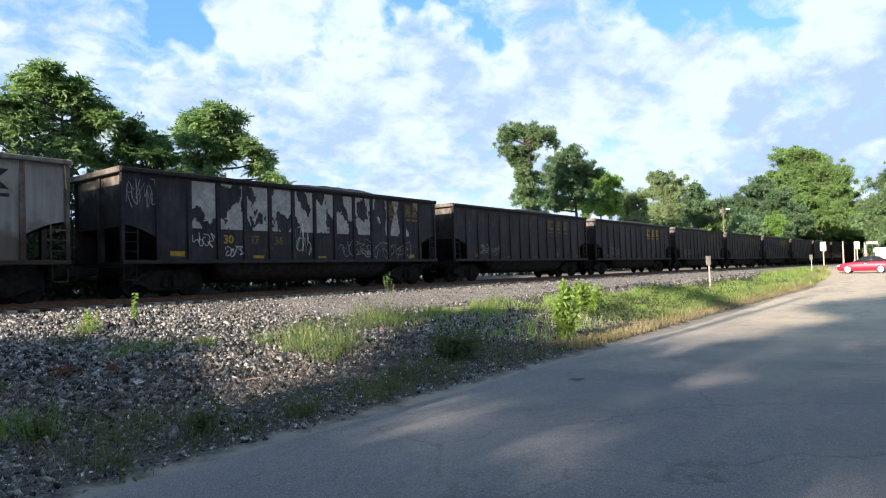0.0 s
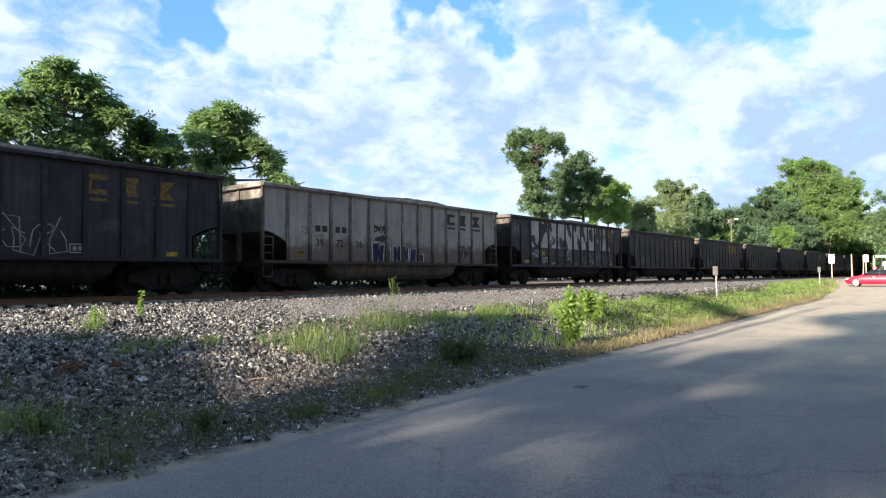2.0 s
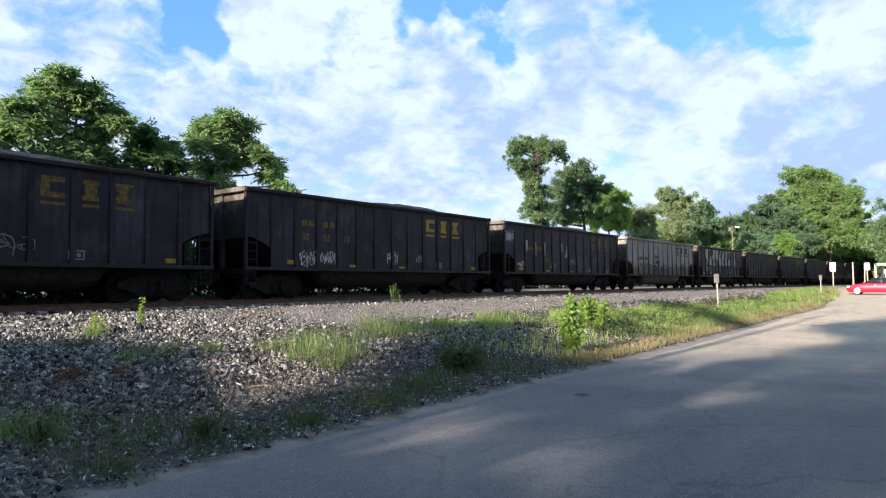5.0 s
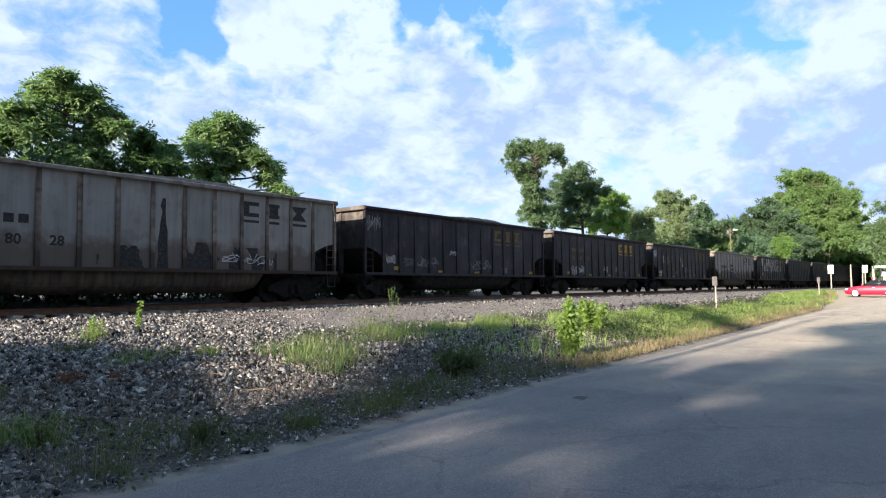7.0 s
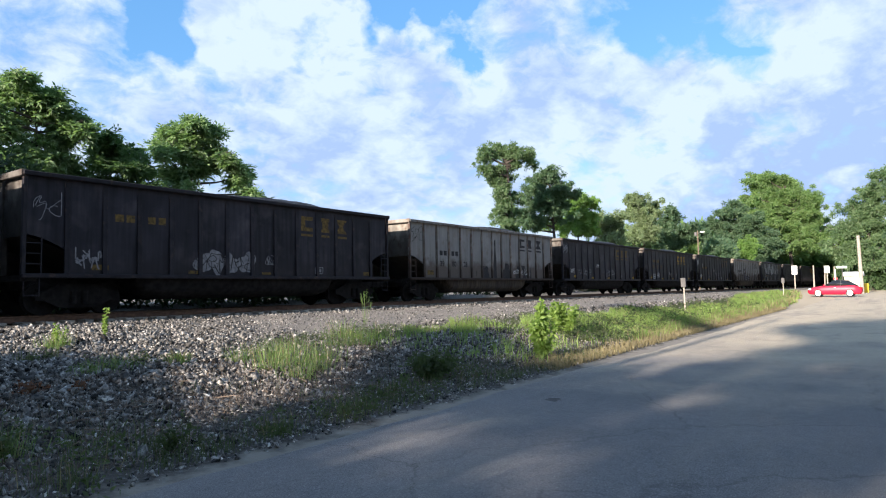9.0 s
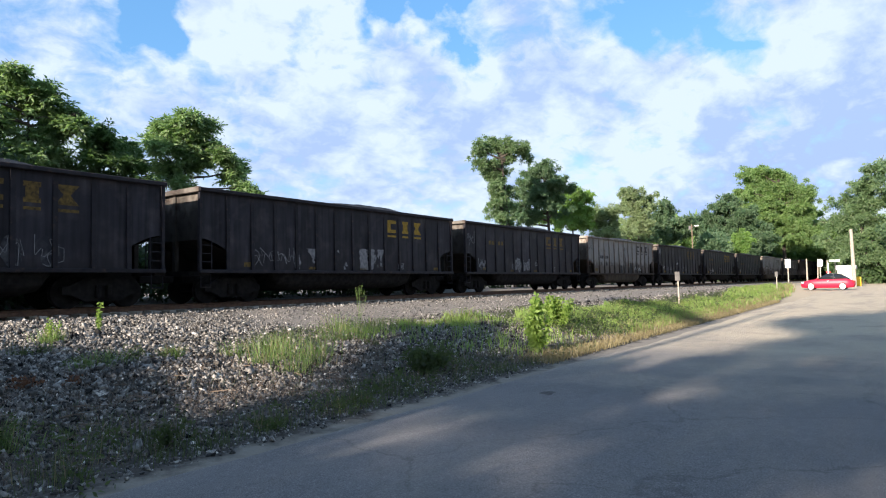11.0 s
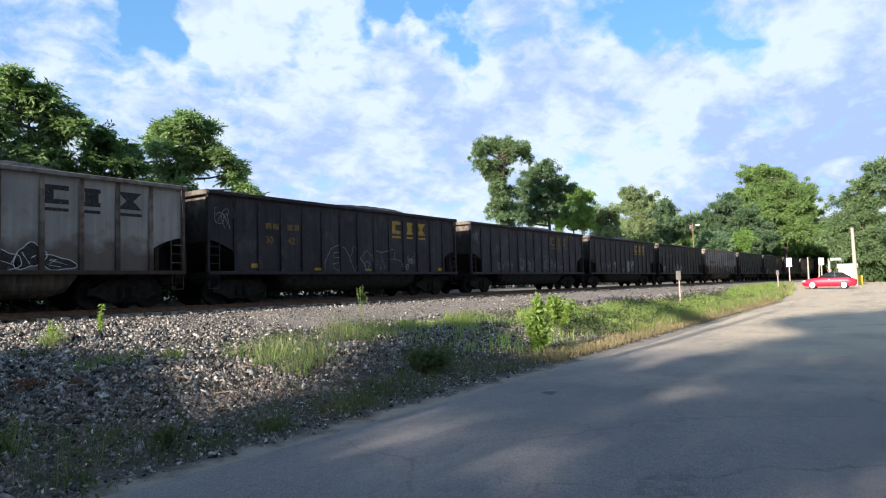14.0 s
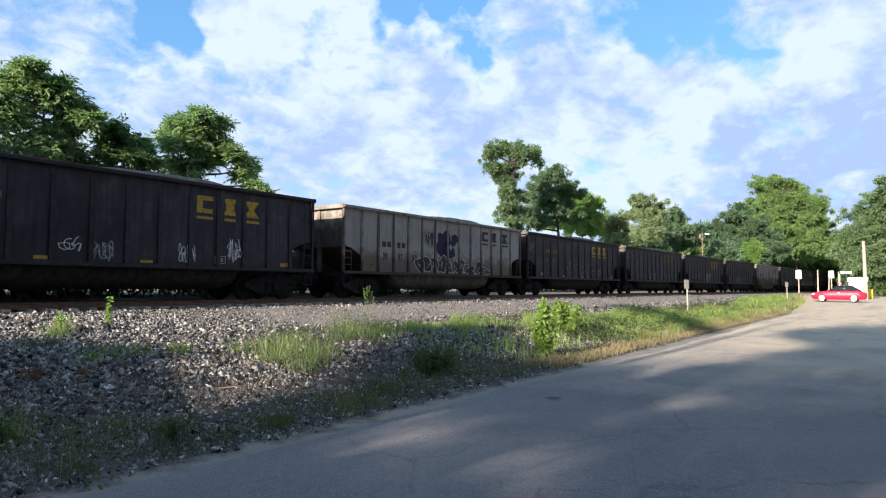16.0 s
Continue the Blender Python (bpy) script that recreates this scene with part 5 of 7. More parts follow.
def tree_row():
    t = build_tree
    walnut = "broad green tree with long pinnate leaves behind the track"
    t("tree", 12.7, 31.5, [(-0.8, -0.6, 10.4, 0.44, 0.29), (-1.1, 1, 10, 0.44, 0.32), (-0.5, 0.4, 9.9, 0.6, 0.45), (0.5, -0.6, 9.8, 0.45, 0.32), (0.5, 0.7, 9.6, 0.61, 0.41), (-1.8, -0.1, 8.9, 0.43, 0.38), (1.7, -0.2, 9.2, 0.4, 0.29), (0.8, -0.1, 8.9, 0.56, 0.41), (1.7, -1.1, 8.5, 0.29, 0.22), (-0.2, 1, 8.9, 0.81, 0.5), (-1.7, -0.2, 7.9, 0.57, 0.47), (1.3, -0, 8.3, 0.57, 0.36), (0.2, 0.1, 7.7, 0.9, 0.5), (-1, -0, 7, 0.87, 0.48), (1.4, 0.3, 7.3, 0.83, 0.47), (-2.5, 0.1, 8.5, 0.56, 0.47), (-2.1, 1.4, 7.4, 0.67, 0.48), (0.4, -0, 6.6, 0.9, 0.4)], M_LEAF_SUNNY, .28, walnut, 11, density=.38, frond=.55)
    t("tree", 6.6, 32.5, [(.6, 0, 6.8, 1.3, 1.0), (1.6, .3, 5.5, 1.6, 1.1), (-1.5, 0, 5.3, 2.0, 1.5), (0, 0, 3.9, 2.4, 1.4), (-1.4, -.6, 2.5, 2.2, 1.3), (1.6, -.6, 2.3, 2.2, 1.3)], M_LEAF, .28, walnut, 12, density=.38, frond=.55)
    t("tree", 1.5, 33.5, [(0, 0, 8.5, 2.0, 1.5), (1.6, .3, 6.9, 1.9, 1.4), (-1.5, 0, 5.9, 2.2, 1.6), (1.4, -.6, 4.8, 2.2, 1.4), (2.0, -.8, 3.1, 2.2, 1.4)], M_LEAF, .3, walnut, 22, density=.38, frond=.55)
    t("tree", -6.0, 31.0, [(0, 0, 7.0, 2.4, 1.6), (1.6, .3, 5.4, 2.2, 1.5), (-1.5, 0, 4.4, 2.6, 1.6)], M_LEAF, .4, walnut, 28)
    t("tree", -13.0, 29.0, [(0, 0, 8.0, 2.6, 1.8), (1.6, .3, 5.6, 2.6, 1.7), (-1.5, 0, 4.4, 2.6, 1.6)], M_LEAF, .4, walnut, 29)
    t("tree", 16.0, 31.5, [(-0.4, -0.7, 8.3, 0.45, 0.27), (-0.1, 0.6, 8, 0.55, 0.35), (0.3, 0, 7.9, 0.38, 0.31), (-0.6, -0.2, 7, 0.75, 0.43), (1.5, 0.1, 8, 0.51, 0.34), (0.5, -1.1, 7.1, 0.54, 0.38), (1.6, -0.3, 7.1, 0.67, 0.45), (-1, 0.7, 6.7, 0.75, 0.43), (1.6, -1.3, 6.1, 0.77, 0.44), (0.6, 0.6, 6.4, 0.89, 0.44)], M_LEAF, .26, "dark green young tree behind the track", 13, trunk=.12, density=.38, frond=.55)
    t("tree", 20.3, 31.0, [(-0.4, -0.7, 9.9, 0.53, 0.23), (-0.7, 1, 9.7, 0.57, 0.3), (1, -0.5, 9.8, 0.49, 0.3), (-0.5, -0.2, 9.2, 0.65, 0.41), (-1, 1.6, 8.9, 0.48, 0.3), (-1.4, -0.1, 8.3, 0.63, 0.46), (0.6, 0.1, 8.8, 0.73, 0.49), (1.3, -0.7, 8.6, 0.46, 0.36), (-0.5, -0.1, 7.5, 0.82, 0.53), (0.9, 0.3, 7.8, 0.61, 0.43), (1.1, -1.6, 8.1, 0.36, 0.26), (2.5, -1, 7.7, 0.56, 0.37), (2.1, -1.2, 6.9, 0.73, 0.43), (2.7, -2.2, 6, 0.3, 0.18), (-0.6, 1.4, 7.4, 0.72, 0.48), (-0.6, -0.5, 6.4, 0.81, 0.46)], M_LEAF_SUNNY, .28, walnut, 14, density=.38, frond=.55)
    t("tree", 51.2, 28.0, [(-2.5, 2, 12.6, 0.87, 0.76), (-0.3, 2, 13.6, 0.98, 0.7), (-0.1, 0.7, 13.1, 1.05, 0.89), (-0.2, -0.8, 12.9, 1.03, 0.68), (1.6, -0.5, 12.4, 0.56, 0.62), (-2.4, 1.9, 11.4, 0.76, 0.6), (0.1, 1.3, 11.7, 1, 0.98), (-0.5, 1.5, 10.2, 1.05, 0.97), (-1.2, 1, 8.9, 1.09, 0.95), (0.6, 1.4, 7.9, 1.26, 0.98), (-1.6, 0.5, 6.6, 1.21, 0.59), (0.5, 0.5, 12.2, 0.84, 0.7), (-0.1, 0.6, 6.3, 1.24, 0.55), (-1.4, 1.4, 10.8, 0.87, 0.76), (0.7, 1.3, 9, 1.06, 0.9), (-1.9, 0.9, 7.8, 0.94, 0.81)], M_LEAF_VINE, 0.2, "tall vine-covered tree with a spreading crown", 15, trunk=.3, density=1.05, broad=.28, lean=(-0.5, 1.0))
    t("tree", 60.3, 28.4, [(-1.4, 0.2, 12.7, 0.98, 0.61), (-0.3, 2.4, 12.2, 1.26, 0.88), (0, 0.5, 11.8, 1.09, 0.87), (-0.2, -1, 10.9, 0.86, 0.67), (-0.2, 3.2, 10.9, 1.27, 0.89), (-1.4, 0.2, 10.3, 1.37, 0.92), (0.8, -0, 9.9, 1.09, 0.88), (-0.8, 2.2, 9.5, 1.25, 0.78), (-0.8, 0.2, 8.7, 1.38, 0.77), (1.8, -0.9, 10.4, 0.78, 0.57), (-2, 1.3, 7.6, 1.53, 0.76), (-0.1, 1.9, 11.2, 1.1, 0.88), (-1.2, 3.2, 8.6, 1.41, 1), (-1.9, 2.7, 7.1, 1.86, 0.77), (1.1, 0.5, 8.1, 1.57, 0.94)], M_LEAF_BLUE, 0.21, "open-crowned green tree behind the track", 16, trunk=.26, density=1.05, broad=.28, lean=(-0.2, 1.0))
    t("tree", 69.7, 30.2, [(-1.1, -0.5, 10.8, 1.38, 0.86), (1.2, -1, 10.6, 0.99, 0.78), (-0, 0.7, 10, 1.23, 1.06), (-0.3, -0.7, 9.1, 1.56, 1.21), (0.4, 2, 8.4, 2.32, 0.89), (-2.7, 3.2, 7.9, 1.39, 0.63), (0, 1.8, 9.9, 1.42, 1.07), (-0.3, 1.4, 7.4, 2.47, 0.88), (0, -1.6, 8.9, 0.97, 0.97), (1.5, -0.4, 7.6, 1.95, 1.06), (-1.1, -0.5, 7.6, 1.72, 0.86)], M_LEAF_FRESH, 0.23, "rounded bright green tree behind the track", 17, density=1.05, broad=.28, lean=(-0.2, 0.4))
    t("tree", 78.1, 30.3, [(-1.1, -0.5, 9.1, 1.21, 0.83), (0.3, 1.3, 8.2, 1.55, 0.97), (0.5, -0.6, 8.1, 1.53, 0.84), (0.1, -1.9, 9.5, 0.94, 0.68), (0.8, 1.2, 9.5, 1.36, 0.97), (-0.6, -1.7, 6.8, 2.25, 0.94), (0.7, 0.3, 6.8, 2.31, 0.96)], M_LEAF_LIGHT, 0.25, "pale leafy scrub tree behind the track", 18, trunk=.1, density=1.05, broad=.28, lean=(0.1, -0.3))
    t("tree", 88.5, 28.9, [(-1.3, 0.2, 12.9, 1.66, 0.91), (0.1, 1.9, 12.6, 1.19, 0.93), (0.6, -1.2, 12.2, 1.46, 0.84), (-0.6, 0, 11.1, 1.87, 1.16), (0.4, 2.7, 11, 1.28, 0.85), (-0.9, -1.2, 10.2, 1.23, 0.9), (0.3, 1.3, 9.2, 1.18, 0.93), (0.1, 0.4, 7.7, 1.34, 0.84), (0, -2, 10.8, 0.83, 0.66), (0.4, 2.6, 7.2, 2.56, 1.06), (-0.8, -1.5, 8.6, 1.44, 1.03), (0.7, 0.2, 6.3, 2.52, 1.05)], M_LEAF_LIGHT, 0.27, "pale grey-green tree with an airy crown", 19, trunk=.3, density=1.05, broad=.28, lean=(-0.2, 0.0))
    t("tree", 104.0, 30.2, [(-1, -0.7, 12.8, 1.04, 1.04), (1, -1, 11.7, 1.06, 0.87), (0.1, 0.4, 11.3, 1.45, 1.06), (-0.4, -0.7, 9.5, 2.38, 1.19), (0.7, 2, 9, 2.2, 1.22), (-0.3, -3.3, 9.9, 1.88, 1.17), (1.3, -2, 8.4, 2.4, 1.2), (1.6, -4.6, 9, 2.13, 1.18), (-0.6, -0.2, 7.5, 2.86, 1.19)], M_LEAF_BLUE, 0.33, "dark green tree behind the track", 20, density=1.1, broad=.28, lean=(0.4, -1.2))
    t("tree", 127.6, 24.9, [(-1.6, 1.9, 14.4, 2.5, 1.55), (0.8, -0.2, 15, 2.23, 1.56), (-0.5, 3.8, 12.4, 2.54, 1.97), (-0.7, 0.7, 11.7, 3.32, 2.22), (0.5, 3.6, 8.6, 3.4, 1.98), (-0.8, -2.4, 13.1, 2.73, 1.91), (1.5, -3.8, 11, 3.3, 2.2), (1.3, -5.2, 7.7, 3.81, 2.18), (-0.6, -0.2, 7.8, 3.31, 1.93)], M_LEAF_BLUE, 0.34, "dark green tree behind the track", 21, density=1.1, broad=.28, lean=(-0.2, 0.0))
    t("tree", 137.0, 17.0, [(-1.7, 3.7, 21.3, 1.61, 1.5), (0.6, 1, 21, 2.59, 1.61), (-0, 2, 18.2, 3.46, 2.02), (-0.3, -2.4, 17.8, 2.81, 1.69), (0.4, 6.2, 17.8, 2.36, 1.3), (-1.1, -0.9, 14.5, 3.94, 2.25), (1.2, -3.5, 13.9, 2.54, 2.82), (0.8, -4.6, 16.6, 1.34, 1.57), (-0.3, -2.1, 10, 3.37, 2.52), (0.9, 2.8, 14.4, 3.48, 2.61), (-0.7, -4.5, 9.9, 2.21, 2.21), (0.7, 0, 8, 3.99, 2.28)], M_LEAF_MID, 0.36, "large dense green tree by the crossing", 23, trunk=.4, density=1.2, broad=.28, lean=(0.1, 0.5))
    t("tree", 116.1, 20.8, [(-0.8, -0.2, 8.3, 1.09, 0.99), (0.4, 0.8, 7.2, 1.11, 1.11), (0.3, -0.6, 7.1, 1.25, 1.1), (-0.4, -0, 5.9, 1.49, 0.99)], M_LEAF_FRESH, 0.25, "small fresh-green tree in front of the woods", 30, trunk=.08, density=1.3, broad=.28)
    t("tree", 150.0, 22.0, [(0, 0, 23.4, 3.4, 2.1), (-1.0, 2.0, 22.4, 2.9, 2.0), (0, -2.2, 21.6, 3.4, 2.2), (-1.0, 3.6, 19.0, 3.2, 2.2), (0, 0, 19.0, 3.9, 2.8), (0, -4.4, 18.8, 3.4, 2.5), (0, -6.4, 17.0, 2.9, 2.4), (-1, 2.4, 15.6, 4.1, 3.0), (0, -3, 15.0, 4.4, 3.2), (0, -7.0, 13.4, 3.4, 3.0), (-1, 3, 11.6, 4.6, 3.2), (0, -3, 10.6, 4.9, 3.2), (0, -6.6, 9.6, 3.7, 2.5), (0, 2, 7.0, 5.1, 3.5)], M_LEAF_MID, 0.44, "very tall full-crowned green tree by the crossing", 24, trunk=.6, density=1.2, broad=.28)
    t("tree", 150.0, 8.6, [(0, 0, 11.0, 3.0, 2.0), (1, -2.8, 9.4, 3.2, 2.2), (0, 2.2, 9.0, 3.0, 2.2), (0, 0, 6.4, 4.4, 2.6)], M_LEAF_MID, 0.42, "green tree by the crossing", 25, trunk=.3, density=.7, broad=.28)
    t("tree", 100.0, 3.4, [(0, 0, 12.6, 2.2, 1.6), (-1, -2.4, 15.0, 2.6, 1.9), (0, 1.6, 11.0, 2.2, 1.7), (-1, -3, 11.6, 2.8, 2.0), (0, 3.2, 8.4, 2.2, 1.7), (-1, 0, 8.6, 2.8, 2.0), (0, -5, 8, 3.4, 2.4), (0, 3.6, 5.8, 2.0, 1.5), (-2, -.5, 5.0, 3.4, 2.2), (-2, -4, 4.2, 3.0, 2.0)], M_LEAF_VINE, 0.32, "large green tree at the roadside beyond the crossing", 26, trunk=.45, density=.7, broad=.28)
    t("tree", 92.0, -5.0, [(0, 0, 16.0, 3.8, 2.8), (0, 2.8, 13.6, 3.2, 2.6), (0, 0, 11.0, 4.8, 3.0), (0, 3, 8.4, 3.8, 3.0), (-1, 0, 5.0, 4.6, 3.0)], M_LEAF_BLUE, 0.32, "large green tree at the roadside beyond the crossing", 27, trunk=.5, density=.7, broad=.28)
    # unseen shade trees behind and beside the road, up the line towards the sun; boughs set to shape the light patches
    shade = "large leafy roadside tree, unseen, added to shade the lane"
    t("tree", -12.0, 9.9, [(0, 0, 5.4, 1.5, .75), (.4, -1.8, 5.3, 1.2, .75), (-.4, 1.4, 5.8, 1.2, .8), (-.4, 2.6, 6.2, 1.1, .85), (0, 3.7, 5.8, 1.0, .75), (0, 4.8, 5.2, 1.0, .8), (0, 3.4, 4.3, 1.3, .8), (0, 1.4, 4.5, 1.5, .8), (0, -.4, 3.8, 1.9, .8), (0, -2.4, 4.0, 1.6, .9), (0, 1.6, 3.4, 1.8, .7)], M_LEAF, .36, shade, 31, trunk=.2, density=2.4)
    t("tree", -16.0, 7.2, [(0, -.8, 7.2, 1.2, .9), (.6, -1.6, 6.2, 1.2, 1.0), (0, .4, 5.6, 1.3, .9), (0, -.6, 4.6, 2.0, 1.1), (0, -.2, 9.0, .9, .6), (0, 1.0, 9.4, .8, .6), (0, 2.5, 10.4, .8, .6), (0, 3.9, 11.3, .7, .45), (0, -1.3, 8.6, .9, .6), (0, -1.6, 9.5, .7, .4)], M_LEAF, .4, shade, 32, trunk=.25, density=1.1)
    t("tree", -16.0, 2.6, [(0, -2.4, 11.8, 2.0, .9), (0, -3.8, 9.4, 1.7, 1.1), (0, -1.2, 9.6, 1.5, .9), (0, 1.3, 10.1, .45, .14), (0, 1.9, 8.6, 1.1, .3), (0, -2, 8.4, 2.0, 1.1), (0, .4, 5.0, 1.8, .7), (0, .8, 6.3, .8, .3), (0, 1.5, 6.9, .9, .3), (0, .1, 6.7, .9, .35), (0, .7, 6.9, 1.1, .48), (0, 1.1, 6.8, .8, .3), (0, 2.2, 6.9, .9, .4), (0, -2.4, 5.6, 2.0, 1.0)], M_LEAF, .4, shade, 33, trunk=.3, density=.7)
    # added out of view: clumps lined up to cast the streak across the meadow
    t("tree", -17.0, 7.2, [(0, -.3, 13.7, .5, .25), (0, .8, 14.4, .5, .25), (0, 1.9, 15.1, .5, .25), (0, 3.1, 15.8, .5, .25), (0, 4.3, 16.5, .5, .25), (0, 5.5, 17.2, .5, .25), (0, 6.6, 17.7, .5, .25), (0, 7.6, 18.2, .45, .2)], M_LEAF, .16, "unseen slender leaning tree, added to cast a shadow streak", 36, trunk=.14, lean=(0, 7.2), density=3.0)
    t("tree", -15.0, -5.5, [(0, 0, 10.0, 2.8, 1.8), (0, 2.6, 7.6, 2.2, 1.4), (0, -2, 6.4, 3.0, 2.0)], M_LEAF, .42, shade, 34, trunk=.3)
    # added out of view, crowns stepped along the sun's rays to block them
    wood = "large dense tree beside the line, unseen, added to shade the far bank"
    for tx, ty, low, high, seed in ((-13, 26.2, 3.0, 11.5, 70), (-22, 26.4, 9.0, 16.5, 71), (-33, 27.0, 14.0, 21.5, 72)):
        boughs = [(1.2 * math.sin(2.4 * n + seed), 2.3 * math.cos(1.9 * n + seed), low + (high - low) * n / 9, 2.4, 1.5) for n in range(10)]
        t("tree", tx, ty, boughs, M_LEAF, .7, wood, seed, trunk=.35, density=1.5)
    # unseen trees added right of the road to hold skylight off the foreground
    for i, (tx, ty) in enumerate(((-7, -10), (2, -11), (11, -12.5), (-16, -12), (20, -14))):
        t("tree", tx, ty, [(0, 0, 11.0, 3.0, 2.0), (0, 2.4, 8.4, 2.4, 1.8), (-2, 0, 7.4, 2.6, 1.8), (2, -1, 8.0, 2.6, 2.0), (0, 0, 5.0, 3.2, 1.8)], M_LEAF, .75, shade, 60 + i, trunk=.35)
    t("tree", -32.0, 2.5, [(0, 1.2, 20.5, 1.3, .6), (0, -.8, 21.2, 1.7, 1.0), (0, 1.0, 16.9, .5, .22), (0, .3, 18.7, .6, .3), (0, .9, 19.2, .5, .22), (0, 1.9, 19.7, .9, .35), (0, -.7, 17.5, .7, .5), (0, -2.6, 16.8, 1.6, 1.2), (0, -2.8, 18.6, 1.6, 1.0), (0, -2.8, 20.4, 1.9, .9), (0, -1.0, 17.0, 1.4, .8), (0, -.4, 14.0, 1.7, 1.0), (0, 3.6, 10.8, .8, .6), (0, -2.6, 12.0, 2.0, 1.3), (0, -.2, 10.4, 2.4, 1.2)], M_LEAF, .46, shade, 35, trunk=.4)


tree_row()


def scrub(name, label, spots, leaf, size, seed, per=30, plain=True):
    """Low bushes grown into one another."""
    rng = np.random.RandomState(seed)
    cs = []
    for x, y, h, r in spots:
        n = int(24 * r * h)
        d = rng.normal(size=(n, 3))
        d /= np.linalg.norm(d, axis=1)[:, None]
        c = np.array([x, y, float(land(x, y)) + h * .5]) + d * rng.uniform(.3, 1, (n, 1)) ** .5 * np.array([r, r, h * .5])
        cs.append(c)
    v, f = leaf_quads(rng, np.concatenate(cs), per, size * 1.4, size, size * .24, plain=plain)
    tagged(new(name, big_mesh(name, v, f, leaf)), label, "bushes", kind="stuff")


rs = random.Random(9)
scrub("lineside_thicket", "dense thicket of bushes and tall weeds behind the track, shade in its leaf colour", [(x + rs.uniform(-.4, .4), 24.6 + rs.uniform(-.3, .5), rs.uniform(1.5, 2.4), rs.uniform(.9, 1.2)) for x in np.arange(-6, 34, 1.1)] + [(x + rs.uniform(-.4, .4), 27 + rs.uniform(-.3, .5), rs.uniform(5.2, 6.2), rs.uniform(1.3, 1.7)) for x in np.arange(-6, 11, 1.4)], M_THICKET_SHADED, .3, 44, 12, False)
scrub("trackside_bushes", "low green bushes grown together behind the track, shade in their leaf colour", [(x + rs.uniform(-.5, .5), 26.6 + rs.uniform(-.5, 1.2), rs.uniform(2.5, 3.3), rs.uniform(1.2, 1.7)) for x in np.arange(-14, 112, 1.7)], M_THICKET_SHADED, .36, 41, 9)
scrub("crossing_thicket", "dense green undergrowth below the trees by the crossing", [(x + rs.uniform(-1.5, 1.5), 25 + (x - 112) * -.07 + rs.uniform(-1, 1.5), rs.uniform(6.5, 9), rs.uniform(2.4, 3.2)) for x in np.arange(112, 152, 3)], M_LEAF_BLUE, .55, 45, 8)
scrub("crossing_bushes", "low green bushes beyond the road crossing", [(103 + rs.uniform(-3, 3), y, rs.uniform(2.5, 4.5), 2.4) for y in np.arange(-9, 7, 2)], M_LEAF, .6, 42, 22)
scrub("far_woods", "distant green woods closing the view along the line", [(x + rs.uniform(-6, 6), y + rs.uniform(-3, 3), rs.uniform(7, 12), 6) for x, y in [(160, 4), (165, 10), (170, 16), (175, 24), (168, 30), (150, 34), (138, 36), (126, 38), (185, 0), (180, -8), (150, -10), (135, -14), (120, -16)]], M_LEAF_MID, 1.5, 43, 5)


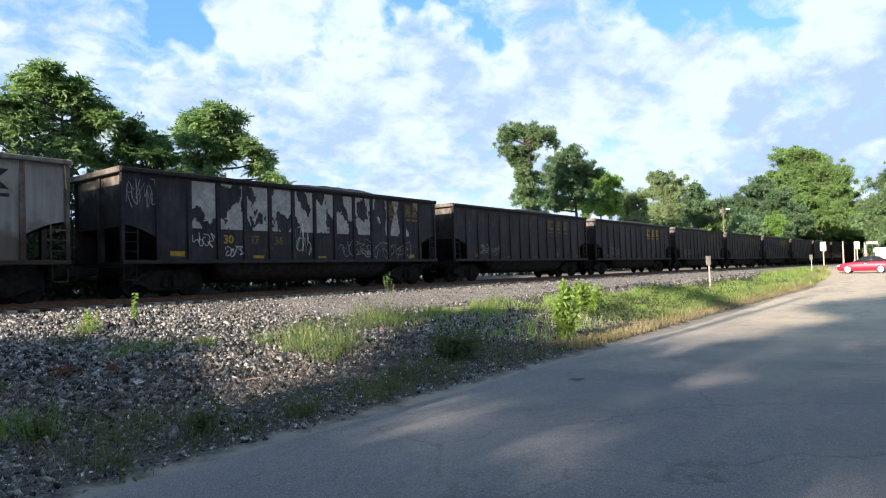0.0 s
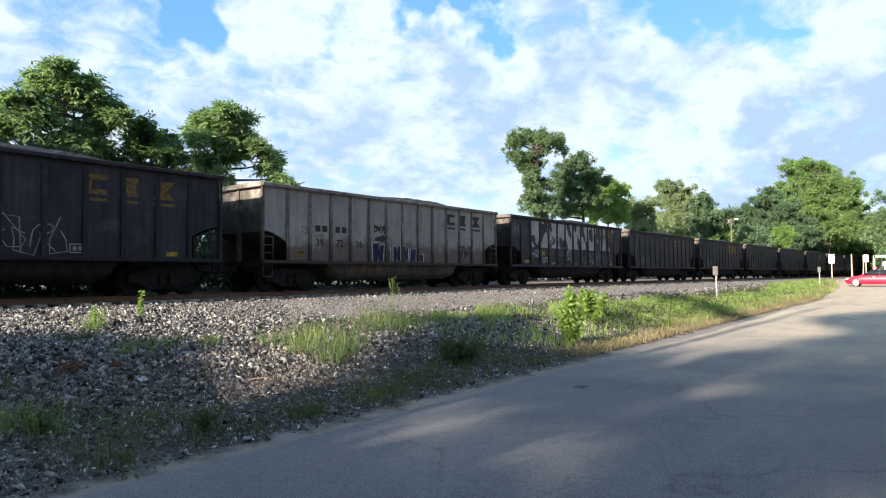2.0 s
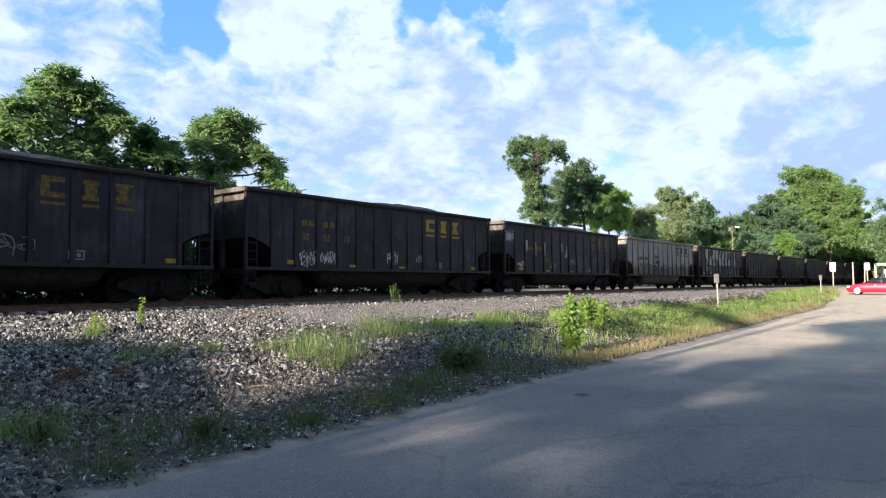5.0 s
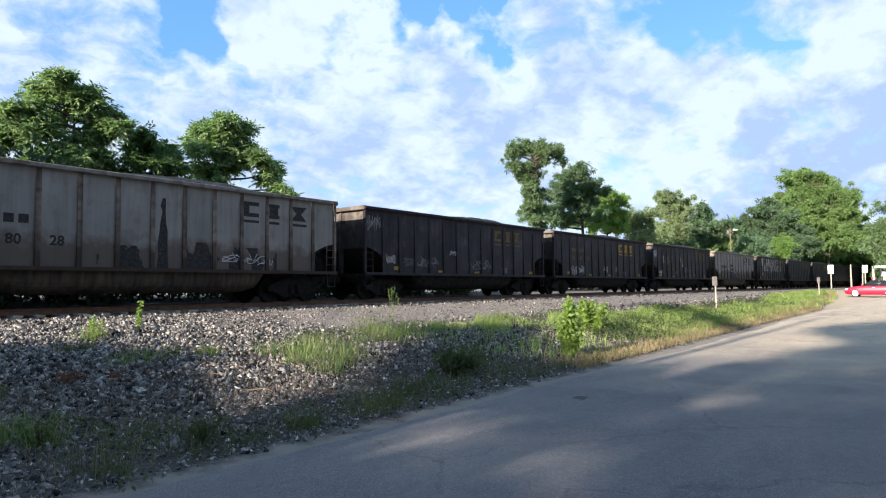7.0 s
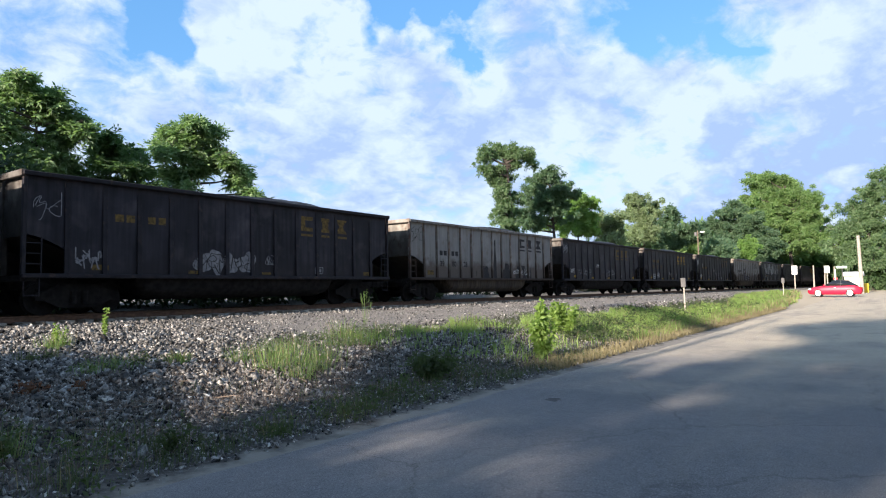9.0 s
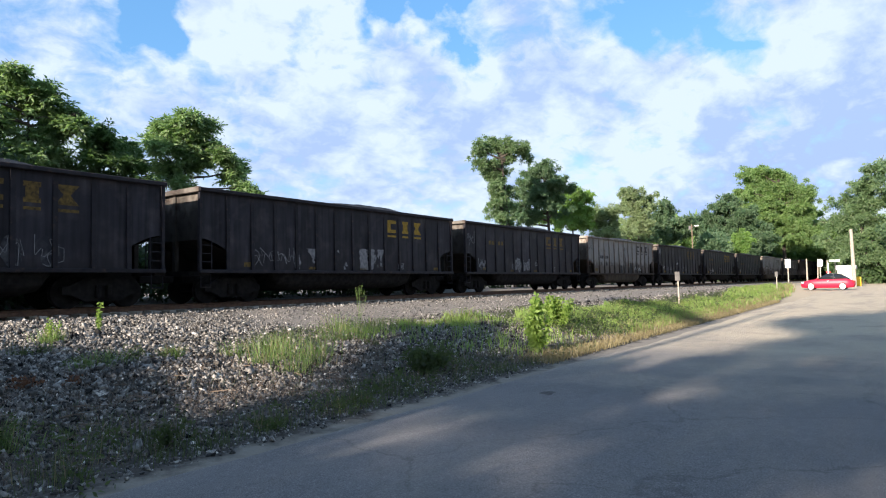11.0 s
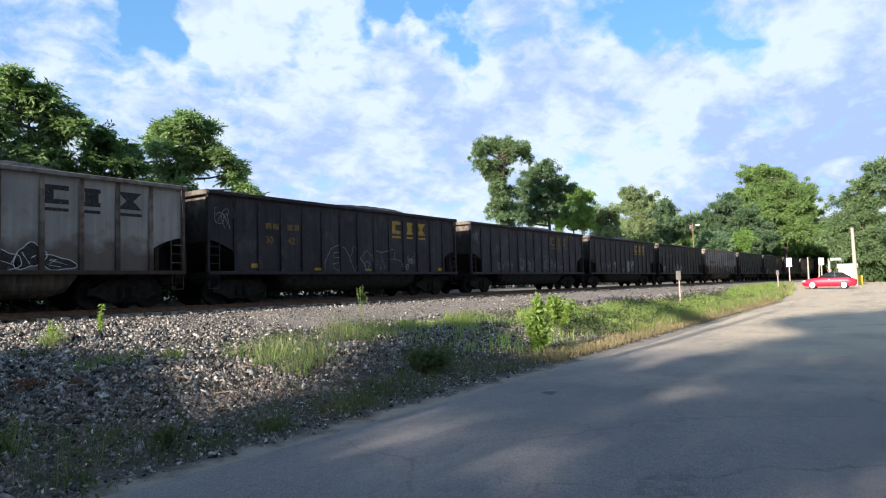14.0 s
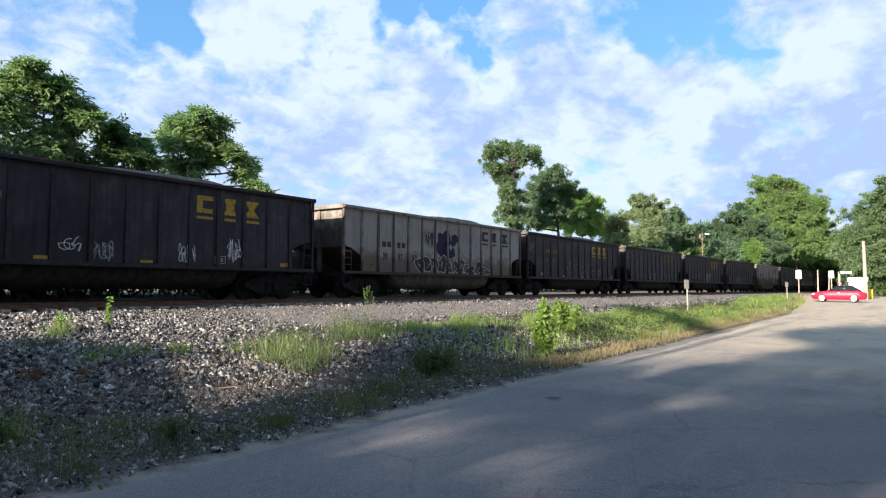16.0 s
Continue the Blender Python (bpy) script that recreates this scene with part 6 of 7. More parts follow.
# ---- gravel ----
def stones():
    rng = np.random.RandomState(3)
    n = 125000
    m = 2 * n
    # denser towards the near part of the bank that the lane passes, coarser and sparser farther off
    far = rng.uniform(0, 1, m) < .15
    x = np.where(far, rng.uniform(24, 78, m), 1.0 + 30 * rng.uniform(0, 1, m) ** 1.7)
    y = np.where(far, rng.uniform(9.5, 18.7, m), rng.uniform(5.2, 18.7, m))
    ok = (y < 3.4 * x + 3) & (y > 5.2 + .25 * rng.uniform(0, 1, m))
    grassy = smooth_step(16.5, 19, x) * (1 - smooth_step(10.0, 11.5, y)) * smooth_step(5.6, 6.4, y)
    ok &= rng.uniform(0, 1, m) > grassy * .92
    ok &= rng.uniform(0, 1, m) < .75 + .25 * smooth_step(5.2, 6.3, y)
    ok &= (x < 40) | (rng.uniform(0, 1, m) < .6)
    # the stones lie in drifts, with bare dirt between
    ok &= rng.uniform(0, 1, m) < .8 + .3 * np.sin(1.7 * x + np.sin(1.1 * y)) * np.sin(1.3 * y + .7 * np.sin(x))
    # rolled flat and mostly fine on the path beside the ties
    path = smooth_step(12.0, 13.4, y) * (1 - smooth_step(17.4, 18.2, y)) * smooth_step(7, 14, x)
    ok &= rng.uniform(0, 1, m) > path * .7
    far = far[ok][:n]
    x, y, path = x[ok][:n], y[ok][:n], path[ok][:n]
    n = len(x)
    size = (rng.gamma(3, .0076, n) + .0115) * np.where(far, 1.5, 1.0) * (.76 + .24 * smooth_step(6.6, 9.0, y)) * (1 - .4 * path)
    base = np.array([(1, 0, 0), (-.5, .87, 0), (-.5, -.87, 0), (0, 0, .9), (0, 0, -.9)], float)
    tri = np.array([(0, 1, 3), (1, 2, 3), (2, 0, 3), (1, 0, 4), (2, 1, 4), (0, 2, 4)])
    v = (base[None] * rng.uniform(.75, 1.3, (n, 5, 1)) + rng.normal(size=(n, 5, 3)) * .3) * rng.uniform(.5, 1.25, (n, 1, 3)) * size[:, None, None]
    a, b = rng.uniform(0, 6.28, n), rng.uniform(-1.5, 1.5, n)
    ca, sa, cb, sb = np.cos(a)[:, None], np.sin(a)[:, None], np.cos(b)[:, None], np.sin(b)[:, None]
    X, Y, Z = v[..., 0], v[..., 1], v[..., 2]
    Y, Z = Y * cb - Z * sb, Y * sb + Z * cb
    X, Y = X * ca - Y * sa, X * sa + Y * ca
    # trodden into the dirt beside the lane
    z = land(x, y) + size * (rng.uniform(-.2, .6, n) - .45 * (1 - smooth_step(6.2, 8.4, y)))
    v = np.stack([X + x[:, None], Y + y[:, None], Z + z[:, None]], -1).reshape(-1, 3)
    f = (tri[None] + (np.arange(n) * 5)[:, None, None]).reshape(-1, 3)
    tagged(new("ballast_stones", big_mesh("ballast_stones", v, f, M_STONE)), "loose grey crushed ballast stones on the bank", "gravel", kind="stuff")


stones()


# ---- grass and weeds ----
def blades(name, label, x, y, h, w, mat, seed, lean=.35, out=None):
    """Thin bent blades, each a strip that narrows to its tip. out: the way each one leans."""
    rng = np.random.RandomState(seed)
    n = len(x)
    z = land(x, y) - .01
    a = rng.uniform(0, 6.28, n) if out is None else out + rng.normal(size=n) * .5
    bend = rng.uniform(.05, 1, n) * lean * h
    dx, dy = np.cos(a), np.sin(a)
    b = rng.uniform(0, 6.28, n)
    p = np.stack([x, y, z], -1)
    s = np.stack([np.cos(b), np.sin(b), 0 * b], -1) * (w * rng.uniform(.6, 1.3, n))[:, None]
    d = np.stack([dx, dy, 0 * dx], -1)
    up = np.array([0, 0, 1.0])
    m = p + d * (bend * .3)[:, None] + up * (h * .62)[:, None]
    t = p + d * bend[:, None] + up * (h * (1 - .25 * lean))[:, None]
    v = np.stack([p - s, p + s, m + s * .7, m - s * .7, t + s * .12, t - s * .12], 1).reshape(-1, 3)
    k = np.arange(n)[:, None] * 6
    quads = np.concatenate([k, k + 1, k + 2, k + 3], 1)
    tops = np.concatenate([k + 3, k + 2, k + 4, k + 5], 1)
    tagged(new(name, big_mesh(name, v, np.concatenate([quads, tops]), mat)), label, "grass", kind="stuff")


def herbs(name, label, spots, per, size, mat, seed):
    """Low leafy growth, a heap of small leaves at each spot (x, y, radius)."""
    rng = np.random.RandomState(seed)
    c = np.repeat(spots, per // 4, 0)
    d = rng.normal(size=(len(c), 3)) * .5
    x, y = c[:, 0] + d[:, 0] * c[:, 2], c[:, 1] + d[:, 1] * c[:, 2]
    z = land(x, y) + np.abs(d[:, 2]) * c[:, 2] * .9
    v, f = leaf_quads(rng, np.stack([x, y, z], -1), 5, size * .7, size, size * .22, .5)
    tagged(new(name, big_mesh(name, v, f, mat)), label, "herbs", kind="stuff")


def grass():
    rng = np.random.RandomState(8)

    def tufts(spots, per, seed):
        r = np.random.RandomState(seed)
        c = np.repeat(np.array(spots), per, 0)
        ox, oy = r.normal(size=len(c)) * c[:, 2] * .42, r.normal(size=len(c)) * c[:, 2] * .42
        return c[:, 0] + ox, c[:, 1] + oy, c[:, 3] * r.uniform(.2, 1.2, len(c)) ** 1.3, np.arctan2(oy, ox)
    # meadow strip between the lane and the track bed
    n = 225000
    x = 11.5 + 68 * rng.uniform(0, 1, n) ** 1.5
    y = rng.uniform(5.5, 13.5, n)
    lim = 11.2 - .7 * smooth_step(16, 24, x) - 2.0 * smooth_step(29, 36, x) + 2.4 * smooth_step(46, 58, x) + .5 * np.sin(.9 * x) + .3 * np.sin(2.3 * x)
    near = np.maximum(smooth_step(17, 20, x + .6 * np.sin(1.3 * y)), (.2 + .4 * smooth_step(13, 15, x)) * smooth_step(10.2, 10.9, y + .4 * np.sin(2.1 * x)))
    patchy = .66 + .34 * np.sin(1.9 * x + 1.3 * np.sin(1.7 * y)) * np.sin(2.3 * y + np.sin(1.2 * x))
    ok = (y < lim) & (y > 5.6 + .5 * rng.uniform(0, 1, n) + (.09 + .1 * rng.uniform(0, 1, n) ** 2) * np.maximum(x - 44 + 2 * np.sin(1.7 * y) + 1.5 * np.sin(.6 * x), 0)) & (rng.uniform(0, 1, n) < (near * .95 + .05) * (.25 + .75 * patchy))
    x, y, tall = x[ok], y[ok], (.1 + .36 * patchy[ok] ** 1.5) * (1 + .35 * smooth_step(30, 45, x[ok]))
    hh = tall * rng.uniform(.35, 1.1, len(x))
    dry = rng.uniform(0, 1, len(x)) < .1 + .45 * (1 - smooth_step(5.8, 6.9, y - .1 * np.maximum(x - 44, 0)))
    blades("meadow_grass", "bright green grass strip between lane and ballast", x[~dry], y[~dry], hh[~dry], np.where(x[~dry] > 45, .026, np.where(x[~dry] > 25, .0155, .0085)), M_MEADOW_LIT, 51, .7)
    blades("straw_grass", "straw-coloured dry blades among the green grass", x[dry], y[dry], hh[dry] * 1.05, np.where(x[dry] > 45, .022, np.where(x[dry] > 25, .0125, .007)), M_DRY, 57, .7)
    r = np.random.RandomState(91)
    gx = 14 + 38 * r.uniform(0, 1, 420) ** 1.4
    gy = r.uniform(5.9, 9.6, 420) + .6 * smooth_step(16, 24, gx)
    herbs("meadow_herbs", "leafy dark green clumps standing in the meadow grass", np.stack([gx, gy, r.uniform(.15, .45, 420)], -1)[gx > 16], 60, .085, M_GRASS_SHADED, 92)
    # thin green film over the far gravel
    n = 12000
    x = rng.uniform(9, 26, n)
    y = 11.4 + .5 * np.sin(.6 * x) + rng.normal(size=n) * .55
    blades("sparse_grass", "thin green grass on the gravel bank", x, y, rng.uniform(.04, .16, n), np.full(n, .005), M_GRASS_SHADED, 52, .8)
    n = 16000
    x = rng.uniform(11, 40, n)
    y = 5.3 + np.abs(rng.normal(size=n)) * .5
    blades("dry_verge_grass", "dry straw-yellow grass along the lane's edge", x, y, rng.uniform(.04, .22, n), np.full(n, .006), M_DRY, 53, 1.0)
    # blades in the shade tone, thick enough to darken the lane's near edge
    n = 4400
    x = rng.uniform(1.2, 14, n)
    y = 5.4 + np.abs(rng.normal(size=n)) * .55
    keep = np.sin(2.1 * x) + np.sin(5.3 * x + 1) + rng.uniform(-1, 1, n) > .1
    blades("verge_grass", "sparse dark green grass along the lane's edge", x[keep], y[keep], rng.uniform(.05, .24, keep.sum()), np.full(keep.sum(), .0035), M_GRASS_SHADED, 54, .8)
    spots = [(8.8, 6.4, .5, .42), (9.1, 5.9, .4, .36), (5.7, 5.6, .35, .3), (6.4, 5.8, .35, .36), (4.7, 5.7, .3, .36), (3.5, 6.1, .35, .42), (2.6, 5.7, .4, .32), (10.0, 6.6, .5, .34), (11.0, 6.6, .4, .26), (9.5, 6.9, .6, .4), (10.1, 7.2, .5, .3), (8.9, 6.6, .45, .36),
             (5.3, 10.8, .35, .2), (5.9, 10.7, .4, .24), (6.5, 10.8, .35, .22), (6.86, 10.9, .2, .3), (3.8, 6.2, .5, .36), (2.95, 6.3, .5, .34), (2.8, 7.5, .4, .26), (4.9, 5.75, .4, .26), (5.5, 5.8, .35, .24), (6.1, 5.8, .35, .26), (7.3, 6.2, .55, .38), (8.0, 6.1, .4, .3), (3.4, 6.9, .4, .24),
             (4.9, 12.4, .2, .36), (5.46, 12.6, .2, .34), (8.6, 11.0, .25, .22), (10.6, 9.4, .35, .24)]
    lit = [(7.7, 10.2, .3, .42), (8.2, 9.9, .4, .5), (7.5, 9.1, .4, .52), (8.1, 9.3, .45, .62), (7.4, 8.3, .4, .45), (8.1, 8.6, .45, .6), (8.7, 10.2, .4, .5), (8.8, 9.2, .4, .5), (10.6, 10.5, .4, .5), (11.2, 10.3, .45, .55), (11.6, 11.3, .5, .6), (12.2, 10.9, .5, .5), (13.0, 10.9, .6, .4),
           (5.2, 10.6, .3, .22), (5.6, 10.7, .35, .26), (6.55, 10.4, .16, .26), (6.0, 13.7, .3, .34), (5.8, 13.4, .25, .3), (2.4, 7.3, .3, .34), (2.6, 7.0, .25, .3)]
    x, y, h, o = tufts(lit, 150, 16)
    blades("tall_grass_tufts", "tall sunlit grass tufts on the gravel bank", x, y, h, np.full(len(x), .0045), M_TUFT_LIT, 75, 1.1, o)
    x, y, h, o = tufts(lit, 28, 17)
    blades("tall_straw", "pale dry stalks standing in the tall grass tufts", x, y, h * 1.15, np.full(len(x), .0035), M_DRY, 80, .6, o)
    # fine dead stems lie all over the shaded gravel
    n = 9000
    x, y = 2.2 + 9 * rng.uniform(0, 1, n) ** 1.2, rng.uniform(5.7, 10.4, n)
    blades("dead_stems", "fine grey-brown dead stems strewn over the gravel", x, y, rng.uniform(.04, .2, n), np.full(n, .003), M_TWIG, 76, 2.6)
    n = 2700
    x, y = 1.6 + 10 * rng.uniform(0, 1, n), 5.5 + 3.2 * rng.uniform(0, 1, n) ** 1.7
    keep = np.sin(1.9 * x + y) + np.sin(3.1 * y - x) + rng.uniform(-1, 1, n) > 0
    blades("sparse_weeds", "sparse dark green weeds between the stones", x[keep], y[keep], rng.uniform(.03, .2, keep.sum()), np.full(keep.sum(), .0035), M_GRASS_SHADED, 77, 1.1)
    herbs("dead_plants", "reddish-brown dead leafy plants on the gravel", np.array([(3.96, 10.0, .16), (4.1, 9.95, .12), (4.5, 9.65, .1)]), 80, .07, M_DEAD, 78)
    herbs("shade_herbs", "dark leafy herb bush beside the lane", np.array([(9.5, 6.9, .45), (9.9, 7.1, .4), (9.2, 6.8, .35), (7.4, 6.15, .35), (6.9, 6.1, .25)]), 72, .08, M_GRASS_SHADED, 79)
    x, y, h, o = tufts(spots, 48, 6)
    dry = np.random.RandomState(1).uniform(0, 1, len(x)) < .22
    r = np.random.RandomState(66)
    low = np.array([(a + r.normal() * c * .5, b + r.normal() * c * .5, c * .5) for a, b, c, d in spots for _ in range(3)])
    herbs("low_herbs", "low dark green leafy herbs among the tufts", low, 20, .065, M_GRASS_SHADED, 67)
    blades("weed_tufts", "green weed and grass tufts on the gravel", x[~dry], y[~dry], h[~dry], np.full((~dry).sum(), .0038), M_GRASS_SHADED, 55, .75, o[~dry])
    blades("tuft_straw", "straw-coloured dead blades in the grass tufts", x[dry], y[dry], h[dry], np.full(dry.sum(), .0034), M_DRY, 58, .9, o[dry])
    x, y, h, o = tufts([(2.7, 8.7, .3, .2), (3.2, 8.9, .3, .22), (4.3, 8.3, .6, .14), (5.4, 8.0, .8, .12), (6.4, 7.4, .8, .12), (7.5, 7.2, .6, .16)], 90, 7)
    blades("dead_stalks", "reddish-brown dead weed stalks lying on the gravel", x, y, h, np.full(len(x), .004), M_TWIG, 56, 1.6, o)


grass()


def leafy_weed(name, x, y, stems, height, spread, size, label, seed, seedy=False, mat=M_WEED):
    rng = np.random.RandomState(seed)
    weed = new(name)
    weed.location = (x, y, float(land(x, y)) - .01)
    cs = []
    for _ in range(stems):
        a, r, h = rng.uniform(0, 6.28), rng.uniform(0, spread), height * rng.uniform(.6, 1.05)
        p, q = Vector((.3 * r * math.cos(a), .3 * r * math.sin(a), 0)), Vector((r * math.cos(a), r * math.sin(a), h))
        bm = bmesh.new()
        add_tube(bm, p, q, .004 if seedy else .008, .003, 5)
        part("stem", from_bm("stem", bm, mat), weed)
        for t in np.linspace(.82 if seedy else .18, 1, 5 if seedy else max(5, int(h / .055))):
            cs.append(p.lerp(q, t))
    v, f = leaf_quads(rng, np.array([tuple(c) for c in cs]), 7, size * .4, size, size * .28, .1)
    part("leaves", big_mesh("leaves", v, f, mat), weed)
    tagged(weed, label, "weed", "weeds on the bank")


leafy_weed("broadleaf_weed", 12.3, 6.25, 12, 1.15, .3, .115, "bright green broad-leaved weed bush on the gravel", 1)
leafy_weed("broadleaf_weed", 17.0, 8.0, 16, .95, .5, .13, "bright green broad-leaved weed bush at the grass edge", 2)
leafy_weed("broadleaf_weed", 8.9, 6.6, 26, .44, .62, .09, "low dark green weed bush beside the lane", 3, mat=M_GRASS_SHADED)
leafy_weed("upright_weed", 7.26, 14.4, 3, .66, .09, .07, "single upright green weed on the ballast", 4)
leafy_weed("upright_weed", 6.0, 13.7, 6, .42, .3, .06, "small upright green weeds on the ballast", 5)
leafy_weed("seed_stalk_weed", 14.6, 13.4, 7, 1.05, .26, .035, "thin weed stalks with pale seed heads", 6, True, M_TUFT_LIT)
leafy_weed("broadleaf_weed", 2.55, 6.9, 7, .3, .25, .05, "low green weed bush on the gravel", 7, mat=M_GRASS_SHADED)
leafy_weed("broadleaf_weed", 2.6, 8.6, 8, .3, .2, .07, "low green weed bush on the gravel", 8, mat=M_GRASS_SHADED)
leafy_weed("broadleaf_weed", 3.7, 5.95, 7, .25, .28, .045, "low green weed bush beside the lane", 9, mat=M_GRASS_SHADED)


def twig(x, y, ang, ln, seed):
    rng = random.Random(seed)
    bm = bmesh.new()
    p = Vector((0, 0, .06))
    for i in range(4):
        q = p + Vector((math.cos(ang + rng.uniform(-.4, .4)), math.sin(ang + rng.uniform(-.4, .4)), rng.uniform(-.1, .14))) * ln / 4
        add_tube(bm, p, q, .009 - .0016 * i, .009 - .0016 * (i + 1), 5)
        p = q
    ob = new("dead_twig", from_bm("dead_twig", bm, M_TWIG))
    ob.location = (x, y, float(land(x, y)) + .02)
    tagged(ob, "dry brown dead twig lying on the gravel", "twig", "twigs on the gravel")


for i in range(26):
    r = random.Random(70 + i)
    twig(r.uniform(2.6, 8.5), r.uniform(6.2, 9.2), r.uniform(-1.4, 1.4), r.uniform(.15, .5), i)


# ---- posts, signs and poles ----
def ground_post(x, y, height, lean):
    post = new("marker_post")
    post.matrix_basis = pose(x, y, float(land(x, y)) - .05, 0, lean, 0)
    bm = bmesh.new()
    add_box(bm, -.032, .032, -.032, .032, 0, height, .006)
    part("post", from_bm("post", bm, M_WOOD), post)
    bm = bmesh.new()
    add_box(bm, -.1, -.05, -.11, .11, height - .4, height + .02, .01)
    part("plate", from_bm("plate", bm, M_GREYBOX), post, "grey metal plate")
    tagged(post, "thin whitish wooden post with a grey metal plate", "post", "marker posts by the lane")


ground_post(30.5, 8.2, 1.68, -4)
ground_post(58.0, 7.9, 1.68, -1)


def sign(x, y, base, height, w, h, label, turn=0):
    ob = new("road_sign")
    ob.matrix_basis = pose(x, y, base, 0, 0, turn)
    bm = bmesh.new()
    add_box(bm, -.06, .06, -.06, .06, 0, height, .01)
    part("post", from_bm("post", bm, M_WOOD), ob)
    bm = bmesh.new()
    add_box(bm, -.1, -.065, -w / 2, w / 2, height - h, height + .05, .02)
    part("sign_plate", from_bm("sign_plate", bm, M_WHITE), ob, "blank white plate")
    tagged(ob, label, "sign", "signs at the crossing")


sign(88.0, 10.7, .45, 2.75, .6, 1.0, "white rectangular road sign on a wooden post by the crossing")
sign(95.0, 7.9, .3, 2.9, .58, .85, "white rectangular road sign on a wooden post by the crossing")


def pole(name, x, y, base, height, r, lean, label, arm=False, mat=M_WOOD):
    ob = new(name)
    ob.matrix_basis = pose(x, y, base, lean, 0, 0)
    bm = bmesh.new()
    add_tube(bm, (0, 0, 0), (0, 0, height), r, r * .7, 10)
    part("shaft", from_bm("shaft", bm, mat), ob)
    if arm:
        bm = bmesh.new()
        add_tube(bm, (0, 0, height - .5), (-.1, -.5, height - .25), .05, .04, 6)
        part("lamp_arm", from_bm("lamp_arm", bm, M_GREYBOX), ob)
        bm = bmesh.new()
        add_box(bm, -.25, .05, -.95, -.42, height - .32, height - .16, .04)
        part("lamp_head", from_bm("lamp_head", bm, M_WHITE), ob)
        bm = bmesh.new()
        add_box(bm, -.12, .12, .1, .42, height - .75, height - .2, .03)
        part("transformer_box", from_bm("transformer_box", bm, M_GREYBOX), ob)
    tagged(ob, label, "pole", "poles round the crossing")


pole("utility_pole", 92.8, 22.9, .4, 8.2, .1, 0, "weathered wooden utility pole with a short street lamp arm", True, M_TWIG)
# this second pole stands unseen, placed to cast a thin shadow along the lane
pole("utility_pole", -8.0, 5.45, 0, 13.2, .13, 0, "tall weathered wooden utility pole beside the lane")
pole("leaning_pole", 79.0, 3.55, 0, 6.0, .2, -1, "pale bare wooden pole leaning beside the road")
pole("crossing_post", 90.0, 8.9, .3, 3.0, .1, 0, "grey wooden post by the crossing")
pole("crossing_post", 99.0, 7.4, .2, 3.0, .1, 0, "grey wooden post by the crossing")
pole("crossing_post", 97.0, 8.4, .2, 2.4, .09, 2, "grey wooden post by the crossing")


def crossing_flasher(x, y, base):
    ob = new("crossing_signal")
    ob.location = (x, y, base)
    bm = bmesh.new()
    add_tube(bm, (0, 0, 0), (0, 0, 2.6), .07, .07, 8)
    part("mast", from_bm("mast", bm, M_WHITE), ob)
    bm = bmesh.new()
    add_box(bm, -.05, .05, -.25, .25, 1.3, 1.5, .02)
    part("red_board", from_bm("red_board", bm, M_RED), ob, "red board")
    tagged(ob, "white crossing mast with a red board", "signal")


crossing_flasher(96.0, 7.1, .2)


def bollard(x, y):
    bm = bmesh.new()
    add_tube(bm, (0, 0, 0), (0, 0, 1.0), .24, .24, 14)
    add_tube(bm, (0, 0, 1.0), (0, 0, 1.08), .24, .14, 14)
    ob = new("bollard", from_bm("bollard", bm, M_YELLOW_POST))
    ob.location = (x, y, -.02)
    tagged(ob, "thick yellow painted bollard beside the road", "bollard")


bollard(84.0, 3.38)


def street_sign(x, y):
    ob = new("street_sign")
    ob.location = (x, y, -.05)
    bm = bmesh.new()
    add_tube(bm, (0, 0, 0), (0, 0, 3.0), .04, .04, 8)
    part("post", from_bm("post", bm, M_GREYBOX), ob)
    bm = bmesh.new()
    add_box(bm, -.02, .02, -.45, .55, 2.74, 2.98, .01)
    part("name_plate", from_bm("name_plate", bm, M_STREET), ob, "pale green street name plate")
    tagged(ob, "pale green street sign on a thin grey post", "sign", "signs at the crossing")


street_sign(80.5, 5.3)


def shed(x, y):
    ob = new("shed")
    ob.location = (x, y, -.05)
    part("wall", box_mesh("wall", -2.0, 2.0, -.85, .85, 0, 1.95, M_WALL), ob)
    bm = bmesh.new()
    add_prism(bm, [(-2.2, 1.93), (2.2, 1.93), (2.2, 2.0), (0, 2.45), (-2.2, 2.0)], -1.05, 1.05)
    part("roof", from_bm("roof", bm, M_ROOF), ob, "pale metal roof")
    part("door", box_mesh("door", -2.05, -2.003, -.75, .05, .05, 1.75, M_WHITE, .01), ob, "white door")
    tagged(ob, "small tan shed with a pale metal roof", "shed")


shed(92.0, 4.9)


# ---- parked car ----
def loft(sections):
    """A closed body from cross-sections of equal length."""
    bm = bmesh.new()
    rings = [[bm.verts.new(p) for p in s] for s in sections]
    k = len(rings[0])
    for a, b in zip(rings, rings[1:]):
        for i in range(k):
            bm.faces.new((a[i], a[(i + 1) % k], b[(i + 1) % k], b[i]))
    bm.faces.new(rings[0])
    bm.faces.new(rings[-1][::-1])
    return bm


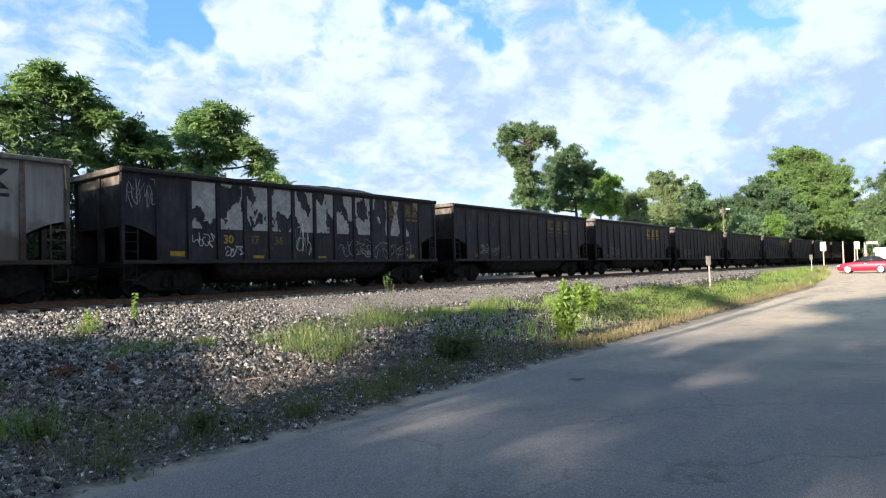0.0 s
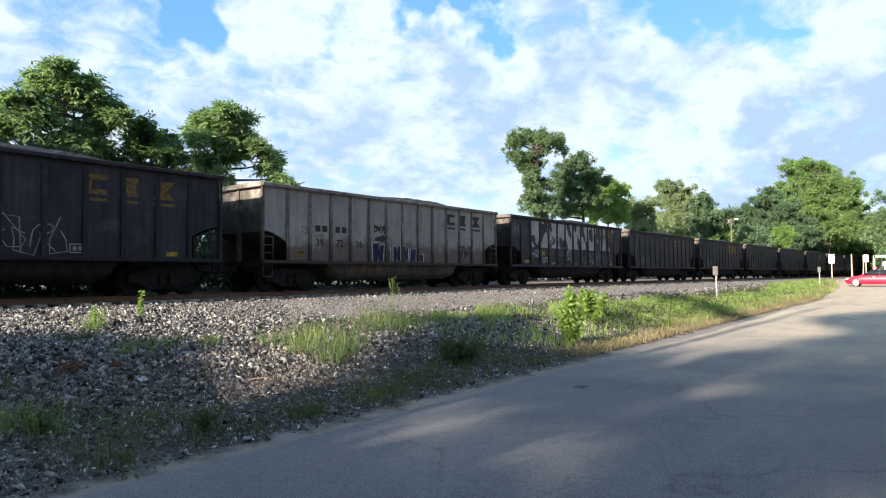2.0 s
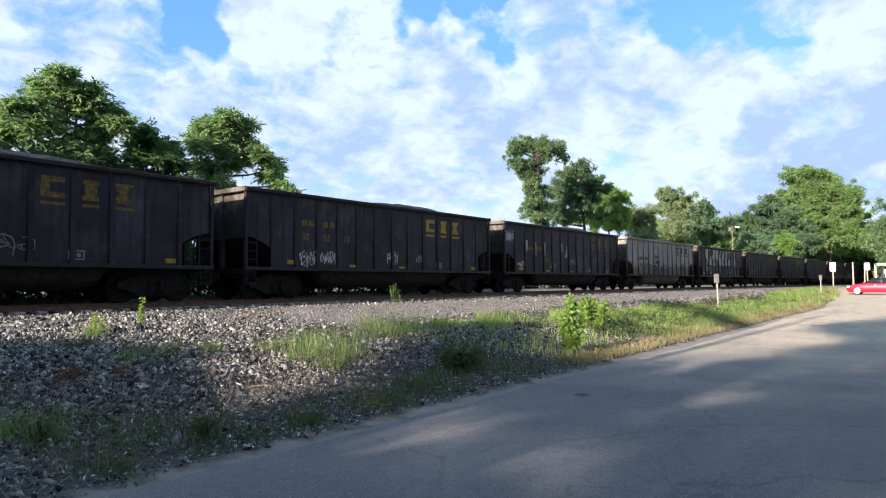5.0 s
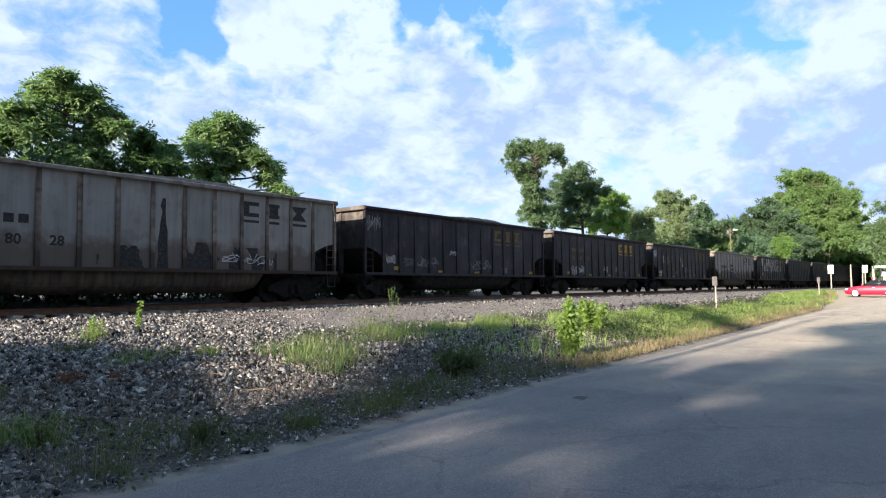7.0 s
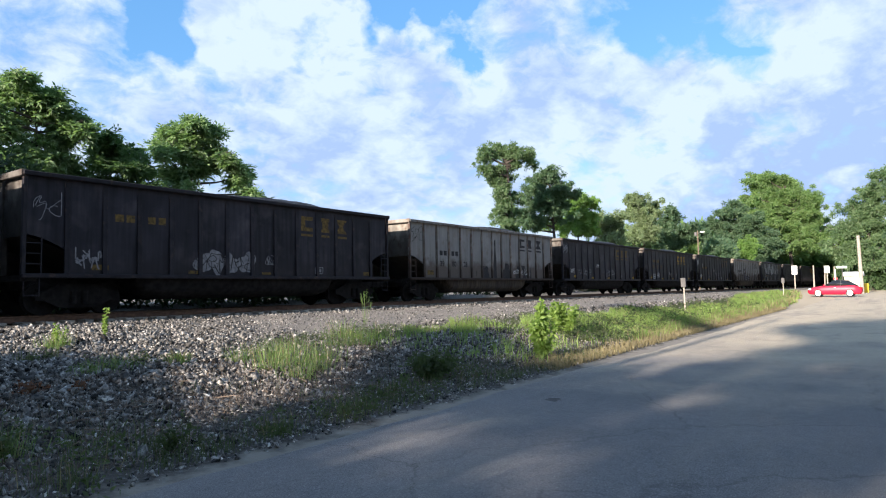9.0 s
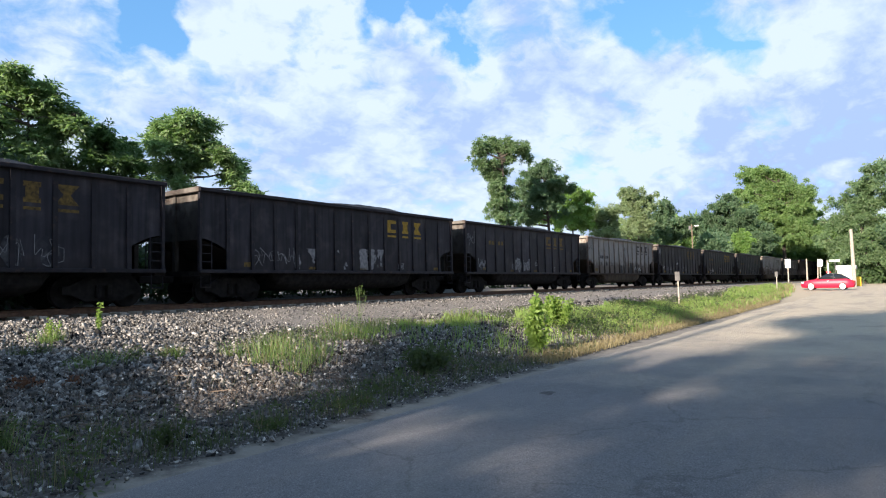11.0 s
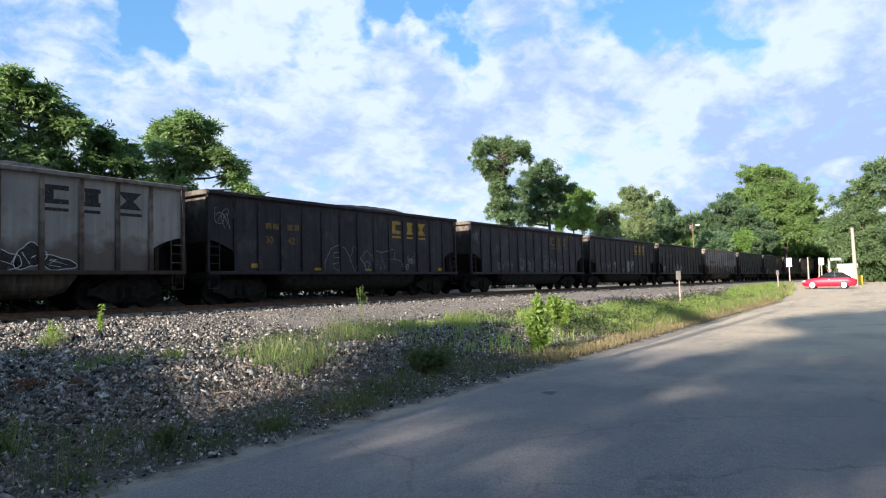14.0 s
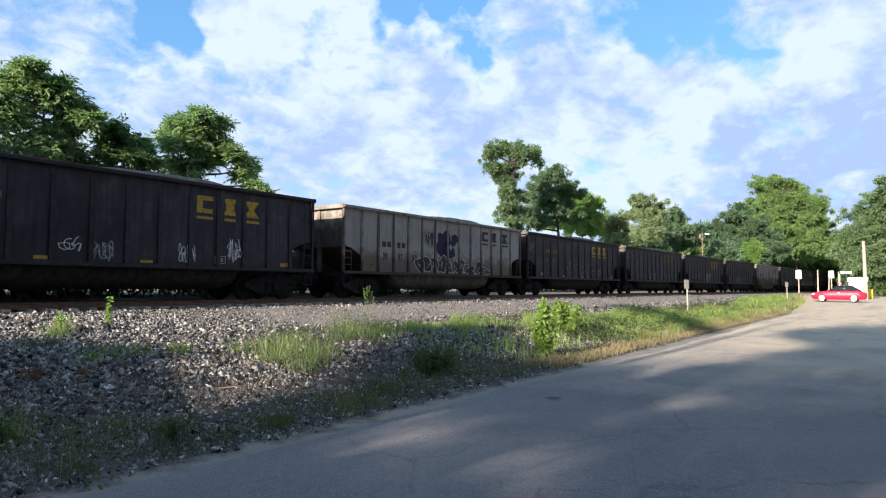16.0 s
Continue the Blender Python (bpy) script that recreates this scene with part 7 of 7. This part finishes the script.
def parked_sedan(m):
    car = new("sedan_car")
    car.matrix_basis = m

    def ring(x, half, low, belt):
        pts = [(-half * .86, low), (-half * .98, low + .12), (-half, (low + belt) / 2), (-half * .97, belt - .06), (-half * .88, belt), (0, belt + .035)]
        pts = pts + [(-y, z) for y, z in reversed(pts[:-1])]
        return [(x, y, z) for y, z in pts]
    body = loft([ring(-2.36, .62, .42, .62), ring(-2.25, .8, .24, .78), ring(-1.7, .9, .2, .96), ring(-.9, .91, .19, .95), ring(.6, .91, .19, .93), ring(1.1, .9, .19, .9), ring(1.85, .86, .2, .8), ring(2.22, .74, .24, .66), ring(2.36, .55, .36, .54)])
    part("body", from_bm("body", body, M_RED, True), car, "glossy red bodywork")

    def glass_ring(x, half, z0, z1, top):
        return [(x, -half, z0), (x, -top, z1), (x, 0, z1 + .03), (x, top, z1), (x, half, z0)]
    cabin = loft([glass_ring(-1.95, .76, .93, .96, .66), glass_ring(-1.2, .82, .93, 1.33, .6), glass_ring(-.5, .83, .92, 1.41, .6), glass_ring(.1, .82, .91, 1.36, .6), glass_ring(.95, .78, .9, .93, .68)])
    part("window_band", from_bm("window_band", cabin, M_GLASS, True), car, "dark tinted windows")
    roof = loft([glass_ring(-1.25, .61, 1.315, 1.34, .58), glass_ring(-.5, .62, 1.4, 1.43, .58), glass_ring(.12, .61, 1.35, 1.37, .58)])
    part("roof", from_bm("roof", roof, M_BLACK_ROOF, True), car, "black roof")
    for x0, x1 in ((-.62, -.54), ):
        for y in (-1, 1):
            bm = bmesh.new()
            v = [bm.verts.new(p) for p in ((x0, y * .845, .92), (x1, y * .845, .92), (x1, y * .63, 1.4), (x0, y * .63, 1.4))]
            bm.faces.new(v)
            part("door_pillar", from_bm("door_pillar", bm, M_BLACK_ROOF), car)
    for y in (-1, 1):
        part("headlight", box_mesh("headlight", 2.02, 2.27, y * .66 - .12, y * .66 + .12, .58, .72, M_LAMP_CLEAR, .03), car, "clear headlight")
        part("tail_light", box_mesh("tail_light", -2.34, -2.1, y * .66 - .14, y * .66 + .14, .64, .78, M_LAMP_RED, .03), car, "red tail light")
        part("mirror", box_mesh("mirror", .72, .88, y * .98 - .08, y * .98 + .08, .93, 1.05, M_RED, .03), car)
        part("door_handle", box_mesh("door_handle", -.2, 0, y * .925 - .015, y * .925 + .015, .78, .82, M_ALLOY, .006), car)
        for x in (-1.36, 1.4):
            w = part("wheel", from_bm("tyre", tyre_bm(), M_TYRE, False), car, "black tyre on silver rim", at=(x, y * .8, .33))
            bm = bmesh.new()
            add_tube(bm, (0, y * .02, 0), (0, y * .125, 0), .25, .25, 20)
            part("rim", from_bm("rim", bm, M_ALLOY), w)
    tagged(car, "glossy red four-door sedan with black roof on the cross street", "car")


def tyre_bm():
    bm = bmesh.new()
    add_tube(bm, (0, -.11, 0), (0, .11, 0), .33, .33, 22)
    return bm


parked_sedan(pose(66.5, 5.0, .02, 0, 0, 88) @ Matrix.Diagonal((.87, .9, 1.02, 1)))


# ---- small marks on the lane ----
def road_patch():
    rng = random.Random(4)
    pts = [(8.1 + .24 * math.cos(a) * rng.uniform(.8, 1.15), 4.03 + .11 * math.sin(a) * rng.uniform(.7, 1.2), .008 + .0) for a in np.linspace(0, 6.1, 22)]
    low = [(x, y, -.02) for x, y, z in pts]
    k = len(pts)
    me = mesh_of("tar_patch", pts + low, [tuple(range(k))] + [(i, i + k, (i + 1) % k + k, (i + 1) % k) for i in range(k)], M_OIL)
    tagged(new("tar_patch", me), "small dark tar patch on the lane", "patch")


road_patch()


# the train gathers a little speed; cars stand a little unevenly in the slack of their couplers
DRIFT_T = [0, 4, 6.5, 9, 11.5, 13.5, 16]
DRIFT_S = [0, -1.5, -.93, -1.48, -1.58, -1.43, -1.38]
SLACK_K = [-15, -1, 0, 1, 2, 3, 4, 5, 6, 7, 8, 9, 10, 11]
SLACK_S = [.68, .71, .74, .6, .63, .85, .7, .6, .8, 1.0, 1.02, 1.62, 1.42, 1.45]


def run_of(k, t):
    """How far along the track the middle of car k stands at t seconds."""
    return START - CAR_PITCH * k + BODY + SPEED * t + float(np.interp(k, SLACK_K, SLACK_S)) + float(np.interp(t, DRIFT_T, DRIFT_S))


def motions():
    for k, car in cars:
        path = []
        for t in np.linspace(0, 16, 33):
            s = run_of(k, t)
            turn = math.degrees(math.atan2(track_y(s + 6) - track_y(s - 6), 12))
            path.append((t, pose(s, track_y(s), rail_z(s), 0, 0.353, turn)))
        walk(car, path)
    # the wheels of the cars that pass roll on the rail without slipping
    times = np.linspace(0, 16, 321)
    spin = [math.degrees((run_of(0, t) - run_of(0, 0)) / .46) for t in times]
    for k, car in cars:
        if -1 <= k <= 10:
            for truck in car.children:
                for wheel in truck.children:
                    if wheel.name.startswith("wheel"):
                        x, y, z = wheel.location
                        flip = pose(0, 0, 0, 0, 0, 180 if y > 0 else 0)
                        walk(wheel, [(t, pose(x, y, z, 0, a, 0) @ flip) for t, a in zip(times, spin)])


motions()
